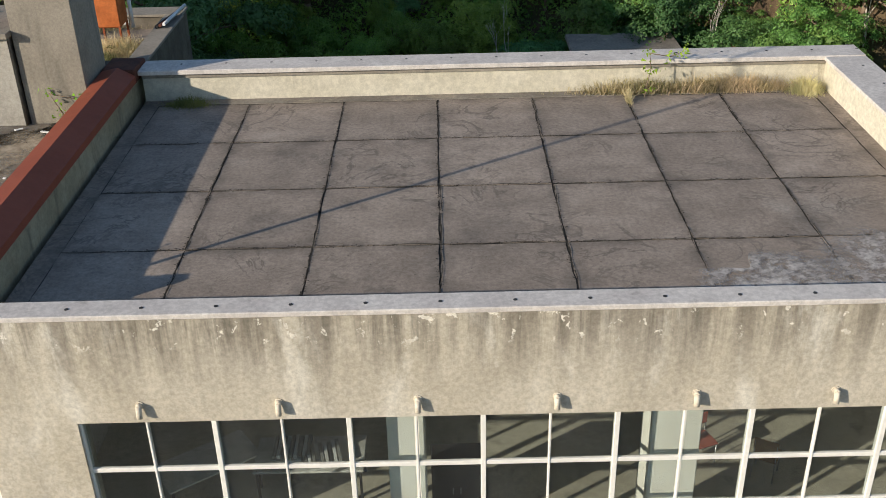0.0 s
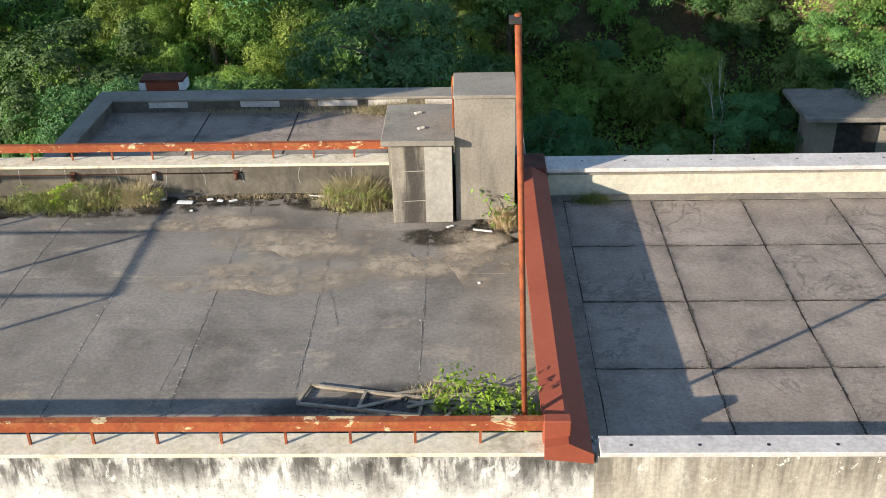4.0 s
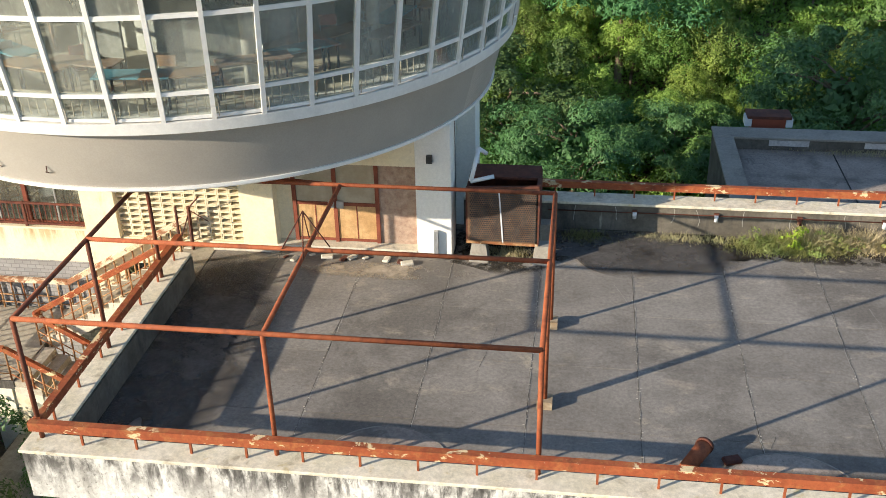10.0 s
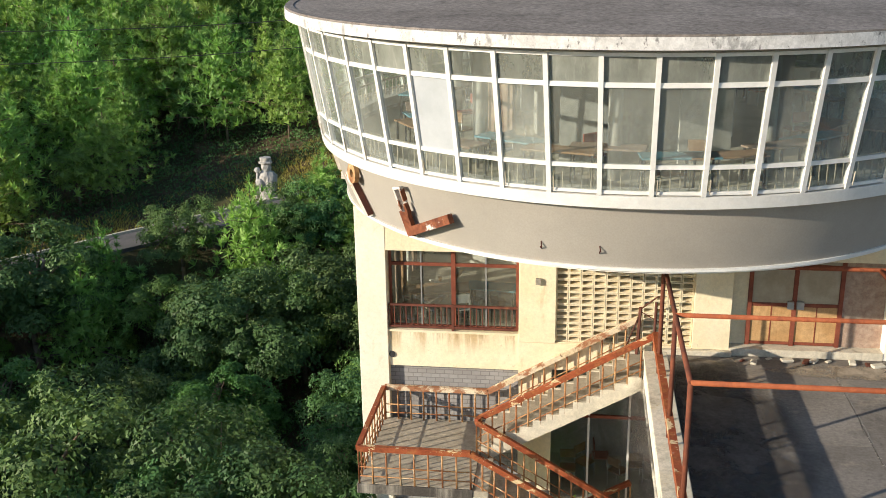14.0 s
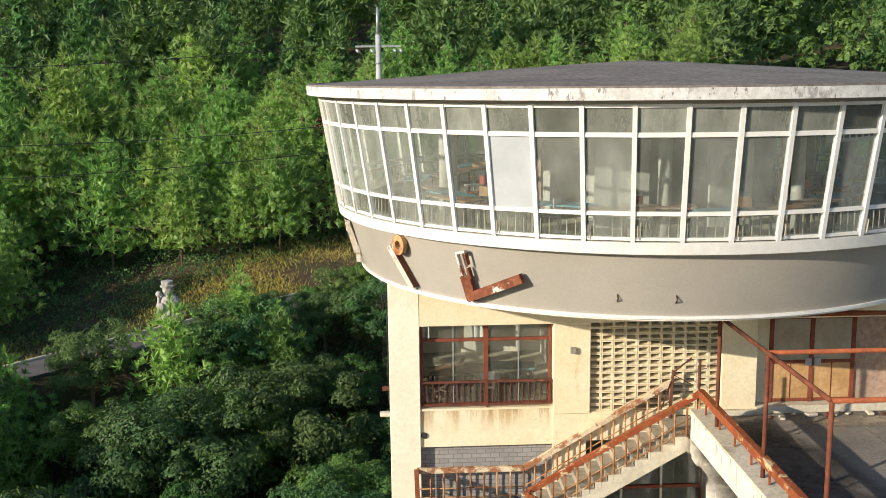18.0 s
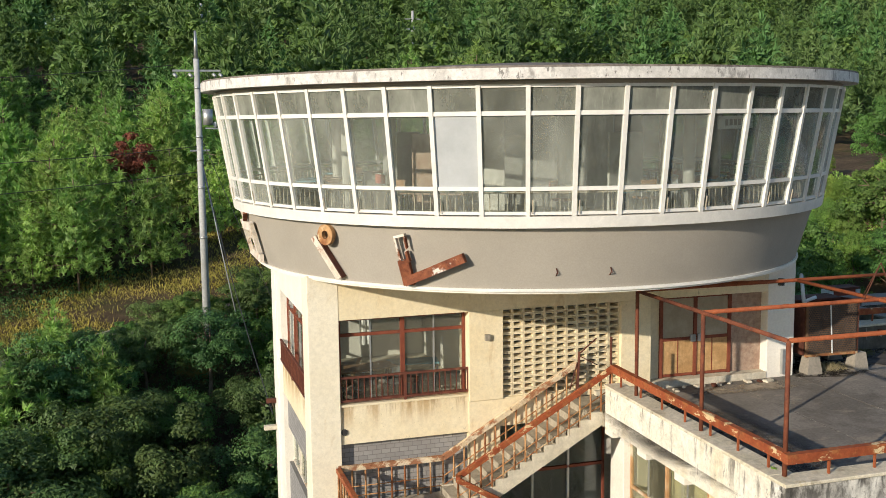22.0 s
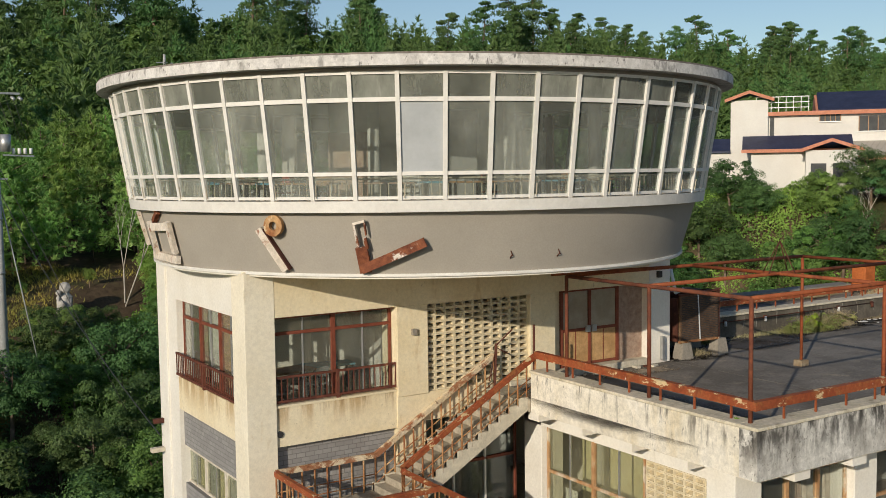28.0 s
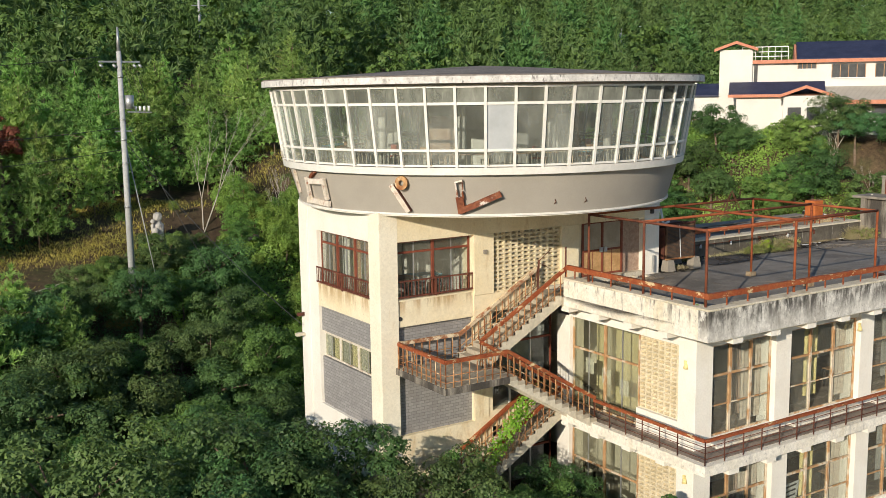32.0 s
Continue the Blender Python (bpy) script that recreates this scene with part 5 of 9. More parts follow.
part("step_strip", box(-31.0, YF - 0.12, 0.0, -29.4, YF + 0.01, 0.12, bevel=0.012), CONCRETE_PALE, tw)
# left face
part("column", box(XL, YB - 0.7, -9.0, XL + 0.7, YB, 3.3, bevel=0.01), CREAM_WHITE, tw)
part("side_panel", box(XL + 0.05, YF + 0.75, 2.28, XL + 0.4, YB - 0.7, 3.3), CREAM_WHITE, tw)
part("side_spandrel", box(XL + 0.06, YF + 0.75, -0.55, XL + 0.4, YB - 0.7, 0.28), SPANDREL, tw)
part("side_brick", box(XL + 0.16, YF + 0.75, -1.5, XL + 0.4, YB - 0.7, -0.55), BRICK_SIDE, tw)
part("side_brick", box(XL + 0.16, YF + 0.75, -4.3, XL + 0.4, YB - 0.7, -2.5), BRICK_SIDE, tw)
part("side_spandrel", box(XL + 0.05, YF + 0.75, -9.0, XL + 0.4, YB - 0.7, -4.3), CREAM_WHITE, tw)
part("side_pier", box(XL + 0.05, YB - 1.45, -4.3, XL + 0.4, YB - 0.7, 2.28), CREAM_WHITE, tw)
# right face with its recess, and the back
part("right_column", box(XR - 0.3, YF + 0.75, 0, XR, 20.05, 3.2), CREAM_WHITE, tw)
part("right_wall", box(XR - 0.75, 20.05, -9, XR - 0.6, 25.6, 3.2), CREAM_WHITE, tw)
part("right_fin", box(XR - 0.6, 24.5, -9, XR, 25.6, 3.3, bevel=0.01), CREAM_WHITE, tw)
part("back_wall", box(XL + 0.4, YB - 0.4, -9, XR - 0.6, YB, 3.4), CREAM_WHITE, tw)
part("right_lower", box(XR - 0.7, YF + 0.5, -9, XR - 0.5, 21.2, 0), CREAM_WHITE, tw)
part("storey_floor", box(XL + 0.4, YF + 0.5, -0.3, XR - 0.75, YB - 0.4, 0.0), INSIDE_FLOOR, tw)
part("storey_ceiling", box(XL + 0.4, YF + 0.5, 3.0, XR - 0.75, YB - 0.4, 3.2), INSIDE_WALL, tw)
part("storey_floor", box(XL + 0.4, YF + 0.5, -4.5, XR - 0.75, YB - 0.4, -4.2), INSIDE_FLOOR, tw)
part("inner_wall", box(-33.7, YF + 0.8, 0.0, -33.55, YB - 0.4, 3.0), INSIDE_WALL, tw)
part("hole_pipe", tube((-37.2, YF + 0.08, -0.33), (-37.2, YF + 0.03, -0.33), 0.075, n=14), DARK_METAL, tw, "small round black drain hole")
part("lamp_box", box(-33.82, YF - 0.08, 1.58, -33.7, YF, 1.72), CONCRETE, tw)
part("lamp_box", box(-25.85, YF - 0.1, 2.42, -25.72, YF, 2.6), DARK_METAL, tw)
part("tap_post", box(-25.72, YF - 0.12, 0.1, -25.62, YF - 0.02, 0.75), STEEL, tw)
part("wall_stub", box(XL - 0.36, YB - 0.3, -1.93, XL - 0.005, YB - 0.12, -1.81, bevel=0.01), CONCRETE_PALE, tw, "short concrete stub standing out of the wall")
part("wall_stub", box(XL - 0.28, YB - 0.28, -1.15, XL - 0.005, YB - 0.16, -1.03), RUST_DARK, tw, "rusty steel stub standing out of the wall")
# pipes in the right recess
for k, (y, m, r) in enumerate(((20.25, PVC, 0.07), (20.6, DARK_METAL, 0.05), (20.95, PVC, 0.05), (21.5, RUST_DARK, 0.06), (21.75, RUST_DARK, 0.05), (22.1, STEEL, 0.05))):
    part("riser_pipe", tube((XR - 0.3, y, 0), (XR - 0.25, y + 0.15, 3.3), r), m, tw)
part("stair_brace", beam((XR - 0.4, 20.3, 0.2), (XR - 0.4, 22.6, 3.2), 0.06, 0.18), PVC, tw)


def framed_window(name, label, origin, along, width, z0, z1, cols, split, material, bars=True, glass=None, depth=0.07, group=""):
    """A window in a vertical plane: frame, cols leaves, a transom at split of its height, and a low guard of bars in front."""
    t = thing(name, label, "window", group, kind="structure")
    o, a = Vector(origin), Vector(along)
    n = Vector((a.y, -a.x, 0))
    Z = Vector((0, 0, 1))

    def bar(u0, v0, u1, v1, w, d, off=0.0):
        return beam(o + a * u0 + Z * v0 + n * off, o + a * u1 + Z * v1 + n * off, w, d, up=n)

    for u in (0.03, width - 0.03):
        part("frame", bar(u, z0, u, z1, 0.06, depth), material, t)
    for z in (z0 + 0.03, z1 - 0.03):
        part("frame", bar(0.06, z, width - 0.06, z, 0.06, depth), material, t)
    zt = z0 + (z1 - z0) * split
    part("transom", bar(0.06, zt, width - 0.06, zt, 0.07, depth + 0.01), material, t)
    if cols == 3:
        zs = z0 + (z1 - z0) * 0.33
        part("sash_bar", bar(0.06, zs, width - 0.06, zs, 0.04, depth - 0.02), material, t)
    for k in range(1, cols):
        u = width * k / cols
        big = k % 2 == 0 or cols == 3
        part("mullion", bar(u, z0 + 0.06, u, z1 - 0.06, 0.10 if big else 0.03, depth + (0.02 if big else -0.02)), material if big else STEEL, t)
    for k in range(cols):
        for za, zb in ((z0 + 0.06, zt - 0.035), (zt + 0.035, z1 - 0.06)):
            u0, u1 = width * k / cols + 0.02, width * (k + 1) / cols - 0.02
            bm = bmesh.new()
            vs = [bm.verts.new(o + a * u + Z * z + n * off) for off in (-0.003, 0.003) for u, z in ((u0, za), (u1, za), (u1, zb), (u0, zb))]
            for q in ((0, 1, 2, 3), (7, 6, 5, 4), (0, 4, 5, 1), (1, 5, 6, 2), (2, 6, 7, 3), (3, 7, 4, 0)):
                bm.faces.new([vs[i] for i in q])
            pane("pane", bm, glass or GLASS_ROOM, t)
    if bars:
        g = thing("window_guard", "low rusty red bar guard across the window", "guard")
        for z in (z0 + 0.08, z0 + 0.62):
            part("rail", bar(0, z, width, z, 0.05, 0.05, 0.22), GUARD, g)
        m = int(width / 0.135)
        for k in range(m + 1):
            part("bar", bar(width * k / m, z0 + 0.08, width * k / m, z0 + 0.62, 0.02, 0.02, 0.22), GUARD, g)
        part("post", bar(width / 2, z0, width / 2, z0 + 0.66, 0.06, 0.06, 0.22), GUARD, g)
    return t


framed_window("window_2", "large red-brown framed window with a clear view of a littered room", (-37.26, YF + 0.3, 0), (1, 0, 0), 3.04, 0.31, 2.27, 4, 0.8, FRAME_RED)
framed_window("window_3", "red-brown framed side window of the tower", (XL + 0.25, 24.2, 0), (0, -1, 0), 4.08, 0.28, 2.27, 6, 0.78, FRAME_RED)
framed_window("window_4", "lower side window with boarded panes", (XL + 0.3, 24.3, 0), (0, -1, 0), 4.2, -2.5, -1.5, 6, 0.9, FRAME_PALE, bars=False, glass=GLASS_SIDE)
for k in range(6):
    solo("window_board", box(XL + 0.36, 24.28 - 0.7 * k - 0.66, -2.45, XL + 0.375, 24.28 - 0.7 * k - 0.04, -1.55), CREAM_PAPER if k % 2 else SHEET_GREY, ("cream" if k % 2 else "pale grey") + " board filling a pane of the lower side window", "board", "window boards")
for k, m in enumerate((CURTAIN_PINK, INSIDE_WALL, TABLE_BROWN, CURTAIN_PINK, INSIDE_WALL)):
    solo("side_curtain", prism([(XL + 0.62 + 0.05 * math.sin(i * 1.9), 24.0 - 0.82 * k - 0.07 * i) for i in range(8)] + [(XL + 0.60 + 0.05 * math.sin((7 - i) * 1.9), 24.0 - 0.82 * k - 0.49 + 0.07 * i) for i in range(8)], "z", 0.3, 2.3), m, "faded " + ("pinkish", "cream", "brown", "pinkish", "cream")[k] + " curtain behind the side window", "curtain", "side curtains")

# door in its recess
dr = thing("door_1", "double door with rusty red frame, plywood lower panels and white glass above", "door", kind="structure")
YD = YF + 0.28
part("side_panel", box(-29.45, YD + 0.02, 0.18, -29.05, YD + 0.06, 2.28), CREAM, dr)
part("side_panel", box(-27.05, YD + 0.02, 0.18, -26.12, YD + 0.06, 2.28), CURTAIN_PINK, dr, "faded pinkish side panel")
for x in (-29.03, -28.06, -27.07):
    part("jamb", box(x - 0.045, YD - 0.03, 0.18, x + 0.045, YD + 0.06, 2.28), FRAME_RED, dr)
part("head", box(-29.03, YD - 0.03, 2.2, -27.05, YD + 0.06, 2.28), FRAME_RED, dr)
for x0, x1 in ((-28.98, -28.11), (-28.01, -27.12)):
    leaf = part("leaf", box(x0, YD, 0.2, x1, YD + 0.04, 1.12), WOOD, dr, "plywood lower panel")
    part("rail", box(x0, YD - 0.015, 1.12, x1, YD + 0.045, 1.2), FRAME_RED, leaf)
    part("rail", box(x0, YD - 0.012, 0.2, x1, YD - 0.001, 0.27), FRAME_RED, leaf)
    part("seam", box((x0 + x1) / 2 - 0.012, YD - 0.008, 0.27, (x0 + x1) / 2 + 0.012, YD - 0.001, 1.12), FRAME_RED, leaf)
    part("panel", box(x0, YD + 0.01, 1.2, x1, YD + 0.03, 2.2), PANEL_BROWN, dr, "dull browned glass")
part("lock_box", box(-28.22, YD - 0.09, 1.08, -28.08, YD - 0.015, 1.26, bevel=0.008), STEEL, dr, "steel padlock box")
part("lock_box", box(-28.02, YD - 0.09, 1.08, -27.86, YD - 0.015, 1.26, bevel=0.008), STEEL, dr, "steel padlock box")
rnd = random.Random(3)
for k in range(10):
    s = rnd.uniform(0.05, 0.16)
    solo("rubble", box(-s, -s * 0.6, 0, s, s * 0.6, s * 0.5, bevel=0.02), RUST_DARK if k % 4 == 0 else CONCRETE_PALE, "broken masonry chip at the foot of the door step", "rubble", "rubble chips", at=pose(-29.2 + 0.33 * k + rnd.uniform(-0.1, 0.1), 19.05 + rnd.uniform(-0.1, 0.15), 0.005, 0, 0, rnd.uniform(0, 90)))


# pierced concrete blocks
def pierced(name, w, h, d):
    """One block: a flat frame round an opening with a sloping sill."""
    bm = bmesh.new()
    t = 0.027
    prism([(0.03, t), (d, t), (d, t + 0.03)], "x", t, w - t, bm)
    box(0, 0, 0, w, d, t, bm)
    box(0, 0, h - t, w, d, h, bm)
    box(0, 0, t, t, d, h - t, bm)
    box(w - t, 0, t, w, d, h - t, bm)
    return mesh_of(name, bm, BLOCK)


def grille(label, cols, rows, w, h, m):
    t = thing("breeze_block_screen", label, "screen", "breeze block screens", kind="structure")
    me = pierced("breeze_block", w - 0.008, h - 0.006, 0.16)
    for i in range(cols):
        for j in range(rows):
            part("breeze_block", me, None, t, at=m @ pose(i * w, 0, j * h))
    return t


grille("cream pierced concrete block screen beside the tower door", 11, 14, 0.28, 0.153, pose(-33.35, YF + 0.12, 0.14))
# dark grey here puts the shade of the openings into the colour
solo("screen_shade", box(-33.35, YF + 1.6, 0.0, -30.3, YF + 1.65, 2.6), CURTAIN, "grey wall that darkens the openings of the block screen like shade", "wall", kind="structure")

# room clutter seen through the tower windows
for k in range(7):
    rq = random.Random(520 + k)
    solo("timber_plank", box(-0.6, -0.05, 0, 0.6, 0.05, 0.04, bevel=0.005), (WOOD, WOOD_GREY, PAPER_WHITE)[k % 3], ("orange-brown", "grey", "whitened")[k % 3] + " board thrown in a heap on the tower room floor", "plank", "room boards", at=pose(-36.9 + 0.12 * k, 22.0 + rq.uniform(-0.6, 0.8), 0.02 + 0.05 * k, rq.uniform(-4, 4), rq.uniform(-9, 9), rq.uniform(0, 180)))
for k in range(14):
    rq = random.Random(200 + k)
    s = rq.uniform(0.12, 0.3)
    solo("litter", box(-s, -s * 0.6, 0, s, s * 0.6, 0.05 + 0.1 * (k % 3), bevel=0.01), (PAPER_WHITE, WOOD_GREY, TABLE_BROWN, CURTAIN)[k % 4], ("white paper", "grey timber", "brown timber", "grey cloth")[k % 4] + " litter on the tower room floor", "litter", "room litter", at=pose(-37.0 + 0.21 * k, 20.3 + rq.uniform(0, 2.6), 0.0, 0, 0, rq.uniform(0, 180)))
bench(-36.3, 21.2, 0.0, 1.5, 0.7, 0.72, TABLE_BROWN, "brown table in the littered tower room", 10)
bench(-35.0, 21.5, 0.0, 1.3, 0.6, 0.7, TABLE_BLUE, "blue-topped table in the tower room", -8)
chair(-36.9, 20.8, 0.0, 40, TABLE_BROWN, "toppled brown chair near the window")
chair(-35.7, 20.6, 0.0, 200, SHEET_GREY, "pale steel chair near the window")
for k in (0, 2):
    solo("curtain", prism([(-37.2 + 0.05 * i, 0.05 * math.sin(i * 1.9)) for i in range(9)] + [(-36.8 - 0.05 * i, -0.015 + 0.05 * math.sin((8 - i) * 1.9)) for i in range(9)], "z", 0.5, 2.6), PAPER_WHITE, "white curtain hanging in folds", "curtain", "tower curtains", at=pose(0.75 * k, 24.6, 0))

# ---- the drum ----
N = 53
STEPA = 2 * math.pi / N
A0 = math.radians(236.05)
RB, RT, ZB, ZT = 7.50, 7.90, 4.90, 7.38
Z1, Z2 = 5.40, 6.84
dm = thing("observation_drum", "round grey drum storey with leaning white window bands and a flat roof", "drum", kind="structure", at=Matrix.Translation(C))


def rz(z):
    return RB + (RT - RB) * (z - ZB) / (ZT - ZB)


part("band", ring(6.6, 6.95, 3.34, 4.63, 106, r0t=7.0, r1t=7.32), DRUM_GREY, dm, "smooth grey painted band")
part("soffit", ring(0.3, 6.93, 3.24, 3.36, 106), CREAM_WHITE, dm)
part("drip_edge", ring(6.90, 7.0, 3.29, 3.35, 106), WHITE, dm, "thin white drip edge")
part("ledge", ring(6.9, 7.52, 4.63, 4.86, 106, r1t=7.56), WHITE, dm, "broad white ledge under the windows")
part("head_band", ring(7.4, 7.86, 7.38, 7.455, 104, r1t=7.88), DRUM_GREY, dm)
part("floor", ring(0.2, 6.95, 4.3, 4.52, 52), INSIDE_FLOOR, dm)
part("ceiling_slab", ring(0.2, 7.39, 7.40, 7.48, 52), INSIDE_WALL, dm)
part("roof_edge", ring(7.3, 8.22, 7.46, 7.67, 106), FASCIA, dm, "weathered white roof edge")
part("roof_kerb", ring(8.02, 8.2, 7.674, 7.71, 104), DRUM_ROOF, dm)
roof = bmesh.new()
rings = []
for i in range(11):
    r = 8.02 * (1 - i / 10) + 0.02
    z = 7.69 + 0.50 * (1 - (r / 8.04) ** 1.12)
    rings.append([roof.verts.new((r * math.cos(2 * math.pi * k / 78), r * math.sin(2 * math.pi * k / 78), z)) for k in range(78)])
for a, b in zip(rings, rings[1:]):
    for k in range(78):
        roof.faces.new((a[k], a[(k + 1) % 78], b[(k + 1) % 78], b[k])).smooth = True
part("roofing", roof, DRUM_ROOF, dm, "brown-grey roofing felt rising to the middle")
part("core_wall", ring(2.2, 2.4, 4.5, 7.42, 24), INSIDE_WALL, dm)


def drum_bar(a, z0, z1, w, d, out=0.0):
    c, s = math.cos(a), math.sin(a)
    p = Vector(((rz(z0) + out) * c, (rz(z0) + out) * s, z0))
    q = Vector(((rz(z1) + out) * c, (rz(z1) + out) * s, z1))
    return beam(p, q, w, d, up=(c, s, 0))


def drum_cross(a, b, z, h, d, out=0.0):
    p = Vector(((rz(z) + out) * math.cos(a), (rz(z) + out) * math.sin(a), z))
    q = Vector(((rz(z) + out) * math.cos(b), (rz(z) + out) * math.sin(b), z))
    return beam(p, q, d, h)


def drum_pane(a, b, z0, z1):
    bm = bmesh.new()
    vs = []
    for off in (-0.004, 0.004):
        for ang, z in ((a, z0), (b, z0), (b, z1), (a, z1)):
            r = rz(z) + off
            vs.append(bm.verts.new((r * math.cos(ang), r * math.sin(ang), z)))
    for q in ((0, 1, 2, 3), (7, 6, 5, 4), (0, 4, 5, 1), (1, 5, 6, 2), (2, 6, 7, 3), (3, 7, 4, 0)):
        bm.faces.new([vs[i] for i in q])
    return bm


CW = math.radians(3.0)
base_meshes = {
    "mullion": mesh_of("mullion", drum_bar(0, ZB - 0.03, ZT, 0.085, 0.10, 0.01), WHITE),
    "sill": mesh_of("sill", drum_cross(0, STEPA, ZB + 0.02, 0.06, 0.07), WHITE),
    "head": mesh_of("head", drum_cross(0, STEPA, ZT - 0.03, 0.06, 0.07), WHITE),
    "transom": mesh_of("transom", drum_cross(0, STEPA, Z1, 0.075, 0.075), WHITE),
    "upper_transom": mesh_of("upper_transom", drum_cross(0, STEPA, Z2, 0.085, 0.08), WHITE),
    "stay": mesh_of("stay", drum_bar(0.012, ZB + 0.02, ZB + 0.28, 0.015, 0.02, 0.07), RAIL_INNER),
}
g = 0.004
pane_low = mesh_of("pane", drum_pane(g, STEPA - g, ZB + 0.05, Z1 - 0.035), GLASS)
pane_mid = mesh_of("pane", drum_pane(g, STEPA - g, Z1 + 0.035, Z2 - 0.04), GLASS)
pane_top = mesh_of("pane", drum_pane(g, STEPA - g, Z2 + 0.04, ZT - 0.05), GLASS_FROST)
pane_mid_board = mesh_of("pane", drum_pane(g, STEPA - g, Z1 + 0.035, Z2 - 0.04), SHEET_GREY)
for k in range(N):
    turn = Matrix.Rotation(A0 + k * STEPA, 4, "Z")
    w = new("window", base_meshes["mullion"])
    w.parent, w.matrix_basis = dm, turn
    for key in ("sill", "head", "transom", "upper_transom"):
        part(key, base_meshes[key], None, w)
    if k % 3 != 1:
        part("stay", base_meshes["stay"], None, w)
    for me in (pane_low, pane_mid_board if k == 0 else pane_mid, pane_top):
        p = part("pane", me, None, w, "grey-white panel with a broken lower edge" if k == 0 and me is pane_mid_board else "")
        p.visible_shadow = False
# inner guard rail behind the glass
gr = thing("inner_guard_rail", "low pale steel guard rail inside the drum windows", "railing", at=Matrix.Translation(C))
part("rail", ring(7.12, 7.16, 5.28, 5.32, 104), RAIL_INNER, gr)
part("rail", ring(7.12, 7.16, 4.66, 4.69, 104), RAIL_INNER, gr)
me = mesh_of("bar", box(7.13, -0.009, 4.52, 7.15, 0.009, 5.28), RAIL_INNER)
for k in range(260):
    part("bar", me, None, gr, at=Matrix.Rotation(2 * math.pi * k / 260, 4, "Z"))
# furniture in the drum
rnd = random.Random(12)
for k in range(30):
    a = 2 * math.pi * k / 30 + rnd.uniform(-0.06, 0.06)
    r = rnd.uniform(4.6, 6.1)
    mt, lb = ((TABLE_BROWN, "long brown table in the dusty drum room"), (CURTAIN_PINK, "faded pale bench in the drum room"), (TABLE_BLUE, "blue-topped table in the drum room"))[k % 3]
    bench(C.x + r * math.cos(a), C.y + r * math.sin(a), 4.52, 1.5, 0.55, 0.7, mt, lb, math.degrees(a) + 90)
    if k % 2:
        chair(C.x + (r - 0.8) * math.cos(a + 0.1), C.y + (r - 0.8) * math.sin(a + 0.1), 4.52, rnd.uniform(0, 360), (SEAT_RED, SHEET_GREY, TABLE_BROWN)[k % 3], "old stacking chair in the drum room")
for k in range(10):
    a = 2 * math.pi * k / 10 + 0.2
    solo("column", tube((C.x + 5.0 * math.cos(a), C.y + 5.0 * math.sin(a), 4.52), (C.x + 5.0 * math.cos(a), C.y + 5.0 * math.sin(a), 7.42), 0.14, n=14), INSIDE_WALL, "round painted column in the drum room", "column", "drum columns")
for k in range(9):
    a = 2 * math.pi * (k + 0.3) / 9
    solo("wall_screen", box(-0.6, -0.03, 4.52, 0.6, 0.03, 6.9 - 0.5 * (k % 2)), (CURTAIN, INSIDE_WALL, CURTAIN_PINK)[k % 3], "faded standing screen in the drum room", "screen", "drum screens", at=Matrix.Translation((C.x + 3.6 * math.cos(a), C.y + 3.6 * math.sin(a), 0)) @ Matrix.Rotation(a + math.pi / 2, 4, "Z"))
bn = solo("banner", box(-1.0, -0.01, 0, 1.0, 0.01, 0.3), PAPER_WHITE, "white banner with unreadable grey writing hung in the drum", "banner", at=Matrix.Translation((C.x + 3.5, C.y - 4.6, 6.45)) @ Matrix.Rotation(0.6, 4, "Z"))
for k in range(6):
    part("writing_bar", box(-0.6 + 0.24 * k, -0.016, 0.08, -0.44 + 0.24 * k, -0.011, 0.22), DARK_METAL, bn)

# remains of sign letters on the grey band
def on_band(a_deg, z, out=0.06):
    a = math.radians(a_deg)
    r = 6.95 + (7.32 - 6.95) * (z - 3.34) / 1.26 + out
    return Vector((C.x + r * math.cos(a), C.y + r * math.sin(a), z))


def channel(t, p, q, w, d, material, label=""):
    out = (Vector(p) + Vector(q)) / 2 - C
    out.z = 0
    out.normalize()
    part("stroke", beam(p, q, w, d, up=out), material, t, label)


s1 = thing("sign_letter", "rusted broken V of a steel sign letter on the grey band", "sign letter", "sign letter remains")
channel(s1, on_band(230.0, 3.40, 0.13), on_band(229.5, 3.92, 0.13), 0.24, 0.10, RUST_LETTER)
channel(s1, on_band(229.1, 3.90, 0.13), on_band(228.6, 4.40, 0.13), 0.05, 0.10, RUST_LETTER)
channel(s1, on_band(230.5, 3.90, 0.13), on_band(230.2, 4.12, 0.13), 0.06, 0.10, RUST_LETTER)
channel(s1, on_band(230.45, 4.18, 0.13), on_band(230.3, 4.44, 0.13), 0.025, 0.10, RUST_LETTER)
channel(s1, on_band(228.5, 4.40, 0.13), on_band(230.4, 4.46, 0.13), 0.05, 0.10, LETTER_WHITE)
channel(s1, on_band(229.4, 3.46, 0.15), on_band(233.6, 3.68, 0.15), 0.19, 0.12, RUST_LETTER)
channel(s1, on_band(233.6, 3.68, 0.15), on_band(236.3, 3.83, 0.15), 0.19, 0.12, RUST_LETTER)
channel(s1, on_band(236.3, 3.83, 0.15), on_band(239.8, 4.02, 0.15), 0.19, 0.12, RUST_LETTER)
s2 = thing("sign_letter", "faded white stroke of a steel sign letter with rust spots", "sign letter", "sign letter remains")
channel(s2, on_band(211.8, 4.30, 0.11), on_band(215.7, 3.42, 0.11), 0.16, 0.10, LETTER_WHITE)
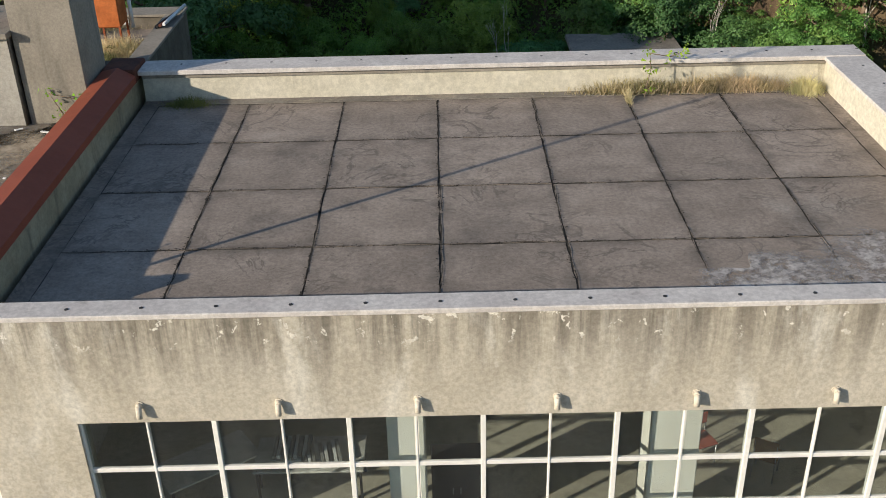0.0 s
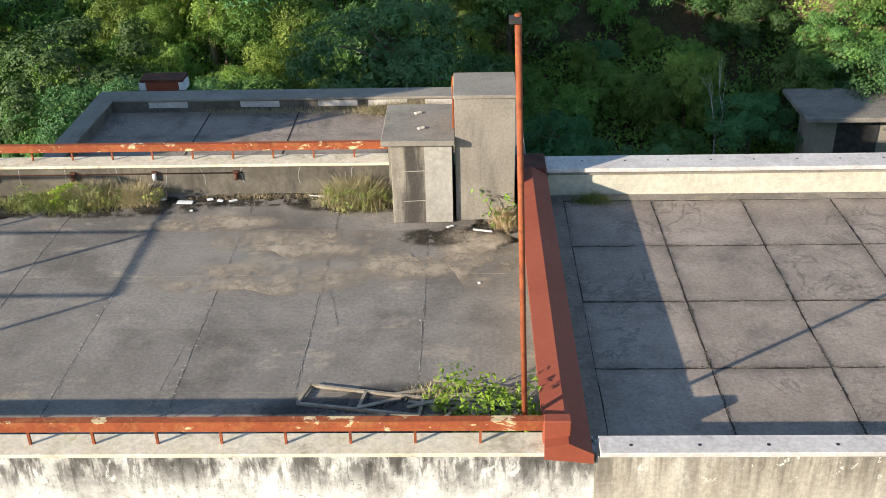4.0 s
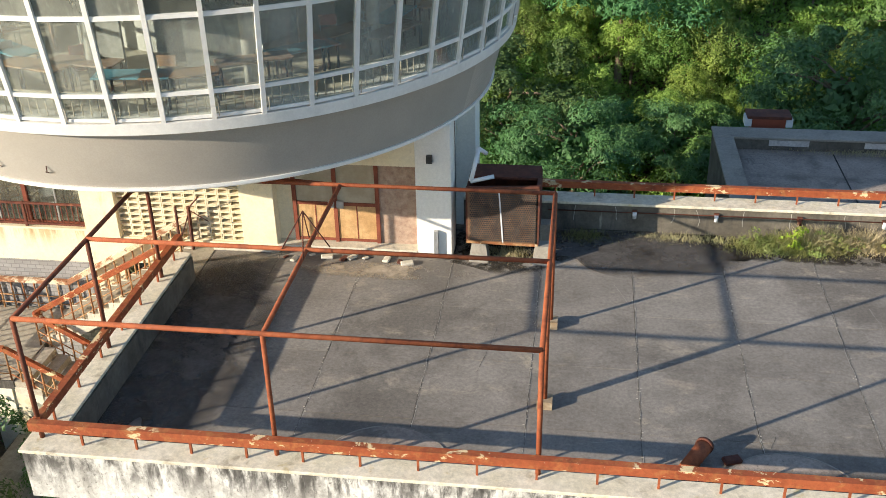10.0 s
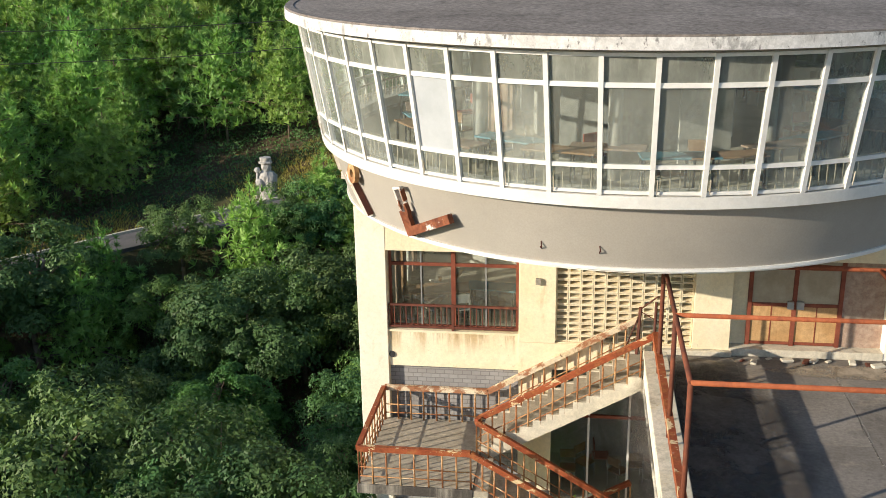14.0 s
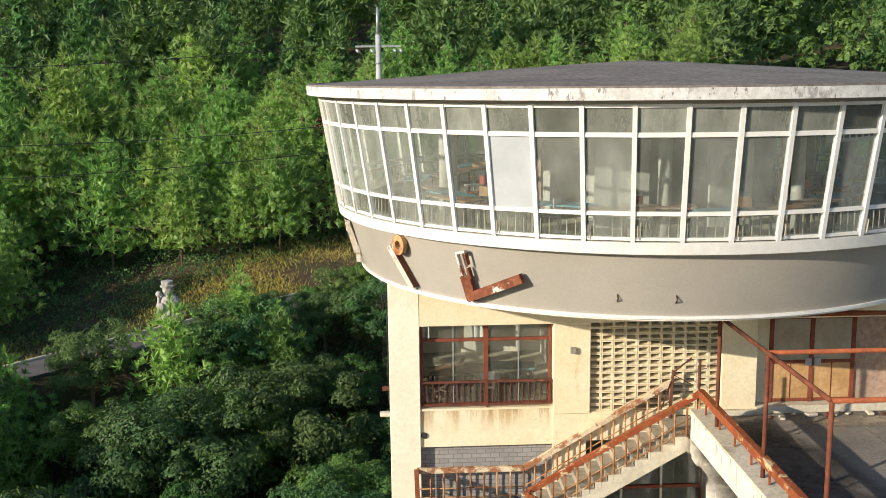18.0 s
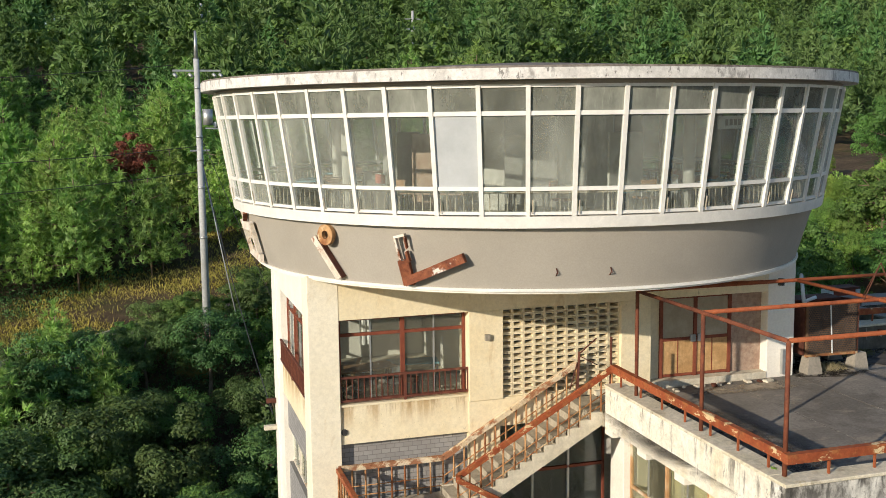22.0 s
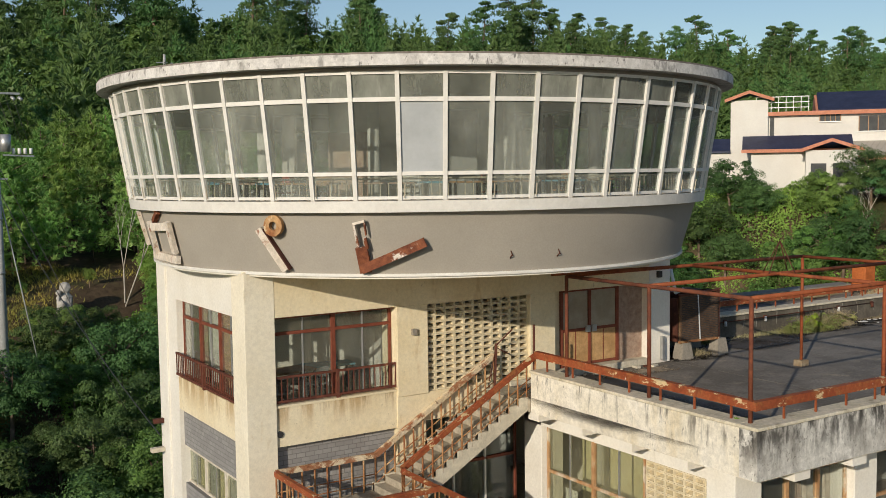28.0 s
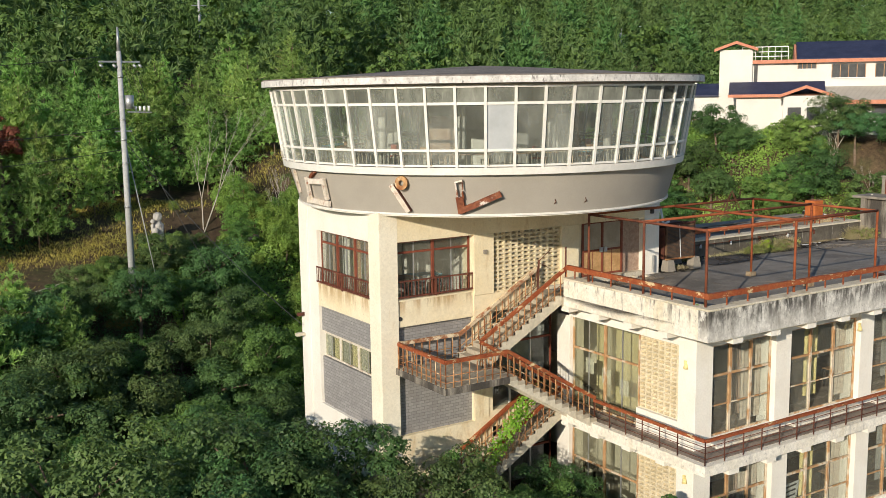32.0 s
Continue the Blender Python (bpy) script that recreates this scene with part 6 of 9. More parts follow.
channel(s2, on_band(212.7, 4.30, 0.09), on_band(216.5, 3.44, 0.09), 0.03, 0.13, RUST_DARK)
s3 = thing("sign_ring", "small rusty round letter dot on the grey band", "sign letter", "sign letter remains")
p = on_band(214.8, 4.36, 0.05)
o = (p - C)
o.z = 0
o.normalize()
bm = ring(0.09, 0.22, 0, 0.10, 24)
bm.transform(Matrix.Translation(p) @ o.to_track_quat("Z", "Y").to_matrix().to_4x4())
part("ring", bm, RUST_PALE, s3)
s4 = thing("sign_letter", "faded white open square of a sign letter with rust spots", "sign letter", "sign letter remains")
for (a0, z0), (a1, z1) in (((180.5, 4.24), (188.0, 4.27)), ((188.4, 4.38), (187.8, 3.66)), ((176.0, 3.55), (188.3, 3.5)), ((179.5, 4.34), (178.0, 3.6))):
    channel(s4, on_band(a0, z0, 0.11), on_band(a1, z1, 0.11), 0.18, 0.10, LETTER_WHITE)
channel(s4, on_band(184.8, 4.6), on_band(181.2, 4.36), 0.12, 0.10, RUST_LETTER)
s6 = thing("sign_letter", "rust-streaked white stroke of a sign letter at the drum's edge", "sign letter", "sign letter remains")
channel(s6, on_band(170.0, 4.56), on_band(168.2, 3.74), 0.13, 0.10, LETTER_WHITE)
for a in (254.3, 263.2):
    s5 = thing("sign_bracket", "small rusty bracket still fixed to the grey band", "bracket", "sign brackets")
    part("arm", beam(on_band(a, 3.62, 0.0), on_band(a, 3.68, 0.07), 0.018, 0.018), RUST_DARK, s5)
    part("arm", beam(on_band(a, 3.78, 0.0), on_band(a + 0.2, 3.67, 0.07), 0.018, 0.018), RUST_DARK, s5)
# ---- storeys under the terrace, balcony and stairs ----
L1, L2 = -4.2, -8.35
fw = thing("terrace_storeys", "white-columned storeys with timber-framed windows under the terrace", "building", kind="structure")
part("slab", box(-31.4, 11.1, -0.34, -6.42, 19.34, -0.31), PARAPET_CREAM, fw)
part("balcony_slab", box(-31.45, 11.05, L1 - 0.32, -6.42, 19.34, L1), PARAPET_CREAM, fw, "thick pale balcony slab")
part("balcony_floor", box(-31.2, 11.3, L1, -6.5, 19.3, L1 + 0.015), DECK, fw)
part("beam", box(-30.65, 12.3, -0.9, -6.42, 12.9, -0.34), CREAM_WHITE, fw)
part("beam", box(-30.6, 12.9, -0.9, -30.1, 19.2, -0.34), CREAM_WHITE, fw)
part("beam", box(-30.65, 12.3, L1 - 0.85, -6.42, 12.9, L1 - 0.33), CREAM_WHITE, fw)
part("beam", box(-30.6, 12.9, L1 - 0.85, -30.1, 19.2, L1 - 0.33), CREAM_WHITE, fw)
COLX = [-30.72, -26.95, -22.42, -17.9, -13.4]
for lv in (L1, L2):
    top = lv + 3.85 if lv == L1 else lv + 3.83
    for x in COLX:
        part("column", box(x, 12.2, lv + 0.015, x + 0.78, 12.95, top, bevel=0.012), CREAM_WHITE, fw)
    part("column", box(-30.6, 18.5, lv + 0.015, -29.9, 19.2, top, bevel=0.012), CREAM_WHITE, fw)
    for x0, x1 in zip(COLX, COLX[1:]):
        part("sill_wall", box(x0 + 0.78, 12.32, lv + 0.015, x1, 12.56, lv + 0.28), CREAM_WHITE, fw)
    part("inner_back", box(-29.6, 17.4, lv, -6.5, 17.55, top), INSIDE_WALL, fw)
    part("inner_side", box(-7.0, 12.9, lv, -6.85, 17.4, top), INSIDE_WALL, fw)
for lv in (L1, L2):
    for x0, x1 in zip(COLX, COLX[1:]):
        part("window_ledge", box(x0 + 0.78, 11.95, lv + 0.015, x1, 12.32, lv + 0.12, bevel=0.01), PARAPET_CREAM, fw, "pale raised ledge before the window")
# short projecting beam ends under the terrace edge
for lv in (0, L1):
    for k in range(14):
        part("beam_end", box(-30.2 + 1.75 * k, 11.2, lv - 0.56, -29.75 + 1.75 * k, 12.3, lv - 0.33), CREAM_WHITE, fw)
    for k in range(4):
        part("beam_end", box(-31.3, 12.9 + 1.6 * k, lv - 0.56, -30.6, 13.3 + 1.6 * k, lv - 0.33), CREAM_WHITE, fw)
for i, (x0, x1) in enumerate(zip(COLX, COLX[1:])):
    for lv in (L1, L2):
        framed_window("window_5", "tall timber-framed window with flaking paint between white columns", (x0 + 0.8, 12.42, 0), (1, 0, 0), x1 - x0 - 0.82, lv + 0.28, lv + 3.3, 3, 0.66, WOOD_FRAME, bars=False, group="front windows")
        t = thing("curtain", "faded patterned curtain behind the window", "curtain", "front curtains")
        part("cloth", prism([(x0 + 2.6 + 0.06 * k, 13.1 + 0.04 * math.sin(k * 2.1)) for k in range(14)] + [(x0 + 3.38 - 0.06 * k, 13.085 + 0.04 * math.sin((13 - k) * 2.1)) for k in range(14)], "z", lv + 0.5, lv + 3.2), (CURTAIN_PINK, YELLOW_BLIND, CURTAIN)[i % 3], t)
        wide = 1.0 if i == 0 else 0.7
        solo("curtain", prism([(x1 - 0.05 - wide + wide * k / 17, 12.78 + 0.035 * math.sin(k * 2.3)) for k in range(18)] + [(x1 - 0.05 - wide * k / 17, 12.77 + 0.035 * math.sin((17 - k) * 2.3)) for k in range(18)], "z", lv + 0.4, lv + 3.25), CURTAIN_PALE, "pale patterned curtain drawn to the side of the window", "curtain", "front curtains")
        bench(x0 + 1.9, 14.2, lv + 0.015, 1.6, 0.7, 0.74, TABLE_BROWN, "brown table behind the front window")
        chair(x0 + 1.5, 13.6, lv + 0.015, 20 * i, (TABLE_BLUE, SEAT_RED, TABLE_BROWN)[i % 3], "old chair behind the front window")
# end bay flush with the front, next to the low wing
eb = framed_window("window_6", "pale flaking end window with torn white curtain and a yellow board inside", (-11.62, 11.32, 0), (1, 0, 0), 4.66, L1 + 0.3, -0.50, 5, 0.84, FRAME_PALE, bars=False)
part("head_beam", box(-12.6, 11.16, -0.50, -6.42, 11.5, -0.40), WOOD_FRAME, eb, "weathered timber beam over the window")
part("sill_wall", box(-12.6, 11.15, -8.4, -6.42, 11.5, L1 + 0.3), CREAM_WHITE, eb)
part("end_pier", box(-6.95, 11.12, L1 + 0.3, -6.42, 11.5, -0.50), CREAM_WHITE, eb)
part("end_pier", box(-12.6, 11.12, L1 + 0.3, -11.62, 11.5, -0.50), CREAM_WHITE, eb)
solo("yellow_board", box(-9.4, 11.7, L1 + 0.3, -8.8, 11.72, -0.6), YELLOW_BLIND, "yellow board standing behind the end window", "board")
solo("timber_post", box(-9.62, 11.68, L1 + 0.3, -9.44, 11.74, -0.6), WOOD, "orange-brown timber post behind the end window", "post")
solo("pale_board", box(-8.6, 11.9, L1 + 0.3, -7.9, 11.92, -0.8), CURTAIN, "grey board leaning behind the end window", "board")
for k in range(3):
    solo("torn_curtain", prism([(-7.75 + 0.30 * k + 0.03 * i, 11.55 + 0.05 * math.sin(i * 2.0 + k)) for i in range(9)] + [(-7.51 + 0.30 * k - 0.03 * i, 11.54 + 0.05 * math.sin((8 - i) * 2.0 + k)) for i in range(9)], "z", -1.15 - 0.3 * (k % 2), -0.65), PAPER_WHITE, "torn white curtain rag in the end window", "curtain", "torn curtains")
# left side: block screen, glazed doors, dark glass
for lv in (L1, L2):
    grille("cream pierced block screen on the side wall", 7, 17, 0.285, 0.155, Matrix.Translation((-30.45, 14.95, lv + 0.75)) @ Matrix.Rotation(-math.pi / 2, 4, "Z"))
    part("screen_plinth", box(-30.6, 12.95, lv + 0.015, -30.2, 14.97, lv + 0.75), CREAM_WHITE, fw)
    # grey backing colour stands in for shade inside the side screen
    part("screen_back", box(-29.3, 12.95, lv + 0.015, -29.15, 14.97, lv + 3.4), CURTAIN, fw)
    framed_window("door_2", "old timber-framed glazed double door with a side light", (-30.4, 18.48, 0), (0, -1, 0), 3.48, lv + 0.05, lv + 3.32, 4, 0.64, WOOD_FRAME, bars=False, glass=GLASS_SIDE)
    # added backing panel; its pale colour makes the door panes look lit
    solo("partition", box(-29.35, 15.2, lv + 0.015, -29.3, 18.4, lv + 3.4), CREAM_PAPER if lv == L1 else INSIDE_WALL, "added pale backing panel that gives the glazed door its lit tone", "partition")
    for k, yy in enumerate((15.6, 16.5, 17.4)):
        solo("paper_sheet", box(-30.36, yy, lv + 0.9 + 0.2 * k, -30.355, yy + 0.45, lv + 1.45 + 0.2 * k), PAPER_WHITE, "yellowed paper sheet stuck inside the door pane", "paper", "door papers")
    t = thing("dark_glazing", "dark glazed wall with thin pale bars beside the stair", "window", kind="structure")
    pane("pane", box(-33.6, 19.6, lv + 0.05, -30.6, 19.61, lv + 3.6), GLASS_CLEAR, t)
    for k in range(4):
        part("mullion", box(-33.5 + 0.95 * k, 19.55, lv + 0.02, -33.45 + 0.95 * k, 19.62, lv + 3.6), WHITE if k < 3 else FRAME_RED, t)
    part("transom", box(-33.6, 19.55, lv + 2.35, -30.6, 19.62, lv + 2.42), FRAME_RED, t)
    part("backing", box(-33.6, 22.0, lv, -29.0, 22.1, lv + 3.8), INSIDE_WALL, t)
for x, y, z in ((-30.75, 12.6, -1.4), (-22.55, 12.15, -1.2), (-30.8, 12.5, L1 - 0.95)):
    lp = thing("wall_lamp", "small yellowed wall lamp on a white column", "lamp", "wall lamps")
    part("shade", tube((x, y, z), (x, y, z - 0.16), 0.05, n=10, r2=0.09), YELLOW_BLIND, lp)
    part("plate", box(x - 0.03, y - 0.02, z - 0.02, x + 0.03, y + 0.06, z + 0.1), YELLOW_BLIND, lp)
bd = solo("notice_board", box(-0.55, -0.02, 0, 0.55, 0.0, 0.7), PAPER_WHITE, "white notice board with unreadable writing leaning in the window", "board", at=pose(-25.0, 13.05, L2 + 0.9, 8, 0, 6))
for k in range(3):
    part("writing_bar", box(-0.4, -0.026, 0.15 + 0.2 * k, 0.4, -0.021, 0.22 + 0.2 * k), DARK_METAL, bd)
for k in range(7):
    chair(-33.0 + 0.42 * k, 20.5 + 0.35 * (k % 3), L1, 47 * k, (TABLE_BROWN, WOOD, SEAT_RED)[k % 3], "old wooden chair piled with others behind the dark glazing")


def bar_rail(name, pts, label, high=0.85, gap=0.3, offs=(0.18, 0.40), flat=0.12, paint=None, top=None):
    """A railing along a chain of foot points: flat top rail, two low rails, balusters."""
    t = thing(name, label, "railing", "stair railings")
    up = Vector((0, 0, 1))
    me = mesh_of("baluster", tube((0, 0, -0.02), (0, 0, high), 0.022, n=6), paint or RUST_PALE)
    for p, q in zip(pts, pts[1:]):
        p, q = Vector(p), Vector(q)
        part("top_rail", beam(p + up * high, q + up * high, 0.10, flat), top or RUST_RAIL, t, "rust-red top rail, paint peeling" if top is None else "top rail with cream paint flaking off the rust")
        for o in offs:
            part("low_rail", tube(p + up * o, q + up * o, 0.014, n=6), paint or RUST_PALE, t)
        n = max(1, round((q - p).length / gap))
        for k in range(n + 1):
            part("baluster", me, None, t, at=Matrix.Translation(p + (q - p) * k / n))
    return t


def flight(x0, z0, x1, z1, y0, y1, n, label):
    """Straight concrete stair along x from the low end to the high end."""
    t = thing("stair_flight", label, "stairs", "outside stairs", kind="structure")
    dx, dz = (x1 - x0) / n, (z1 - z0) / n
    for k in range(n):
        part("step", box(min(x0 + k * dx, x0 + (k + 1) * dx), y0 + 0.02, z0 + k * dz - 0.02, max(x0 + k * dx, x0 + (k + 1) * dx), y1 - 0.02, z0 + (k + 1) * dz), STEP, t)
    for y in (y0, y1 - 0.1):
        pts = [(x0, z0 - 0.22)]
        for k in range(n):
            pts += [(x0 + k * dx, z0 + k * dz + 0.03 if k else z0 + 0.03), (x0 + k * dx, z0 + (k + 1) * dz + 0.03)]
        pts += [(x1, z1 + 0.03), (x1, z1 - 0.42)]
        bm = bmesh.new()
        # saw-tooth string as one quad strip per step
        for k in range(n):
            xa, xb = x0 + k * dx, x0 + (k + 1) * dx
            za = z0 + (k + 1) * dz + 0.03
            la, lb = z0 + k * dz - 0.28, z0 + (k + 1) * dz - 0.28
            lo = [bm.verts.new(v) for v in ((xa, y, la), (xb, y, lb), (xb, y, za), (xa, y, za))]
            hi = [bm.verts.new((v.co.x, y + 0.1, v.co.z)) for v in lo]
            for i in range(4):
                bm.faces.new((lo[i], lo[(i + 1) % 4], hi[(i + 1) % 4], hi[i]))
            bm.faces.new(lo[::-1])
            bm.faces.new(hi)
        bmesh.ops.recalc_face_normals(bm, faces=bm.faces)
        part("string", bm, CONCRETE_PALE, t, "pale saw-toothed concrete string")
    return t


for base in (0.0, L1):
    zl = base - 1.98
    land = thing("stair_landing", "concrete stair landing with dark stains", "landing", "stair landings", kind="structure")
    part("slab", box(-37.45, 16.25, zl - 0.22, -34.95, 19.34, zl, bevel=0.012), CONCRETE_STREAK, land)
    part("floor", box(-37.4, 16.3, zl, -34.97, 19.33, zl + 0.012), STEP, land)
    flight(-34.95, zl, -31.45, base, 17.9, 19.33, 12, "pale concrete stair flight rising to the upper level")
    if base == 0.0:
        flight(-34.95, zl, -31.2, L1, 16.25, 17.7, 12, "pale concrete stair flight falling to the balcony")
        bar_rail("stair_railing", [(-31.22, 17.92, 0.16), (-34.95, 17.92, zl), (-35.02, 17.72, zl), (-31.3, 17.68, L1)], "rusty stair railing with peeling cream balusters between the flights", gap=0.3)
        bar_rail("stair_railing", [(-31.5, 19.25, 0.0), (-34.9, 19.25, zl), (-37.38, 19.25, zl)], "rusty wall-side stair railing, its top rail flaking cream", gap=0.3, top=RAIL_WORN)
        bar_rail("stair_railing", [(-37.4, 19.2, zl), (-37.4, 16.3, zl), (-35.0, 16.3, zl), (-31.25, 16.32, L1)], "rusty landing and stair railing with peeling cream balusters", gap=0.3)
    else:
        bar_rail("stair_railing", [(-31.45, 17.92, base), (-34.95, 17.92, zl)], "rusty railing of the lower stair flight overgrown with creeper", gap=0.3)
        bar_rail("stair_railing", [(-31.5, 19.25, base), (-34.9, 19.25, zl)], "rusty wall-side railing of the lower stair flight", gap=0.3)
bar_rail("balcony_railing", [(-31.3, 16.3, L1), (-31.35, 12.3, L1), (-31.35, 11.15, L1), (-6.6, 11.15, L1)], "low dark red balcony railing of bent pipe", high=0.78, gap=0.85, offs=(0.2, 0.4, 0.58), flat=0.09, paint=RUST_DARK)
hd = thing("stair_head_post", "bent rusty post with torn wires at the stair head", "post")
part("post", beam((-31.5, 19.22, 0.0), (-31.46, 19.2, 1.15), 0.06, 0.06), RUST_DARK, hd)
part("bent_bar", tube((-31.46, 19.2, 1.1), (-31.1, 19.0, 1.5), 0.018, n=6), RUST_DARK, hd)
part("bent_bar", tube((-31.5, 19.2, 0.9), (-31.75, 19.1, 0.25), 0.016, n=6), RUST_DARK, hd)
part("bent_bar", tube((-31.46, 19.2, 1.05), (-31.0, 19.15, 0.8), 0.012, n=6), RUST_DARK, hd)
up2 = thing("stair_head_post", "thin upright rusty post where the stair rail meets the terrace rail", "post")
part("post", tube((-31.24, 17.95, 0.0), (-31.22, 17.97, 1.75), 0.03, n=8), RUST_DARK, up2)
# ---- ground, road and woods ----
def smooth(t):
    t = np.clip(t, 0, 1)
    return t * t * (3 - 2 * t)


def height(x, y):
    """The lie of the land: a yard round the building, a wooded dip, then a hill that climbs to a ridge."""
    x, y = np.asarray(x, float), np.asarray(y, float)
    hill = -4.6 + 0.2 * (y - 50) + np.clip(0.1 * (x + 45), -1.2, 1.0)
    hill = np.minimum(hill, 24 + 0.02 * (y - 195))
    hill = hill - 0.16 * np.clip(y - 215, 0, 400)
    dip = smooth((-16 - x) / 10) * np.clip(road_y(x) - 2 - y, 0, 40)
    hill = hill - 0.3 * dip
    # steep bank behind the building
    bank = np.minimum(np.where(y < 42.5, -8.8, -8.8 + 0.5 * (y - 42.5)), hill + 3.6 * smooth((92 - y) / 38))
    wb = smooth((x + 27) / 6)
    hill = hill * (1 - wb) + np.where(y < 50, bank, np.maximum(hill, bank)) * wb
    hill = np.maximum(hill, -10.5)
    yard = -8.35 - 0.5 * smooth((-38 - x) / 6) - 0.05 * np.clip(-38 - x, 0, 30)
    z = np.where(y < 28, yard, 0) + np.where(y >= 28, hill, 0)
    w = smooth((y - 24) / 9)
    z = yard * (1 - w) + hill * w
    # level ground of the house, above a steep edge
    d, e = 0.78 * x + 0.63 * y, 0.78 * y - 0.63 * x
    plat = smooth((d - 33) / 8) * smooth((44 - e) / 8) * smooth((e + 12) / 8) * (y > 24)
    z = z + plat * np.maximum(3.2 - z, 0)
    z = z + 0.35 * np.sin(x * 0.31 + 1.3) * np.cos(y * 0.27) * smooth((y - 30) / 10)
    # level cutting for the road
    d = np.abs(y - road_y(x))
    flat = smooth((4.0 - d) / 2.5) * (x < -20)
    return z * (1 - flat) + road_z(x) * flat


def road_y(x):
    x = np.asarray(x, float)
    far_x, far_y = (-120, -62, -55.5, -51, -46.9, -42.7, -38.2, -27.5, -14, 60), (12, 36.4, 42.4, 46.0, 49.4, 52.7, 56.0, 60.4, 65.5, 92)
    return sum(np.interp(x + d, far_x, far_y) for d in (-2, -1, 0, 1, 2)) / 5 - 1.7


def road_z(x):
    return -4.75 + 0.075 * (np.asarray(x, float) + 50)


def sheet(name, xs, ys, zfun, material):
    gx, gy = np.meshgrid(xs, ys)
    gz = zfun(gx, gy)
    nx, ny = len(xs), len(ys)
    me = bpy.data.meshes.new(name)
    co = np.stack([gx, gy, gz], -1).reshape(-1, 3)
    idx = np.arange(nx * ny).reshape(ny, nx)
    f = np.stack([idx[:-1, :-1], idx[:-1, 1:], idx[1:, 1:], idx[1:, :-1]], -1).reshape(-1, 4)
    me.from_pydata(co.tolist(), [], f.tolist())
    me.polygons.foreach_set("use_smooth", [True] * len(f))
    me.materials.append(material)
    return me


def spread(a, b, fine, n, far):
    s = np.linspace(-1, 1, n)
    return np.concatenate([a - far * (1 - np.arange(0, 12) / 12.0) ** 2, np.arange(a, b, fine), b + far * (np.arange(1, 13) / 12.0) ** 2])


ground = tagged(new("ground", sheet("ground", spread(-110, 110, 2.0, 0, 1400), spread(-30, 240, 2.0, 0, 1400), height, SOIL)), "leaf-littered woodland soil with dry yellow grass", "ground", kind="structure")
rx = np.arange(-75, -14, 1.0)
bm = bmesh.new()
rows = []
for x in rx:
    y, z = float(road_y(x)), float(road_z(x))
    rows.append([bm.verts.new((x, y - 1.7, z + 0.06)), bm.verts.new((x, y + 1.7, z + 0.06)), bm.verts.new((x, y + 1.7, z - 0.3)), bm.verts.new((x, y - 1.7, z - 0.3))])
for a, b in zip(rows, rows[1:]):
    for i in range(4):
        bm.faces.new((a[i], b[i], b[(i + 1) % 4], a[(i + 1) % 4]))
bmesh.ops.recalc_face_normals(bm, faces=bm.faces)
road = solo("road", bm, ROAD, "narrow worn asphalt lane through the wood", "road", kind="structure")
kb = thing("kerb", "low pale concrete road edging", "kerb", kind="structure")
for s in (1,):
    bm = bmesh.new()
    for x in rx[:-1]:
        p = Vector((x, float(road_y(x)) + s * 1.78, float(road_z(x)) + 0.09))
        q = Vector((x + 1, float(road_y(x + 1)) + s * 1.78, float(road_z(x + 1)) + 0.09))
        beam(p, q, 0.14, 0.2, bm)
    part("edging", bm, CONCRETE_PALE, kb)
yard = solo("yard_paving", box(-30, -40, -8.5, 30, 12.2, -8.32), ROAD, "worn asphalt yard in front of the building", "paving", kind="structure")


# ---- trees ----
def unit(v):
    return v / (np.linalg.norm(v, axis=-1, keepdims=True) + 1e-9)


def leaves(centres, normals, size, rng, aspect=0.55, jitter=0.7, droop=0.0):
    """One pointed leaf (a triangle) for each centre, roughly facing its normal."""
    n = len(centres)
    nrm = unit(normals + jitter * rng.normal(size=(n, 3)))
    a = unit(np.cross(nrm, rng.normal(size=(n, 3))))
    a[:, 2] -= droop
    a = unit(a)
    b = unit(np.cross(nrm, a))
    s = size * rng.uniform(0.65, 1.35, (n, 1))
    return np.stack([centres - a * s * 0.7 + b * s * aspect, centres - a * s * 0.7 - b * s * aspect, centres + a * s], 1)


def crown_points(rng, blobs, per, rx, rz_, z0, lump=0.26, low=-0.35):
    """Centres and normals of leaves that lie as domed sprays at the ends of boughs, with gaps between."""
    d = unit(rng.normal(size=(blobs * 4, 3)))
    d = d[d[:, 2] > low][:blobs]
    rad = rng.uniform(0.45, 1.0, (len(d), 1)) ** 0.6
    ang = np.arctan2(d[:, 1], d[:, 0])
    ph = rng.uniform(0, 6.28, 3)
    wob = 1 + 0.24 * np.sin(2 * ang + ph[0]) + 0.18 * np.sin(3 * ang + ph[1]) + 0.14 * np.sin(5 * d[:, 2] * 3 + ph[2])
    c = d * rad * wob[:, None] * [rx, rx, rz_] + [0, 0, z0]
    out, nor = [], []
    for p, q in zip(c, d):
        k = int(per * rng.uniform(0.6, 1.4))
        r = lump * rx * rng.uniform(0.6, 1.35)
        w = unit(q * 0.7 + [0, 0, 0.55])
        o = unit(rng.normal(size=(k, 3)))
        o = o - np.minimum((o @ w)[:, None], 0) * w * 1.5
        o = o * rng.uniform(0.35, 1.0, (k, 1)) ** 0.4
        out.append(p + o * [r, r, r * 0.6])
        nor.append(unit(o * 0.6 + w * 0.7))
    return np.concatenate(out), np.concatenate(nor), c


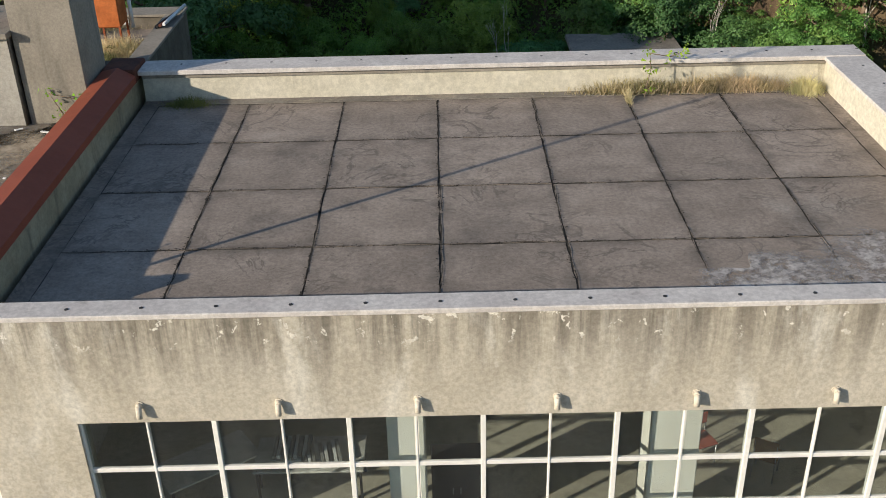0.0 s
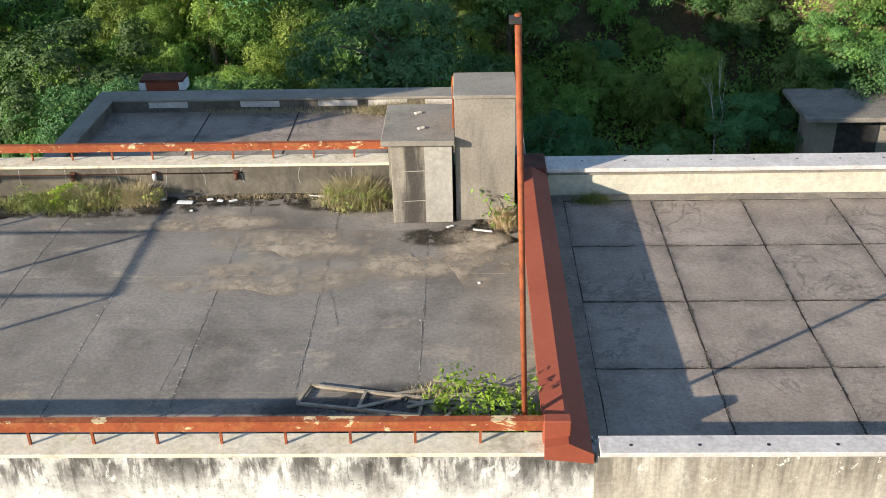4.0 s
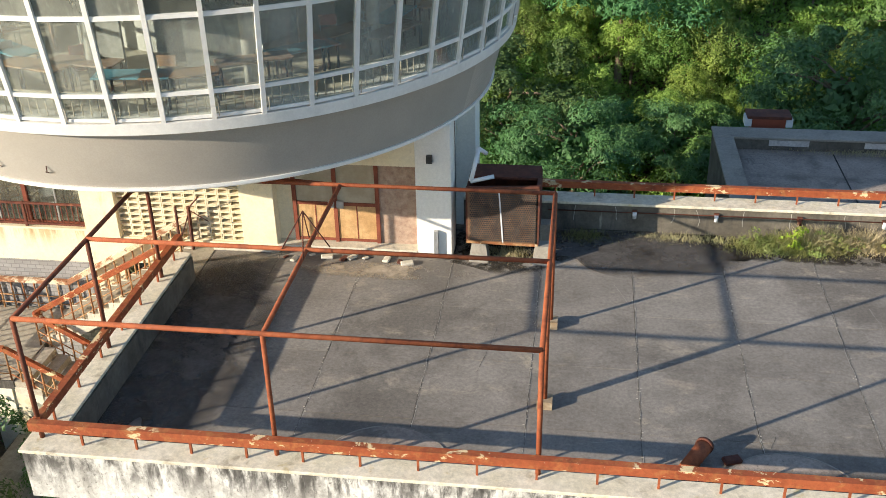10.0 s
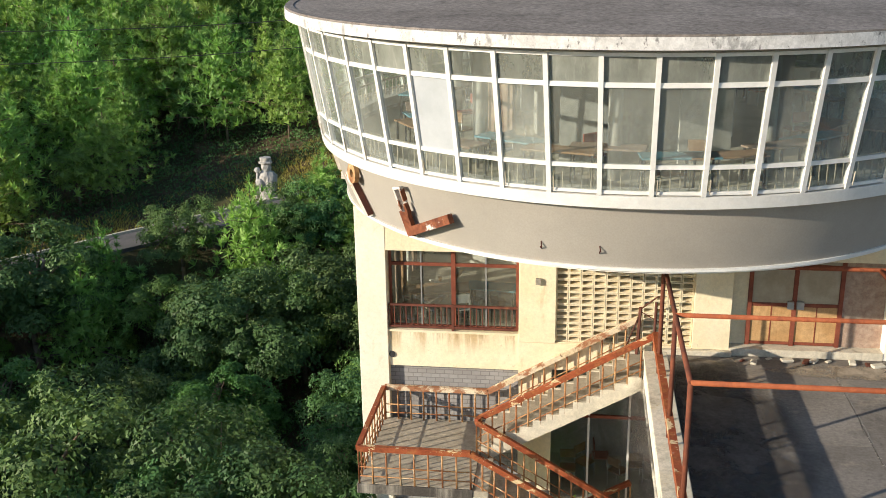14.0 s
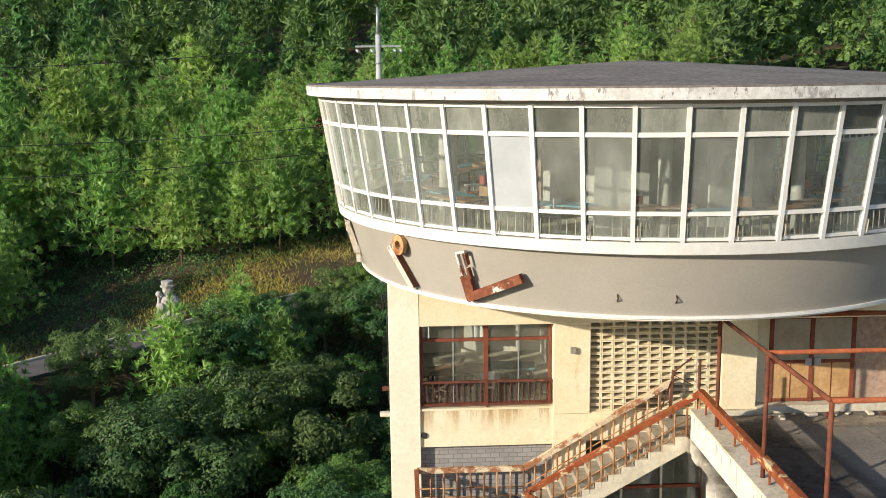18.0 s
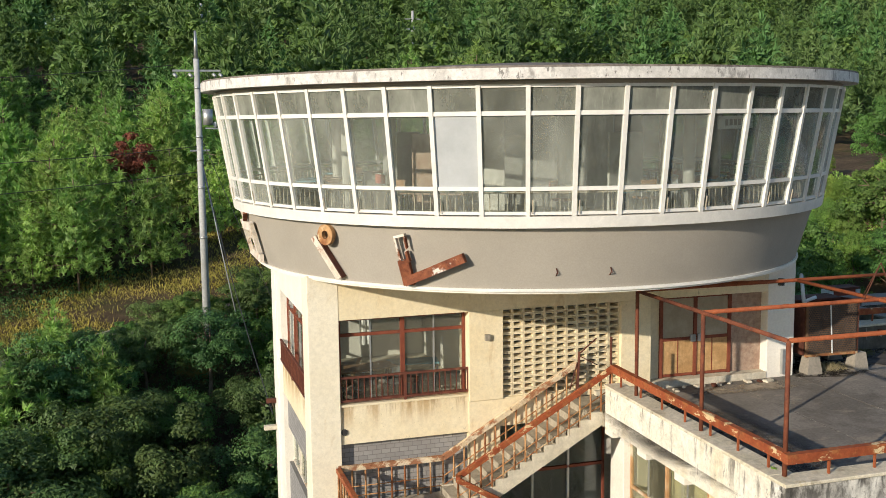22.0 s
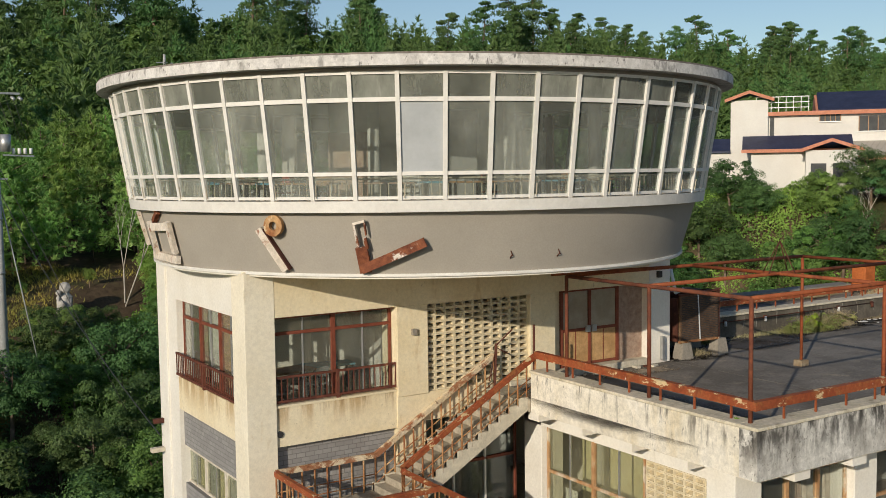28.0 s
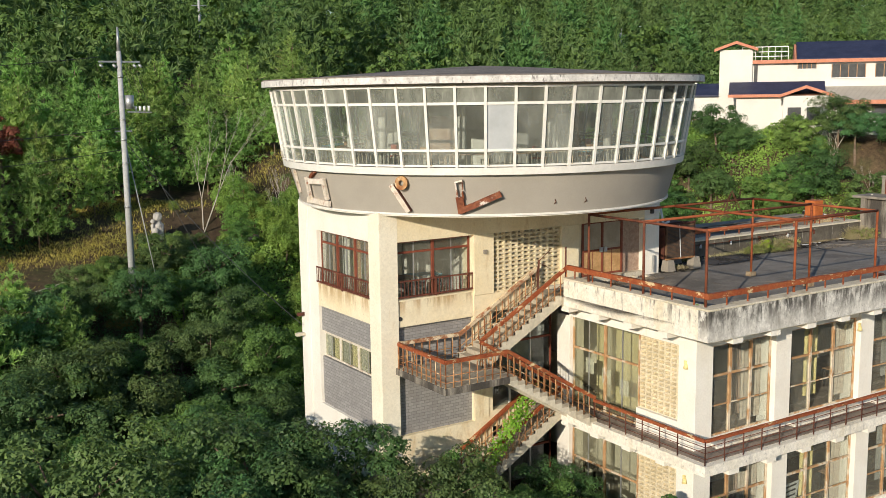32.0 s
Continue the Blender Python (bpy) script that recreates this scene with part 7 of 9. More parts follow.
def lobed_points(rng, lobes, sprays, per, rx, rz_, z0, lobe=0.27, squash=0.55):
    """Centres and normals of leaves in a crown of shelving boughs, each a flat dome of sprays, dark between."""
    k = np.arange(lobes)
    up = 0.97 - 1.5 * ((k + 0.5) / lobes)
    ang = 2.4 * k + rng.uniform(0, 6.28) + rng.normal(size=lobes) * 0.4
    side = np.sqrt(1 - up ** 2)
    d = np.stack([side * np.cos(ang), side * np.sin(ang), up], -1)
    c = d * rng.uniform(0.55, 1.0, (lobes, 1)) * [rx, rx, rz_] + [0, 0, z0]
    out, nor = [], []
    for p, q in zip(c, d):
        r = lobe * rx * rng.uniform(0.6, 1.4)
        w = unit(rng.normal(size=(sprays * 3, 3)) + [0, 0, 0.35] + 0.3 * q)
        w = w[w[:, 2] > -0.25][:sprays]
        n = len(w)
        pad = unit(w * [0.8, 0.8, 1] + [0, 0, 0.35])
        cen = p + w * r * rng.uniform(0.6, 1.2, (n, 1)) * [1, 1, squash]
        o = rng.normal(size=(n, per, 3))
        o = o - (o * pad[:, None]).sum(-1, keepdims=True) * pad[:, None] * 0.8
        o = o * 0.2 * r
        o[..., 2] -= 1.0 * (o ** 2).sum(-1) / r
        out.append((cen[:, None] + o).reshape(-1, 3))
        nor.append(unit(pad[:, None] + 0.9 * o / r).reshape(-1, 3))
    return np.concatenate(out), np.concatenate(nor), c


def draped_points(rng, lobes, strands, rx, rz_, z0, drop=2.0):
    """Leaves of a creeper that lies over a crown's lobes and hangs from them in strands and curtains."""
    k = np.arange(lobes)
    up = 0.97 - 1.3 * ((k + 0.5) / lobes)
    ang = 2.4 * k + rng.uniform(0, 6.28) + rng.normal(size=lobes) * 0.4
    side = np.sqrt(1 - up ** 2)
    d = np.stack([side * np.cos(ang), side * np.sin(ang), up], -1)
    c = d * rng.uniform(0.45, 0.95, (lobes, 1)) * [rx, rx, rz_] + [0, 0, z0]
    out, nor = [], []
    for p, q in zip(c, d):
        r = 0.36 * rx * rng.uniform(0.6, 1.3)
        a0 = rng.uniform(0, 6.28)
        for s in range(strands):
            a = a0 + 6.283 * s / strands + rng.normal() * 0.15
            if np.cos(a) * q[0] + np.sin(a) * q[1] < -0.55:
                continue
            arc = rng.uniform(1.2, 1.9)
            fall = drop * rng.uniform(0.05, 1.0) ** 1.7
            m = int((r * arc + fall) / 0.052)
            t = np.linspace(0, r * arc + fall, m) + rng.normal(size=m) * 0.04
            th = np.clip(t / r, 0, arc)
            hang = np.clip(t - r * arc, 0, None)
            reach = r * np.sin(th) + 0.06 * np.sin(hang * 5)
            pos = np.stack([p[0] + reach * np.cos(a), p[1] + reach * np.sin(a), p[2] + 0.85 * r * np.cos(th) - hang], -1)
            pos += rng.normal(size=(m, 3)) * 0.07 * np.exp(-0.5 * hang)[:, None]
            out.append(pos)
            nor.append(np.stack([np.sin(th) * np.cos(a), np.sin(th) * np.sin(a), np.cos(th) + 0.25], -1))
    return np.concatenate(out), unit(np.concatenate(nor)), c


def crown_core(rng, clumps, rx, rz_, z0, n):
    """Shaded inner leaves, larger and fewer, inside the crown and inside each lobe."""
    d = unit(rng.normal(size=(n, 3)))
    a = d * rng.uniform(0.1, 0.58, (n, 1)) * [rx, rx, rz_] + [0, 0, z0 - 0.1 * rz_]
    e = unit(rng.normal(size=(n, 3)))
    b = clumps[rng.integers(len(clumps), size=n)] + e * 0.15 * rx * rng.uniform(0.2, 1, (n, 1)) * [1, 1, 0.5] - [0, 0, 0.05 * rx]
    return np.concatenate([a, b]), np.concatenate([d, e])


def limbs(rng, height_, clumps, r0, lean=0.3, n_limbs=7):
    bm = bmesh.new()
    pts = [Vector((0, 0, -1.0))]
    off = Vector((0, 0, 0))
    for k in range(1, 5):
        off += Vector((rng.normal() * lean * 0.25, rng.normal() * lean * 0.25, 0))
        pts.append(Vector((off.x, off.y, height_ * k / 4)))
    for k, (p, q) in enumerate(zip(pts, pts[1:])):
        tube(p, q, r0 * (1 - 0.2 * k), bm, 7, r0 * (0.8 - 0.2 * k) + 0.01)
    pick = rng.choice(len(clumps), min(n_limbs, len(clumps)), replace=False)
    for i in pick:
        t = float(rng.uniform(0.35, 0.95))
        k = min(3, int(t * 4))
        s = pts[k].lerp(pts[k + 1], t * 4 - k)
        e = Vector(clumps[i])
        mid = s.lerp(e, 0.55) + Vector((0, 0, 0.15))
        tube(s, mid, r0 * 0.4, bm, 5, r0 * 0.25)
        tube(mid, e, r0 * 0.25, bm, 5, 0.012)
    return bm


def tree(name, label, rng, blobs, per, rx, rz_, z0, size, material, trunk=0.14, aspect=0.55, droop=0.0, bark=None, lump=0.26, low=-0.35, category="tree", lobes=0, drop=0.0, jitter=0.35):
    t = thing(name, label, category)
    if drop:
        c, n, clumps = lobed_points(rng, lobes, blobs, per, rx, rz_, z0, 0.3, 0.9)
        c2, n2, _ = draped_points(rng, lobes, 9, rx, rz_, z0, drop)
        c, n = np.concatenate([c, c2]), np.concatenate([n, n2])
    elif lobes:
        c, n, clumps = lobed_points(rng, lobes, blobs, per, rx, rz_, z0)
    else:
        c, n, clumps = crown_points(rng, blobs, per, rx, rz_, z0, lump, low)
    cc, cn = crown_core(rng, clumps, rx, rz_, z0, 800)
    part("crown", quads_mesh("crown", np.concatenate([leaves(c, n, size, rng, aspect, jitter, droop), leaves(cc, cn, 0.14, rng, 0.65, 0.3)]), material), None, t)
    part("trunk", limbs(rng, z0 + rz_ * 0.3, clumps, trunk), bark or BARK, t)
    return t


def pine_leaves(rng, h, r, whorls, per, size, coarse=1.0):
    """Young pine: rising whorls of branches that end in upright tufts of needles; gives centres and directions."""
    pts, way, tips = [], [], []

    def tuft_at(p, aim, m):
        o = unit(rng.normal(size=(m, 3)) * 0.75 + aim)
        pts.append(p + o * size * rng.uniform(0.4, 1.1, (m, 1)))
        way.append(o)

    for w in range(whorls):
        f = (w + 0.4) / whorls
        z = h * (0.10 + 0.84 * f)
        rr = r * (1 - f) ** 0.8 * rng.uniform(0.75, 1.2) + 0.12
        arms = max(4, int(8 * (1 - 0.45 * f)))
        a0 = rng.uniform(0, 6.28)
        for k in range(arms):
            a = a0 + 6.283 * k / arms + rng.normal() * 0.25
            L = rr * rng.uniform(0.55, 1.2)
            d, e = np.array([np.cos(a), np.sin(a), 0]), np.array([-np.sin(a), np.cos(a), 0])
            rise = rng.uniform(0.22, 0.45)
            tip = d * L + [0, 0, z + rise * L]
            tuft_at(tip, d * 0.7 + [0, 0, 0.9], int(1.5 * per))
            for q in ((0.35, 0.68) if L > 0.9 * coarse else (0.5,) if L > 0.45 * coarse else ()):
                for sgn in (-1, 1):
                    p = d * L * q + e * sgn * L * rng.uniform(0.12, 0.32) + [0, 0, z + rise * L * q + rng.normal() * 0.05]
                    tuft_at(p, d * 0.5 + e * sgn * 0.4 + [0, 0, 0.9], per)
            tips.append(tuple(tip))
    tuft_at(np.array([0, 0, h]), np.array([0, 0, 1.6]), 2 * per)
    tuft_at(np.array([0, 0, h * 0.96]), np.array([0, 0, 0.8]), 2 * per)
    return np.concatenate(pts), np.concatenate(way), tips


def pine_core(rng, h, r, n, size):
    """Shaded older needles close to the stem."""
    f = rng.uniform(0.1, 0.9, n)
    a = rng.uniform(0, 6.28, n)
    rr = r * (1 - f) ** 0.8 * rng.uniform(0.05, 0.5, n)
    c = np.stack([rr * np.cos(a), rr * np.sin(a), h * (0.08 + 0.86 * f)], -1)
    return leaves(c, np.stack([np.cos(a), np.sin(a), 0.4 + 0 * a], -1), size, rng, 0.6, 0.4)


def needles(centres, way, size, rng, aspect=0.2):
    """A slim spray of needles along each direction."""
    n = len(centres)
    side = unit(np.cross(way, rng.normal(size=(n, 3))))
    s = size * rng.uniform(0.7, 1.3, (n, 1))
    return np.stack([centres - way * s * 0.6 + side * s * aspect, centres - way * s * 0.6 - side * s * aspect, centres + way * s], 1)


def pine(name, label, rng, h, r, whorls, per, size, material, trunk=0.065):
    t = thing(name, label, "pine tree")
    c, n, tips = pine_leaves(rng, h, r, whorls, per, size)
    part("crown", quads_mesh("crown", np.concatenate([needles(c, n, size, rng, 0.17), pine_core(rng, h, r, 300, 0.2)]), material), None, t)
    bm = tube((0, 0, -1), (0, 0, h * 0.97), trunk, None, 7, 0.02)
    for k in range(0, len(tips), 3):
        e = Vector(tips[k])
        tube((0, 0, max(0.3, e.z - 0.35)), e, 0.03, bm, 4, 0.008)
    part("trunk", bm, BARK, t)
    return t


def ridge_pine(name, label, rng, h, r, tiers, per, size, material):
    """Old pine: a tall bare trunk with flat, uneven layers of needles."""
    t = thing(name, label, "pine tree")
    pts, nor = [], []
    bm = bmesh.new()
    bend = rng.normal(size=2) * 0.5
    tube((0, 0, -1), (bend[0] * 0.5, bend[1] * 0.5, h * 0.55), 0.2, bm, 7, 0.15)
    tube((bend[0] * 0.5, bend[1] * 0.5, h * 0.55), (bend[0], bend[1], h * 0.98), 0.15, bm, 7, 0.03)
    for k in range(tiers):
        f = k / (tiers - 1)
        z = h * (0.24 + 0.76 * f)
        a = rng.uniform(0, 6.28)
        d = r * (1 - 0.75 * f) * rng.uniform(0.3, 0.9)
        cx, cy = bend[0] * f + d * np.cos(a), bend[1] * f + d * np.sin(a)
        w = r * (0.72 - 0.40 * f) * rng.uniform(0.7, 1.2)
        m = int(per * rng.uniform(0.7, 1.3))
        o = unit(rng.normal(size=(m, 3))) * rng.uniform(0.1, 1, (m, 1)) ** 0.5
        pts.append(np.array([cx, cy, z]) + o * [w, w, w * 0.28])
        nor.append(unit(o * [1, 1, 0.5] + [0, 0, 0.3]))
        tube((bend[0] * f * 0.9, bend[1] * f * 0.9, z - 0.3), (cx, cy, z), 0.05, bm, 4, 0.015)
    part("crown", quads_mesh("crown", leaves(np.concatenate(pts), np.concatenate(nor), size, rng, 0.4, 0.6), material), None, t)
    part("trunk", bm, BARK, t)
    return t


rng = np.random.default_rng(4)
protos = {
    "broad": [tree("broadleaf_tree", "mid-green broadleaf tree with a ragged crown", rng, 28, 18, 2.7, 2.5, 3.3, 0.071, LEAF_BROAD, lobes=27) for _ in range(3)],
    "dark": [tree("broadleaf_tree", "dark green broadleaf tree with small leaves", rng, 28, 18, 2.7, 2.3, 3.0, 0.067, LEAF_DARK, lobes=27) for _ in range(3)],
    "blue": [tree("feathery_tree", "feathery blue-green acacia-like tree", rng, 40, 17, 2.6, 1.8, 3.3, 0.085, LEAF_BLUE, aspect=0.3, droop=0.3, lobes=18) for _ in range(2)],
    "vine": [tree("vine_covered_tree", "tree smothered in yellow-green creeper hanging in curtains", rng, 26, 18, 2.3, 3.1, 3.5, 0.064, LEAF_VINE, lobes=20, drop=1.5, droop=0.4, aspect=0.75, jitter=0.45) for _ in range(3)],
    "pine": [pine("young_pine", "young bright green pine with rising whorled branches", rng, 5.5, 2.5, 11, 15, 0.18, LEAF_PINE) for _ in range(3)],
    "ridge": [ridge_pine("old_pine", "tall old pine with flat dark layers of needles", rng, 11.5, 3.5, 22, 170, 0.22, LEAF_PINE_DARK) for _ in range(3)],
}
used = {k: 0 for k in protos}


def plant(kind, x, y, s=1.0, sz=None, dz=0.0):
    i = used[kind]
    used[kind] += 1
    ob = protos[kind][i % len(protos[kind])]
    z = float(height(x, y)) + dz
    m = Matrix.Translation((x, y, z)) @ Matrix.Rotation(rng.uniform(0, 6.28), 4, "Z") @ Matrix.Diagonal((s, s, sz or s, 1))
    if i < len(protos[kind]):
        ob.matrix_basis = m
        return ob
    return copy_thing(ob, m)


def scatter(x0, x1, y0, y1, gap, choose, keep=lambda x, y: True, seed=1):
    r = np.random.default_rng(seed)
    for gx in np.arange(x0, x1, gap):
        for gy in np.arange(y0, y1, gap):
            x, y = gx + r.uniform(-0.45, 0.45) * gap, gy + r.uniform(-0.45, 0.45) * gap
            if keep(x, y):
                kind, s = choose(x, y, r)
                if kind:
                    plant(kind, x, y, s * r.uniform(0.8, 1.2))


def off_road(x, y, d=3.2):
    return x > -16 or abs(y - float(road_y(x))) > d


def clearing(x, y):
    return -82 < x < -24 and 0 < y - float(road_y(x)) < (10.0 if x < -51 else 7.5 if x < -45 else 6.5)


# wood behind the building: low growth in the dip, a tall creeper-hung edge beyond it
def choose_low(x, y, r):
    k = r.random()
    s = (0.42 if y < 37.5 else 1.0) if x < -14 else (0.5 if y < 37.5 else 0.75)
    return (("blue", s) if k < 0.55 else ("broad", s) if k < 0.7 else ("vine", 0.85 * s))


def choose_back(x, y, r):
    k = r.random()
    s = 1.55 if x < -14 else 1.4 if x < -5 else 1.2
    return (("vine", s) if k < 0.86 else ("broad", s) if k < 0.94 else ("blue", s))


scatter(-25.5, 18, 31.4, 42.5, 3.3, choose_low, lambda x, y: not (4 < x < 12 and y < 42), 2)
scatter(-27, 4, 42.6, 49, 2.15, choose_back, lambda x, y: True, 22)
scatter(-27, 4, 49, 62, 2.9, choose_back, lambda x, y: True, 23)
scatter(3, 13, 45.5, 64, 3.5, lambda x, y, r: ("vine" if r.random() < 0.5 else "broad", 1.0), lambda x, y: 0.78 * y - 0.63 * x > 35.5, 24)
for k in range(34):
    px, py = -1.0 + 2.45 * (k % 7) + 0.6 * math.sin(k * 2.1), 30.6 + 2.6 * (k // 7) + 0.7 * math.sin(k * 1.7)
    if not (4.2 < px < 10.6 and 34.5 < py < 42.5):
        plant(("blue", "vine", "broad")[k % 3], px, py, 0.42 + 0.12 * (k % 4))
for x, y, s in ((12.8, 40.5, 0.9), (14.6, 37.8, 0.85), (12.6, 43.0, 1.0), (5.0, 44.0, 1.0), (8.5, 44.2, 1.0)):
    plant("broad", x, y, s)


# wood below and left of the tower; low growth towards the lane
def choose_left(x, y, r):
    k = r.random()
    near = float(road_y(x)) - y
    s = ((0.72 if x < -45.5 else 1.12) if near < 8 else 1.0 if near < 14 else 1.12) * (0.8 if x > -46 and near > 12 else 1.0)
    return (("dark", s) if k < 0.42 else ("broad", 0.95 * s) if k < 0.74 else ("vine", 0.75 * s) if k < 0.84 else ("pine", 0.95 * s))


scatter(-68, -40.6, 6, 46, 3.8, choose_left, lambda x, y: y < float(road_y(x)) - (10.5 if x > -57.5 else 3.4), 3)
scatter(-40, -33, 4, 15.6, 2.3, lambda x, y, r: ("broad" if r.random() < 0.6 else "dark", 0.72 if x < -36.2 else 0.62), lambda x, y: True, 13)
scatter(-33, -29.5, 5, 10.0, 2.5, lambda x, y, r: ("broad" if r.random() < 0.6 else "dark", 0.46), lambda x, y: True, 14)
scatter(-40, -25, 31, 56, 3.4, lambda x, y, r: ("vine" if x > -33 and r.random() < 0.75 else "dark" if r.random() < 0.5 else "broad", (1.1 if y < 46 else 0.8) if x > -33 else 1.0 if y < 42 else 0.7), lambda x, y: y < float(road_y(x)) - 3.4, 4)
for kind, px, py, s in (("dark", -44.6, 43.6, 0.8), ("broad", -46.3, 40.8, 0.95), ("dark", -48.8, 38.8, 0.85), ("broad", -51.0, 37.2, 0.82), ("pine", -53.9, 37.9, 0.8), ("vine", -52.6, 36.6, 0.75), ("dark", -55.6, 37.0, 0.75),
                       ("dark", -56.3, 36.0, 1.15), ("dark", -41.9, 42.4, 0.95), ("dark", -42.0, 38.2, 1.1), ("broad", -44.6, 37.4, 1.1), ("pine", -53.6, 35.4, 1.2), ("vine", -57.2, 36.2, 0.8), ("pine", -47.8, 32.7, 0.8), ("pine", -63.7, 63.9, 1.5), ("pine", -61.9, 61.0, 1.3), ("dark", -46.6, 44.2, 0.62), ("dark", -44.3, 46.6, 0.75), ("pine", -45.2, 44.3, 1.15), ("pine", -47.6, 40.2, 1.0), ("pine", -43.2, 42.2, 1.1), ("broad", -44.7, 41.0, 1.2), ("dark", -41.5, 46.0, 0.6), ("broad", -38.6, 49.0, 0.6), ("dark", -35.6, 50.4, 0.6)):
    plant(kind, px, py, s)
for px, py, s in ((-31.3, 61.6, 0.42), (-35.2, 61.2, 0.38), (-34.7, 54.5, 0.36), (-29.2, 57.0, 0.5), (-32.2, 55.4, 0.45), (-27.4, 63.5, 0.6)):
    plant("vine", px, py, s)


for kind, px, py, ss in (("broad", -36.6, 16.0, 0.5), ("vine", -35.1, 15.3, 0.42), ("dark", -38.7, 17.2, 0.55), ("vine", -38.6, 14.6, 0.6), ("vine", -37.4, 18.3, 0.4), ("broad", -34.2, 14.2, 0.42)):
    plant(kind, px, py, ss)
for kind, px, py, tall in (("vine", -36.9, 17.9, 0.74), ("broad", -35.6, 18.0, 0.72)):
    plant(kind, px, py, 0.45, tall)
# low growth along the near edge of the lane
r7 = np.random.default_rng(77)
for k in range(46):
    px = -66 + 0.9 * k + r7.uniform(-0.3, 0.3)
    if r7.random() < 0.8:
        plant(("vine", "dark", "broad")[k % 3], px, float(road_y(px)) - 3.0 - r7.uniform(0, 0.8), r7.uniform(0.34, 0.56) * (1.35 if px < -51 else 1.0), dz=-0.2)


# unseen belt of taller trees beyond the thicket, added to cast shade over it
scatter(-74, -61, 6, 28, 5.0, lambda x, y, r: ("broad" if r.random() < 0.5 else "dark", 1.9), lambda x, y: True, 33)


# dark trees on the edge before the house
for d, e0, s in ((38.6, 4, 0.8), (36.0, 6, 0.95), (33.2, 8, 0.95)):
    for k in range(9):
        e = e0 + 3.6 * k + (0.8 if k % 2 else -0.6)
        plant("dark" if k % 3 else "broad", 0.78 * d - 0.63 * e + 0.5 * (k % 3), 0.63 * d + 0.78 * e, s * (0.9 + 0.08 * (k % 4)))


for k in range(22):
    d, e = 37.2 + 1.5 * (k % 4), 3 + 1.6 * k
    plant("dark" if k % 2 else "broad", 0.78 * d - 0.63 * e, 0.63 * d + 0.78 * e, 0.36 + 0.06 * (k % 3))
for k in range(16):
    d, e = 41.5 + 1.3 * (k % 3), 2 + 2.1 * k
    plant("vine", 0.78 * d - 0.63 * e, 0.63 * d + 0.78 * e, 0.28 + 0.05 * (k % 4))


# young pines beyond the road
def choose_pine(x, y, r):
    k = r.random()
    return (("pine", 1.1 if y < float(road_y(x)) + 14 else 1.4) if k < 0.82 else ("broad", 0.8))


scatter(-84, -10, 40, 86, 3.7, choose_pine, lambda x, y: off_road(x, y, 3.5) and not (abs(x + 66) < 2.2 and 67 < y < 75) and not clearing(x, y) and math.hypot(x + 50.5, y - 52.5) > 4.5 and y > float(road_y(x)) + 3, 5)


# far hillside as one body of foliage, built from light pines
def far_wood():
    r = np.random.default_rng(9)
    tpl = []
    for k in range(6):
        if k % 3 == 2:
            c, n, _ = lobed_points(r, 13, 16, 8, 2.4, 2.5, 3.6)
            tpl.append(leaves(c, n, 0.18, r, 0.6, 0.35))
        else:
            c, n, _ = pine_leaves(r, 7.8, 2.7, 9, 6, 0.34, 1.5)
            tpl.append(np.concatenate([needles(c, n, 0.34, r, 0.22), pine_core(r, 7.8, 2.6, 160, 0.4)]))
    out = [[], [], [], [], []]
    for gy in np.arange(86, 214, 6.6):
        for gx in np.arange(-80 - 0.25 * (gy - 86), 110 + 1.25 * (gy - 86), 6.6):
            x, y = gx + r.uniform(-3, 3), gy + r.uniform(-3, 3)
            s = r.uniform(0.85, 1.75) * (1.2 if gy > 165 else 1.0)
            a = r.uniform(0, 6.28)
            k = r.integers(6)
            m = np.array([[np.cos(a), -np.sin(a), 0], [np.sin(a), np.cos(a), 0], [0, 0, 1]]) * s
            out[4 if k % 3 == 2 else r.integers(4)].append(tpl[k] @ m.T + [x, y, float(height(x, y))])
    return [np.concatenate(o) for o in out]


for (corners, material, words) in zip(far_wood(), (LEAF_PINE_MID, LEAF_PINE_DARK, LEAF_PINE_OLIVE, LEAF_PINE_BLUE, LEAF_FAR), ("bright green pines", "dark green pines", "olive green pines", "blue-green pines", "broadleaf trees")):
    tagged(new("far_wood", quads_mesh("far_wood", corners, material)), "dense wood of " + words + " covering the far hillside", "wood", kind="stuff")
r2 = np.random.default_rng(21)
for k in range(150):
    x = -100 + 350 * k / 150 + r2.uniform(-6, 6)
    plant("ridge", x, 188 + r2.uniform(-14, 18), r2.uniform(0.65, 1.4), dz=0.0)
# ---- things in the landscape ----
def ring_at(x, y, z, r):
    return tube((x, y, z), (x, y, z + 0.1), r + 0.025, n=14)


up = thing("utility_pole", "grey concrete utility pole with crossarm, transformer and stays", "utility pole")
X0, Y0 = -38.5, 47.0
part("pole", tube((X0, Y0, -4.5), (X0, Y0, 9.7), 0.2, n=14, r2=0.13), POLE_CONC, up)
part("pole_top", tube((X0, Y0, 9.7), (X0, Y0, 11.0), 0.11, n=8, r2=0.05), STEEL, up, "thin steel pole top")
part("crossarm", beam((X0 - 1.1, Y0, 9.15), (X0 + 1.1, Y0, 9.15), 0.09, 0.09), STEEL, up)
part("crossarm", beam((X0 - 0.45, Y0, 5.4), (X0 + 0.45, Y0, 5.4), 0.08, 0.08), STEEL, up)
part("transformer", tube((X0 + 0.42, Y0, 6.6), (X0 + 0.42, Y0, 7.35), 0.24, n=14), STEEL, up, "grey drum transformer")
part("switch_arm", beam((X0 + 0.3, Y0, 6.45), (X0 + 1.6, Y0, 6.4), 0.07, 0.07), STEEL, up)
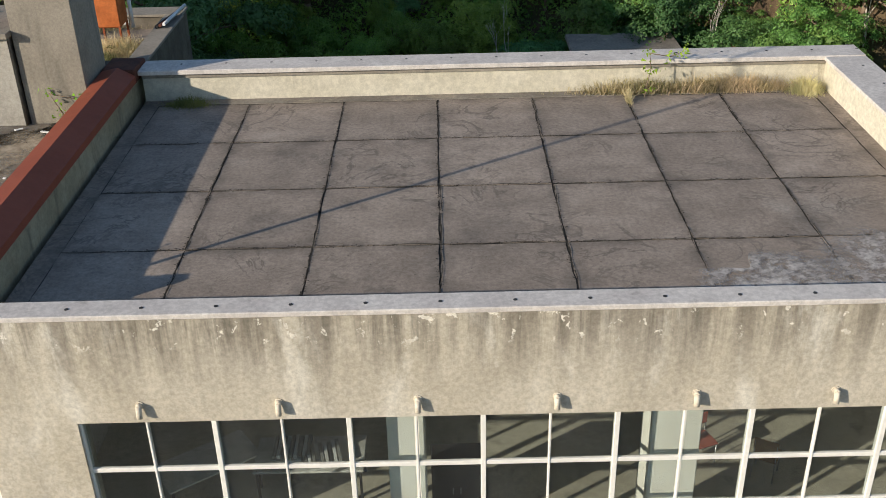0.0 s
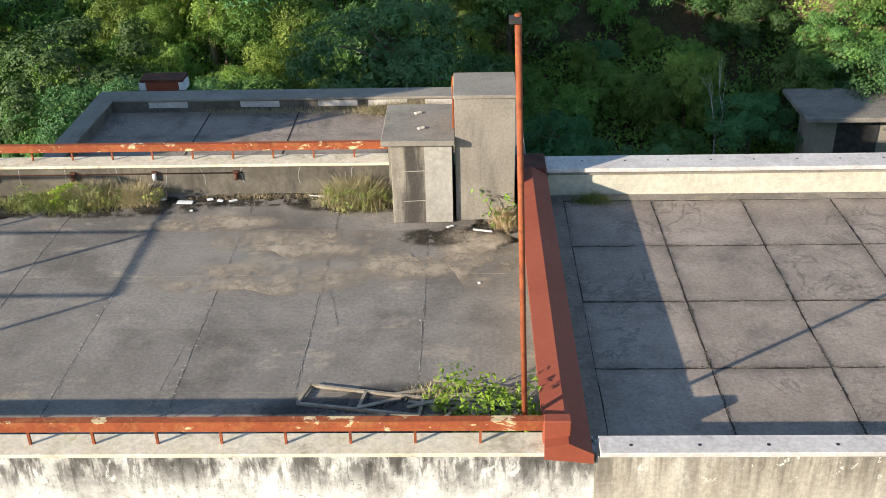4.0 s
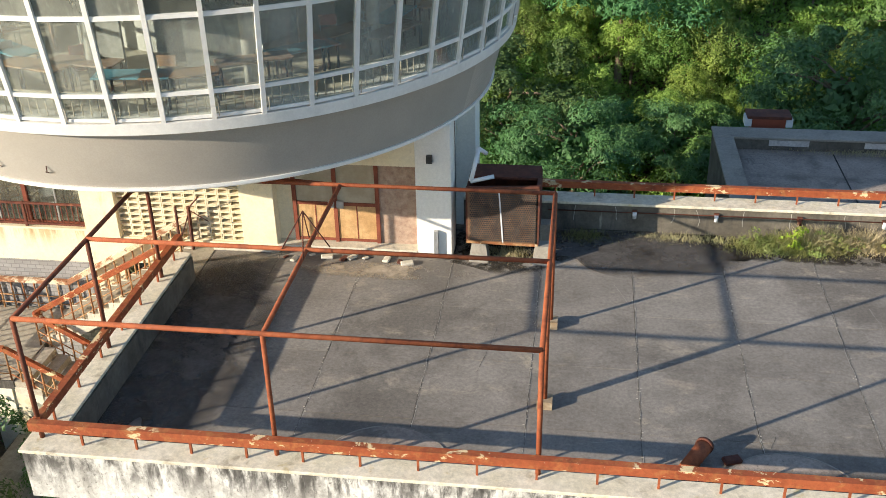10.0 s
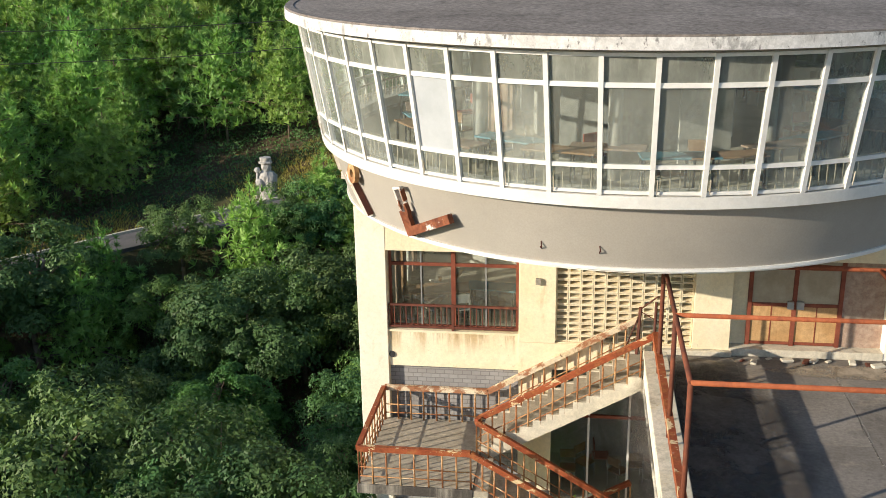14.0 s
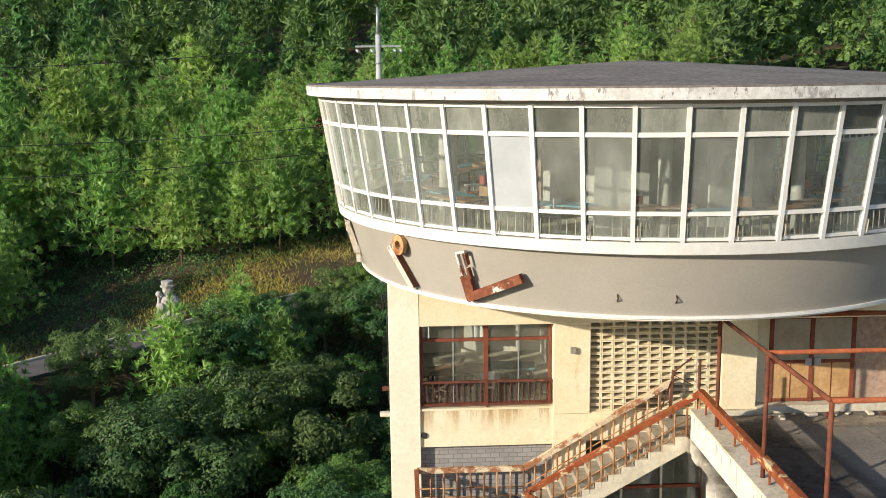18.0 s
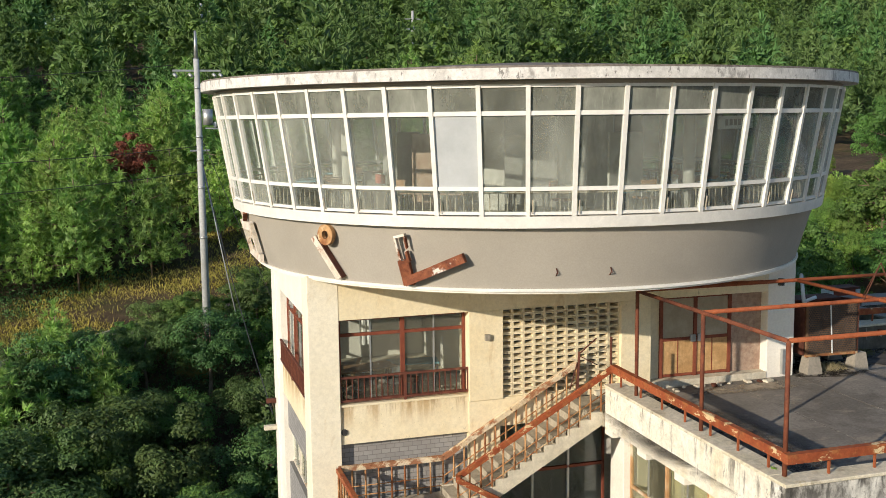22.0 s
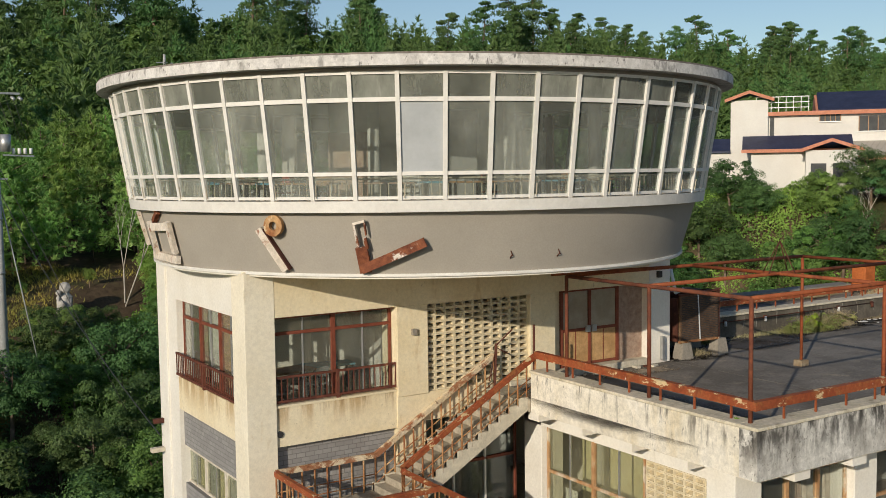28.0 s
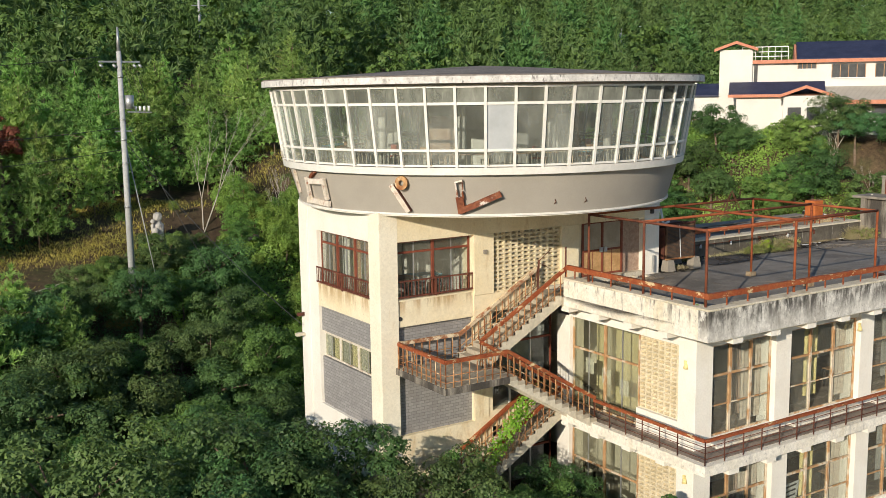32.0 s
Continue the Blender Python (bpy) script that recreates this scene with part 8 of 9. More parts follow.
for k in range(4):
    part("insulator", tube((X0 + 0.75 + 0.24 * k, Y0, 6.5), (X0 + 0.75 + 0.24 * k, Y0, 6.75), 0.07, n=8), PAPER_WHITE, up)
for sx in (-1.05, -0.35, 0.75, 1.05):
    part("insulator", tube((X0 + sx, Y0, 9.0), (X0 + sx + 0.12, Y0 - 0.1, 8.86), 0.075, n=8), STEEL, up)
for zb in (1.2, 3.6, 4.9, 6.0, 8.3):
    part("clamp_band", ring_at(X0, Y0, zb, 0.2 - 0.08 * (zb + 4.5) / 14.9), STEEL, up)
for k in range(3):
    part("jumper_wire", tube((X0 + 0.9 + 0.28 * k, Y0, 6.7), (X0 + 0.2 + 0.3 * k, Y0, 9.0), 0.012, n=4), DARK_METAL, up)
part("stay_wire", tube((X0, Y0, 6.2), (X0 + 3.8, Y0 - 5.5, -4.4), 0.014, n=5), DARK_METAL, up)
part("stay_wire", tube((X0, Y0, 5.2), (X0 + 1.6, Y0 + 0.5, -3.6), 0.03, n=5), POLE_CONC, up)
wires = thing("power_lines", "thin power cables strung over the wood", "cable")
for (a, b, sag) in (((X0 - 1.05, Y0, 9.4), (-75, 30, 9.0), 1.0), ((X0, Y0, 5.6), (-75, 33, 6.5), 1.0), ((X0, Y0, 4.4), (-75, 33, 4.9), 1.0), ((X0 + 0.1, Y0 - 0.1, 4.8), (XL - 0.1, YB - 0.2, -1.5), 0.5)):
    a, b = Vector(a), Vector(b)
    bm = bmesh.new()
    side = (b - a).cross(Vector((0, 0, 1))).normalized() * 0.016
    rings = []
    for k in range(17):
        f = k / 16
        p = a.lerp(b, f) - Vector((0, 0, 4 * sag * f * (1 - f)))
        rings.append([bm.verts.new(p + side * math.cos(q * math.tau / 5) + Vector((0, 0, 0.016 * math.sin(q * math.tau / 5)))) for q in range(5)])
    for p_, q_ in zip(rings, rings[1:]):
        for k in range(5):
            bm.faces.new((p_[k], p_[(k + 1) % 5], q_[(k + 1) % 5], q_[k]))
    part("cable", bm, DARK_METAL, wires)
for x, y, z, h in ((-33, 125, 13, 9), (-8, 120, 12, 9), (50, 104, 9, 8.5), (-92, 100, 6, 7)):
    u2 = thing("utility_pole", "distant grey utility pole above the trees", "utility pole")
    part("pole", tube((x, y, z - 6), (x, y, z + h - 1), 0.22, n=8, r2=0.16), POLE_CONC, u2)
    part("crossarm", beam((x - 1, y, z + h - 2), (x + 1, y, z + h - 2), 0.12, 0.12), STEEL, u2)
    part("crossarm", beam((x - 0.8, y, z + h - 3.2), (x + 0.8, y, z + h - 3.2), 0.12, 0.12), STEEL, u2)

# pale stone figures on plinths, each one plain mesh
def stone_figure(x, y, gz, size, levels, label):
    bm = bmesh.new()
    rows = []
    for z, rx_, ry_ in levels:
        ring_ = []
        for k in range(20):
            a = 2 * math.pi * k / 20
            f = 1 + 0.07 * math.sin(3 * a + 4 * z) + 0.05 * math.sin(6 * a - 9 * z) + 0.04 * math.sin(17 * z)
            ring_.append(bm.verts.new((x + size * rx_ * f * math.cos(a), y + size * ry_ * f * math.sin(a), gz + size * z)))
        rows.append(ring_)
    for p_, q_ in zip(rows, rows[1:]):
        for k in range(20):
            bm.faces.new((p_[k], p_[(k + 1) % 20], q_[(k + 1) % 20], q_[k]))
    bm.faces.new(rows[-1])
    # a staff held at the side and the sleeve round it
    tube((x - 0.52 * size, y - 0.3 * size, gz + 0.3 * size), (x - 0.42 * size, y - 0.28 * size, gz + 1.75 * size), 0.1 * size, bm, 8, 0.08 * size)
    bmesh.ops.create_icosphere(bm, subdivisions=2, radius=0.17 * size, matrix=Matrix.Translation((x - 0.42 * size, y - 0.28 * size, gz + 1.9 * size)))
    bmesh.ops.create_icosphere(bm, subdivisions=2, radius=0.26 * size, matrix=Matrix.Translation((x - 0.28 * size, y - 0.34 * size, gz + 1.2 * size)))
    return solo("statue", bm, STONE, label, "statue", "roadside statues")


stone_figure(-49.9, 49.9, float(height(-49.9, 49.9)), 1.0, ((-0.2, 0.62, 0.55), (0.2, 0.60, 0.52), (0.24, 0.50, 0.40), (0.7, 0.54, 0.42), (1.2, 0.57, 0.42), (1.55, 0.55, 0.38), (1.72, 0.42, 0.30), (1.82, 0.25, 0.24), (2.0, 0.27, 0.27), (2.2, 0.26, 0.25), (2.24, 0.36, 0.34), (2.32, 0.36, 0.34), (2.35, 0.29, 0.28), (2.55, 0.32, 0.30), (2.57, 0.1, 0.1)), "pale stone statue in a robe and flat hat beside the lane")
stone_figure(-33.35, 58.8, float(height(-33.35, 58.8)), 0.95, ((-0.4, 0.50, 0.45), (0.3, 0.46, 0.4), (0.8, 0.36, 0.33), (1.3, 0.46, 0.36), (1.6, 0.46, 0.34), (1.75, 0.30, 0.26), (1.85, 0.22, 0.2), (2.0, 0.30, 0.28), (2.2, 0.33, 0.3), (2.4, 0.26, 0.24), (2.5, 0.08, 0.08)), "lumpy weathered stone statue in the clearing")

bm = bmesh.new()
PX, PY, PZ = -66.7, 71.3, 1.4
for z0, z1, w0, w1 in ((-4.5, 6.6, 0.42, 0.36), (6.6, 7.3, 0.44, 0.44), (7.3, 7.6, 0.52, 0.66), (7.6, 8.1, 0.7, 0.7), (8.1, 8.3, 0.62, 0.5)):
    tube((PX, PY, PZ + z0), (PX, PY, PZ + z1), w0 * 1.2, bm, 8, w1 * 1.2)
solo("stone_pillar", bm, STONE, "pale weathered stone pillar with a broad capital above the pines", "pillar")

# mossy shed behind the low wing
sd = thing("shed", "small concrete shed with a mossy flat roof among the trees", "shed")
zs = -9.0
part("wall", box(5.9, 38.6, zs, 9.0, 40.8, -5.15), CONCRETE, sd)
part("doorway", box(6.7, 38.57, zs, 8.4, 38.62, -5.35), DARK_METAL, sd)
part("roof", box(5.2, 37.9, -5.15, 9.6, 41.4, -4.95, bevel=0.02), DECK_T, sd, "mossy brown roof slab")

# white house group on the rise
def gable(name, x0, x1, y0, y1, ze, zr, parent, over=0.5, along="x"):
    if along == "x":
        ym = (y0 + y1) / 2
        bm = prism([(y0 - over, ze), (ym, zr), (y1 + over, ze), (y1 + over, ze + 0.12), (ym, zr + 0.16), (y0 - over, ze + 0.12)], "x", x0 - over, x1 + over)
    else:
        xm = (x0 + x1) / 2
        bm = prism([(x0 - over, ze), (xm, zr), (x1 + over, ze), (x1 + over, ze + 0.12), (xm, zr + 0.16), (x0 - over, ze + 0.12)], "y", y0 - over, y1 + over)
    r = part(name, bm, TILE_NAVY, parent, "dark blue glazed tile roof")
    return r


H0 = Matrix.Translation((16.2, 54.2, 0)) @ Matrix.Rotation(radians(-50), 4, "Z")
hs = thing("house", "white rendered two-storey house with dark blue tiled roofs and salmon eaves", "house", at=H0)
part("stair_tower", box(0, 0, 3, 2.8, 3, 10.75), HOUSE_WHITE, hs)
gable("roof", 0, 2.8, 0, 3, 10.75, 11.35, hs, 0.35, "y")
part("eave", prism([(-0.45, 10.6), (1.4, 11.25), (3.25, 10.6), (3.25, 10.85), (1.4, 11.5), (-0.45, 10.85)], "y", -0.47, -0.36), EAVE_ORANGE, hs)
part("wall", box(2.8, 0.5, 3, 22, 7, 9.65), HOUSE_WHITE, hs)
gable("roof", 6.9, 22, 0.8, 7, 9.75, 11.3, hs, 0.4, "x")
part("eave", box(2.7, 0.05, 9.5, 22, 0.2, 9.8), EAVE_ORANGE, hs)
part("gable_end", prism([(0.3, 9.75), (3.9, 11.25), (7.5, 9.75)], "x", 6.3, 6.48), EAVE_ORANGE, hs)
part("terrace_roof", box(2.7, 0.1, 9.66, 6.9, 7, 9.8), TILE_NAVY, hs)
for k in range(8):
    part("roof_rail", box(1.9 + 0.55 * k, 0.2, 9.8, 1.94 + 0.55 * k, 0.24, 10.95), STEEL, hs)
for z in (10.1, 10.5, 10.93):
    part("roof_rail", box(1.9, 0.19, z, 5.8, 0.25, z + 0.05), STEEL, hs)
for x0, x1, z0, z1 in ((6.6, 8.1, 9.0, 9.55), (9.4, 12.1, 8.2, 9.35), (12.9, 15.6, 8.2, 9.35), (16.6, 19.3, 8.2, 9.35)):
    w = part("window", box(x0, 0.44, z0, x1, 0.505, z1), DARK_GLASS, hs)
    part("frame", box(x0 - 0.05, 0.40, z0 - 0.08, x1 + 0.05, 0.45, z0), STEEL, w)
    for k in range(0, 5):
        xx = x0 + (x1 - x0) * k / 4
        part("frame", box(xx - 0.03, 0.40, z0, xx + 0.03, 0.45, z1), TABLE_BROWN, w)
part("doorway", box(2.95, 0.44, 7.6, 3.25, 0.505, 9.4), DARK_GLASS, hs)
part("lower_block", box(1.6, -3.5, 3, 8.6, 0.49, 6.75), HOUSE_WHITE, hs)
gable("roof", 1.3, 8.4, -3.5, 0.4, 6.75, 7.75, hs, 0.35, "x")
part("eave", box(0.9, -3.95, 6.6, 8.6, -3.86, 6.85), EAVE_ORANGE, hs)
part("porch", box(5.4, -5.2, 3, 8.9, -3.5, 6.7), HOUSE_WHITE, hs)
gable("roof", 5.4, 8.9, -5.2, -3.5, 6.7, 7.4, hs, 0.3, "y")
part("eave", prism([(5.0, 6.55), (7.15, 7.3), (9.3, 6.55), (9.3, 6.8), (7.15, 7.55), (5.0, 6.8)], "y", -5.62, -5.51), EAVE_ORANGE, hs)
for x0 in (5.75, 7.25):
    part("window", box(x0, -5.26, 4.3, x0 + 1.05, -5.2, 5.75), DARK_GLASS, hs)
part("side_block", box(8.6, -2, 3, 22, 0.49, 6.4), HOUSE_WHITE, hs)
part("side_roof", prism([(-3.2, 6.1), (0.49, 7.3), (0.49, 7.45), (-3.2, 6.25)], "x", 8.4, 22), DRUM_GREY, hs, "grey lean-to roof")
part("eave", box(8.4, -3.3, 5.95, 22, -3.2, 6.3), EAVE_ORANGE, hs)
part("window", box(9.3, -2.06, 5.7, 10.3, -2.0, 6.05), DARK_GLASS, hs)
part("window", box(12.5, -2.06, 4.9, 18, -2.0, 5.9), DARK_GLASS, hs)
part("annex", box(-3.6, 0, 3, 0, 4, 6.7), HOUSE_WHITE, hs)
gable("roof", -3.6, -0.3, 0, 4, 6.7, 7.7, hs, 0.3, "x")
part("far_box", box(-5.2, 8, 5, -2.4, 10, 8.0), HOUSE_WHITE, hs)
# ---- weeds, bushes and creepers on the roofs ----
def blades(rng_, pts, h, w, lean=0.35):
    """Thin upright grass blades standing on the given points."""
    n = len(pts)
    a = rng_.uniform(0, 6.28, n)
    side = np.stack([np.cos(a), np.sin(a), 0 * a], -1) * w * rng_.uniform(0.6, 1.3, (n, 1))
    hh = h * (0.25 + 1.1 * rng_.uniform(0, 1, (n, 1)) ** 1.4)
    tip = np.concatenate([rng_.normal(size=(n, 2)) * lean * hh, hh], 1)
    mid = tip * [0.5, 0.5, 0.52]
    return np.stack([pts - side, pts + side, pts + mid + side * 0.8, pts + tip], 1)


def tuft(name, label, cx, cy, rx, ry, n, h, material, seed, z=0.01, w=0.006, lean=0.35):
    r = np.random.default_rng(seed)
    p = r.normal(size=(n, 2)) * [rx * 0.5, ry * 0.5]
    pts = np.concatenate([p + [cx, cy], np.full((n, 1), z)], 1)
    fade = np.exp(-((p[:, 0] / rx) ** 2 + (p[:, 1] / ry) ** 2))[:, None, None]
    q = blades(r, pts, h, w, lean)
    q = pts[:, None] + (q - pts[:, None]) * (0.45 + 0.75 * fade)
    return tagged(new(name, quads_mesh(name, q, material)), label, "grass", kind="stuff")


def bush(name, label, cx, cy, z, rx, rz_, n, size, material, seed, stems=5, category="bush", aspect=0.5):
    r = np.random.default_rng(seed)
    t = thing(name, label, category, at=Matrix.Translation((cx, cy, z)))
    c, nn, cl = crown_points(r, max(6, n // 22), 22, rx, rz_, rz_ * 0.95, 0.4, -0.6)
    part("leaves", quads_mesh("leaves", leaves(c, nn, size, r, aspect, 0.7), material), None, t)
    bm = bmesh.new()
    for k in r.choice(len(cl), min(stems, len(cl)), replace=False):
        tube((0, 0, -0.05), cl[k], 0.014, bm, 5, 0.005)
    part("stem", bm, BARK, t)
    return t


bush("bush", "bright green leafy bush growing at the terrace corner", -7.85, 12.3, 0.0, 0.72, 0.46, 1500, 0.05, LEAF_BUSH, 1, 8)
# weeds against the back parapet
for k, (cx, cy, rx, ry, n, h, m, lb) in enumerate((
        (-17.6, 20.6, 1.2, 0.35, 2600, 0.34, WEED, "mixed green and dry weeds against the parapet"),
        (-16.9, 20.75, 0.9, 0.3, 1300, 0.5, STRAW, "dry straw-coloured weeds against the parapet"),
        (-15.9, 20.75, 0.6, 0.25, 900, 0.5, STRAW, "dry straw-coloured weeds against the parapet"),
        (-10.75, 20.65, 0.8, 0.4, 2200, 0.55, STRAW, "dry straw-coloured weeds beside the shaft"),
        (-10.5, 20.45, 0.6, 0.3, 700, 0.3, WEED, "green weeds beside the shaft"),
        (-7.45, 19.5, 0.25, 0.35, 500, 0.38, STRAW, "dry grass at the foot of the stack"),
        (-22.3, 20.7, 0.7, 0.3, 500, 0.18, WEED, "thin weeds at the parapet corner"),
        (-24.0, 19.7, 0.7, 0.3, 600, 0.16, STRAW, "dry litter and weeds under the cooling unit"),
        (-19.9, 20.8, 1.3, 0.2, 500, 0.15, STRAW, "sparse dry weeds along the parapet"),
        (-13.0, 20.9, 2.0, 0.15, 350, 0.12, STRAW, "sparse dry weeds along the parapet"),
        (4.1, 20.68, 1.3, 0.12, 900, 0.33, STRAW, "dry grass along the low roof parapet"),
        (6.1, 20.66, 1.8, 0.14, 1700, 0.38, STRAW, "dry grass along the low roof parapet"),
        (7.75, 20.5, 0.35, 0.25, 900, 0.3, STRAW, "dry grass tussock in the roof corner"),
        (5.4, 20.66, 2.0, 0.12, 500, 0.28, WEED, "green grass along the low roof parapet"),
        (-5.4, 20.5, 0.5, 0.2, 500, 0.2, WEED, "small weeds in the shaded roof corner"),
        (3.92, 20.2, 0.06, 0.25, 140, 0.25, STRAW, "dry grass growing out of a deck joint"),
        (-10.0, 26.3, 1.6, 0.3, 1300, 0.4, STRAW, "dry grass along the back roof parapet"),
        (-13.5, 26.4, 3.5, 0.2, 900, 0.14, STRAW, "dry grass along the back roof parapet"),
        (-8.0, 24.4, 0.8, 0.6, 1100, 0.5, STRAW, "dry grass round the orange tank"),
        (-8.2, 23.4, 0.5, 0.6, 500, 0.35, WEED, "green weeds on the back roof"),
        (-8.6, 13.3, 0.8, 0.25, 500, 0.14, STRAW, "dry litter round the timber heap"),
        (-30.7, 11.75, 0.12, 0.1, 160, 0.25, WEED, "green weed in the parapet corner"))):
    tuft("weed_patch", lb, cx, cy, rx, ry * 1.25, int(2.2 * n), (0.8 if cy < 20.9 else 0.6) * h, m, 50 + k, w=0.006, lean=0.42)
for k, (cx, cy, rr) in enumerate(((-18.3, 20.55, 0.3), (-16.6, 20.5, 0.25), (-10.9, 20.35, 0.28), (-10.3, 20.3, 0.2), (-8.1, 23.6, 0.3), (-17.9, 20.35, 0.2))):
    bush("weed_plant", "low dull green weed among dry grass", cx, cy, 0, rr, 0.14, 160, 0.03, WEED, 60 + k, 4, "weed")
for k, (cx, cy, rr) in enumerate(((-18.5, 20.55, 0.3), (-17.0, 20.4, 0.35), (-16.3, 20.45, 0.28), (-15.4, 20.6, 0.22), (-11.3, 20.35, 0.26), (-10.9, 20.2, 0.3), (-10.2, 20.2, 0.32), (-9.8, 20.35, 0.25), (-7.5, 19.3, 0.16))):
    bush("weed_plant", "leafy yellow-green weed at the foot of dry grass", cx, cy, 0, rr, 0.24, 260, 0.03, WEED_LEAF, 160 + k, 4, "weed")
bush("weed_plant", "bright green weed clump against the parapet", -17.4, 20.6, 0, 0.35, 0.28, 420, 0.04, LEAF_BUSH, 5, 5, "weed")
bush("weed_plant", "green weed growing in the parapet corner", -31.05, 11.7, 0.3, 0.2, 0.22, 120, 0.05, LEAF_BUSH, 8, 4, "weed")


def sapling(x, y, pts, seed, label, material=None):
    r = np.random.default_rng(seed)
    t = thing("sapling", label, "sapling", at=Matrix.Translation((x, y, 0)))
    bm = bmesh.new()
    prev = Vector((0, 0, 0))
    cs, ns = [], []
    for p in pts:
        p = Vector(p)
        tube(prev if p.z > 0.3 else Vector((0, 0, 0)), p, 0.012, bm, 5, 0.006)
        o = r.normal(size=(13, 3)) * 0.09
        cs.append(np.array(p) + o)
        ns.append(unit(o + [-0.05, -0.05, 0.02]))
        prev = p
    part("stem", bm, BARK, t)
    part("leaves", quads_mesh("leaves", leaves(np.concatenate(cs), np.concatenate(ns), 0.055, r, 0.5, 0.5, 0.4), material or LEAF_BUSH), None, t)


sapling(-7.5, 19.45, ((-0.2, 0.0, 0.3), (-0.4, 0.0, 0.72), (0.15, 0.1, 0.55)), 3, "thin sapling with a few bright leaves beside the stack")
sapling(4.3, 20.4, ((0.02, 0.0, 0.25), (0.1, 0.05, 0.6), (0.05, 0.05, 0.95), (0.5, 0.1, 0.85), (0.75, 0.1, 0.95)), 4, "thin sapling growing from the roof gutter")
# creeper on the lower stair
r5 = np.random.default_rng(7)
u = r5.uniform(0, 1, 900)
c = np.stack([-34.7 + 1.9 * u, 17.85 + r5.normal(size=900) * 0.12, -5.9 + 2.1 * u + r5.uniform(0.0, 0.9, 900)], -1)
cr = thing("creeper", "green creeper climbing the lower stair railing", "creeper")
part("leaves", quads_mesh("leaves", leaves(c, np.tile([-0.4, -0.9, 0.2], (900, 1)), 0.06, r5, 0.6, 0.6), LEAF_BUSH), None, cr)
bm = bmesh.new()
for k in range(5):
    tube((-34.6 + 0.3 * k, 17.82, -6.2 + 0.3 * k), (-33.9 + 0.35 * k, 17.82, -4.6 + 0.35 * k), 0.012, bm, 5)
part("stem", bm, BARK, cr)

# bare dead trees, a withered one, and grass in the clearing
def dead_tree(x, y, h, seed, label, stems=3):
    r = np.random.default_rng(seed)
    t = thing("dead_tree", label, "tree", "dead trees", at=Matrix.Translation((x, y, float(height(x, y)))))
    bm = bmesh.new()

    def grow(p, d, n, rad, depth):
        q = p + d * n
        tube(p, q, rad, bm, 5, rad * 0.65)
        if depth:
            for _ in range(2):
                e = (d + Vector((r.normal() * 0.30, r.normal() * 0.30, r.normal() * 0.12 + 0.16))).normalized()
                grow(q, e, n * r.uniform(0.55, 0.85), rad * 0.6, depth - 1)

    for k in range(stems):
        grow(Vector((0.12 * k, 0.1 * k, -0.5)), Vector((r.normal() * 0.14, r.normal() * 0.14, 1)).normalized(), h * r.uniform(0.28, 0.4), 0.055, 5)
    part("trunk", bm, BARK_PALE, t)
    return t


dead_tree(-29.6, 60.6, 8.9, 3, "bare pale dead tree standing in the clearing", 2)
dead_tree(-26.8, 61.8, 4.6, 5, "small bare dead tree beside the lane")
dead_tree(-24.2, 58.6, 5.0, 6, "bare dead tree at the wood's edge")
dead_tree(11.2, 39.6, 6.0, 9, "bare branched dead tree behind the low wing", 1)
dead_tree(2.6, 41.3, 5.5, 11, "bare branched dead tree behind the low wing", 1)
for k, (d, e, h) in enumerate(((38.0, 9.0, 5.5), (36.5, 12.5, 6.0), (38.5, 16.0, 5.0), (36.0, 19.0, 6.2), (38.0, 23.0, 5.6))):
    dead_tree(0.78 * d - 0.63 * e, 0.63 * d + 0.78 * e, h, 40 + k, "bare pale branches among dark trees before the house", 2)
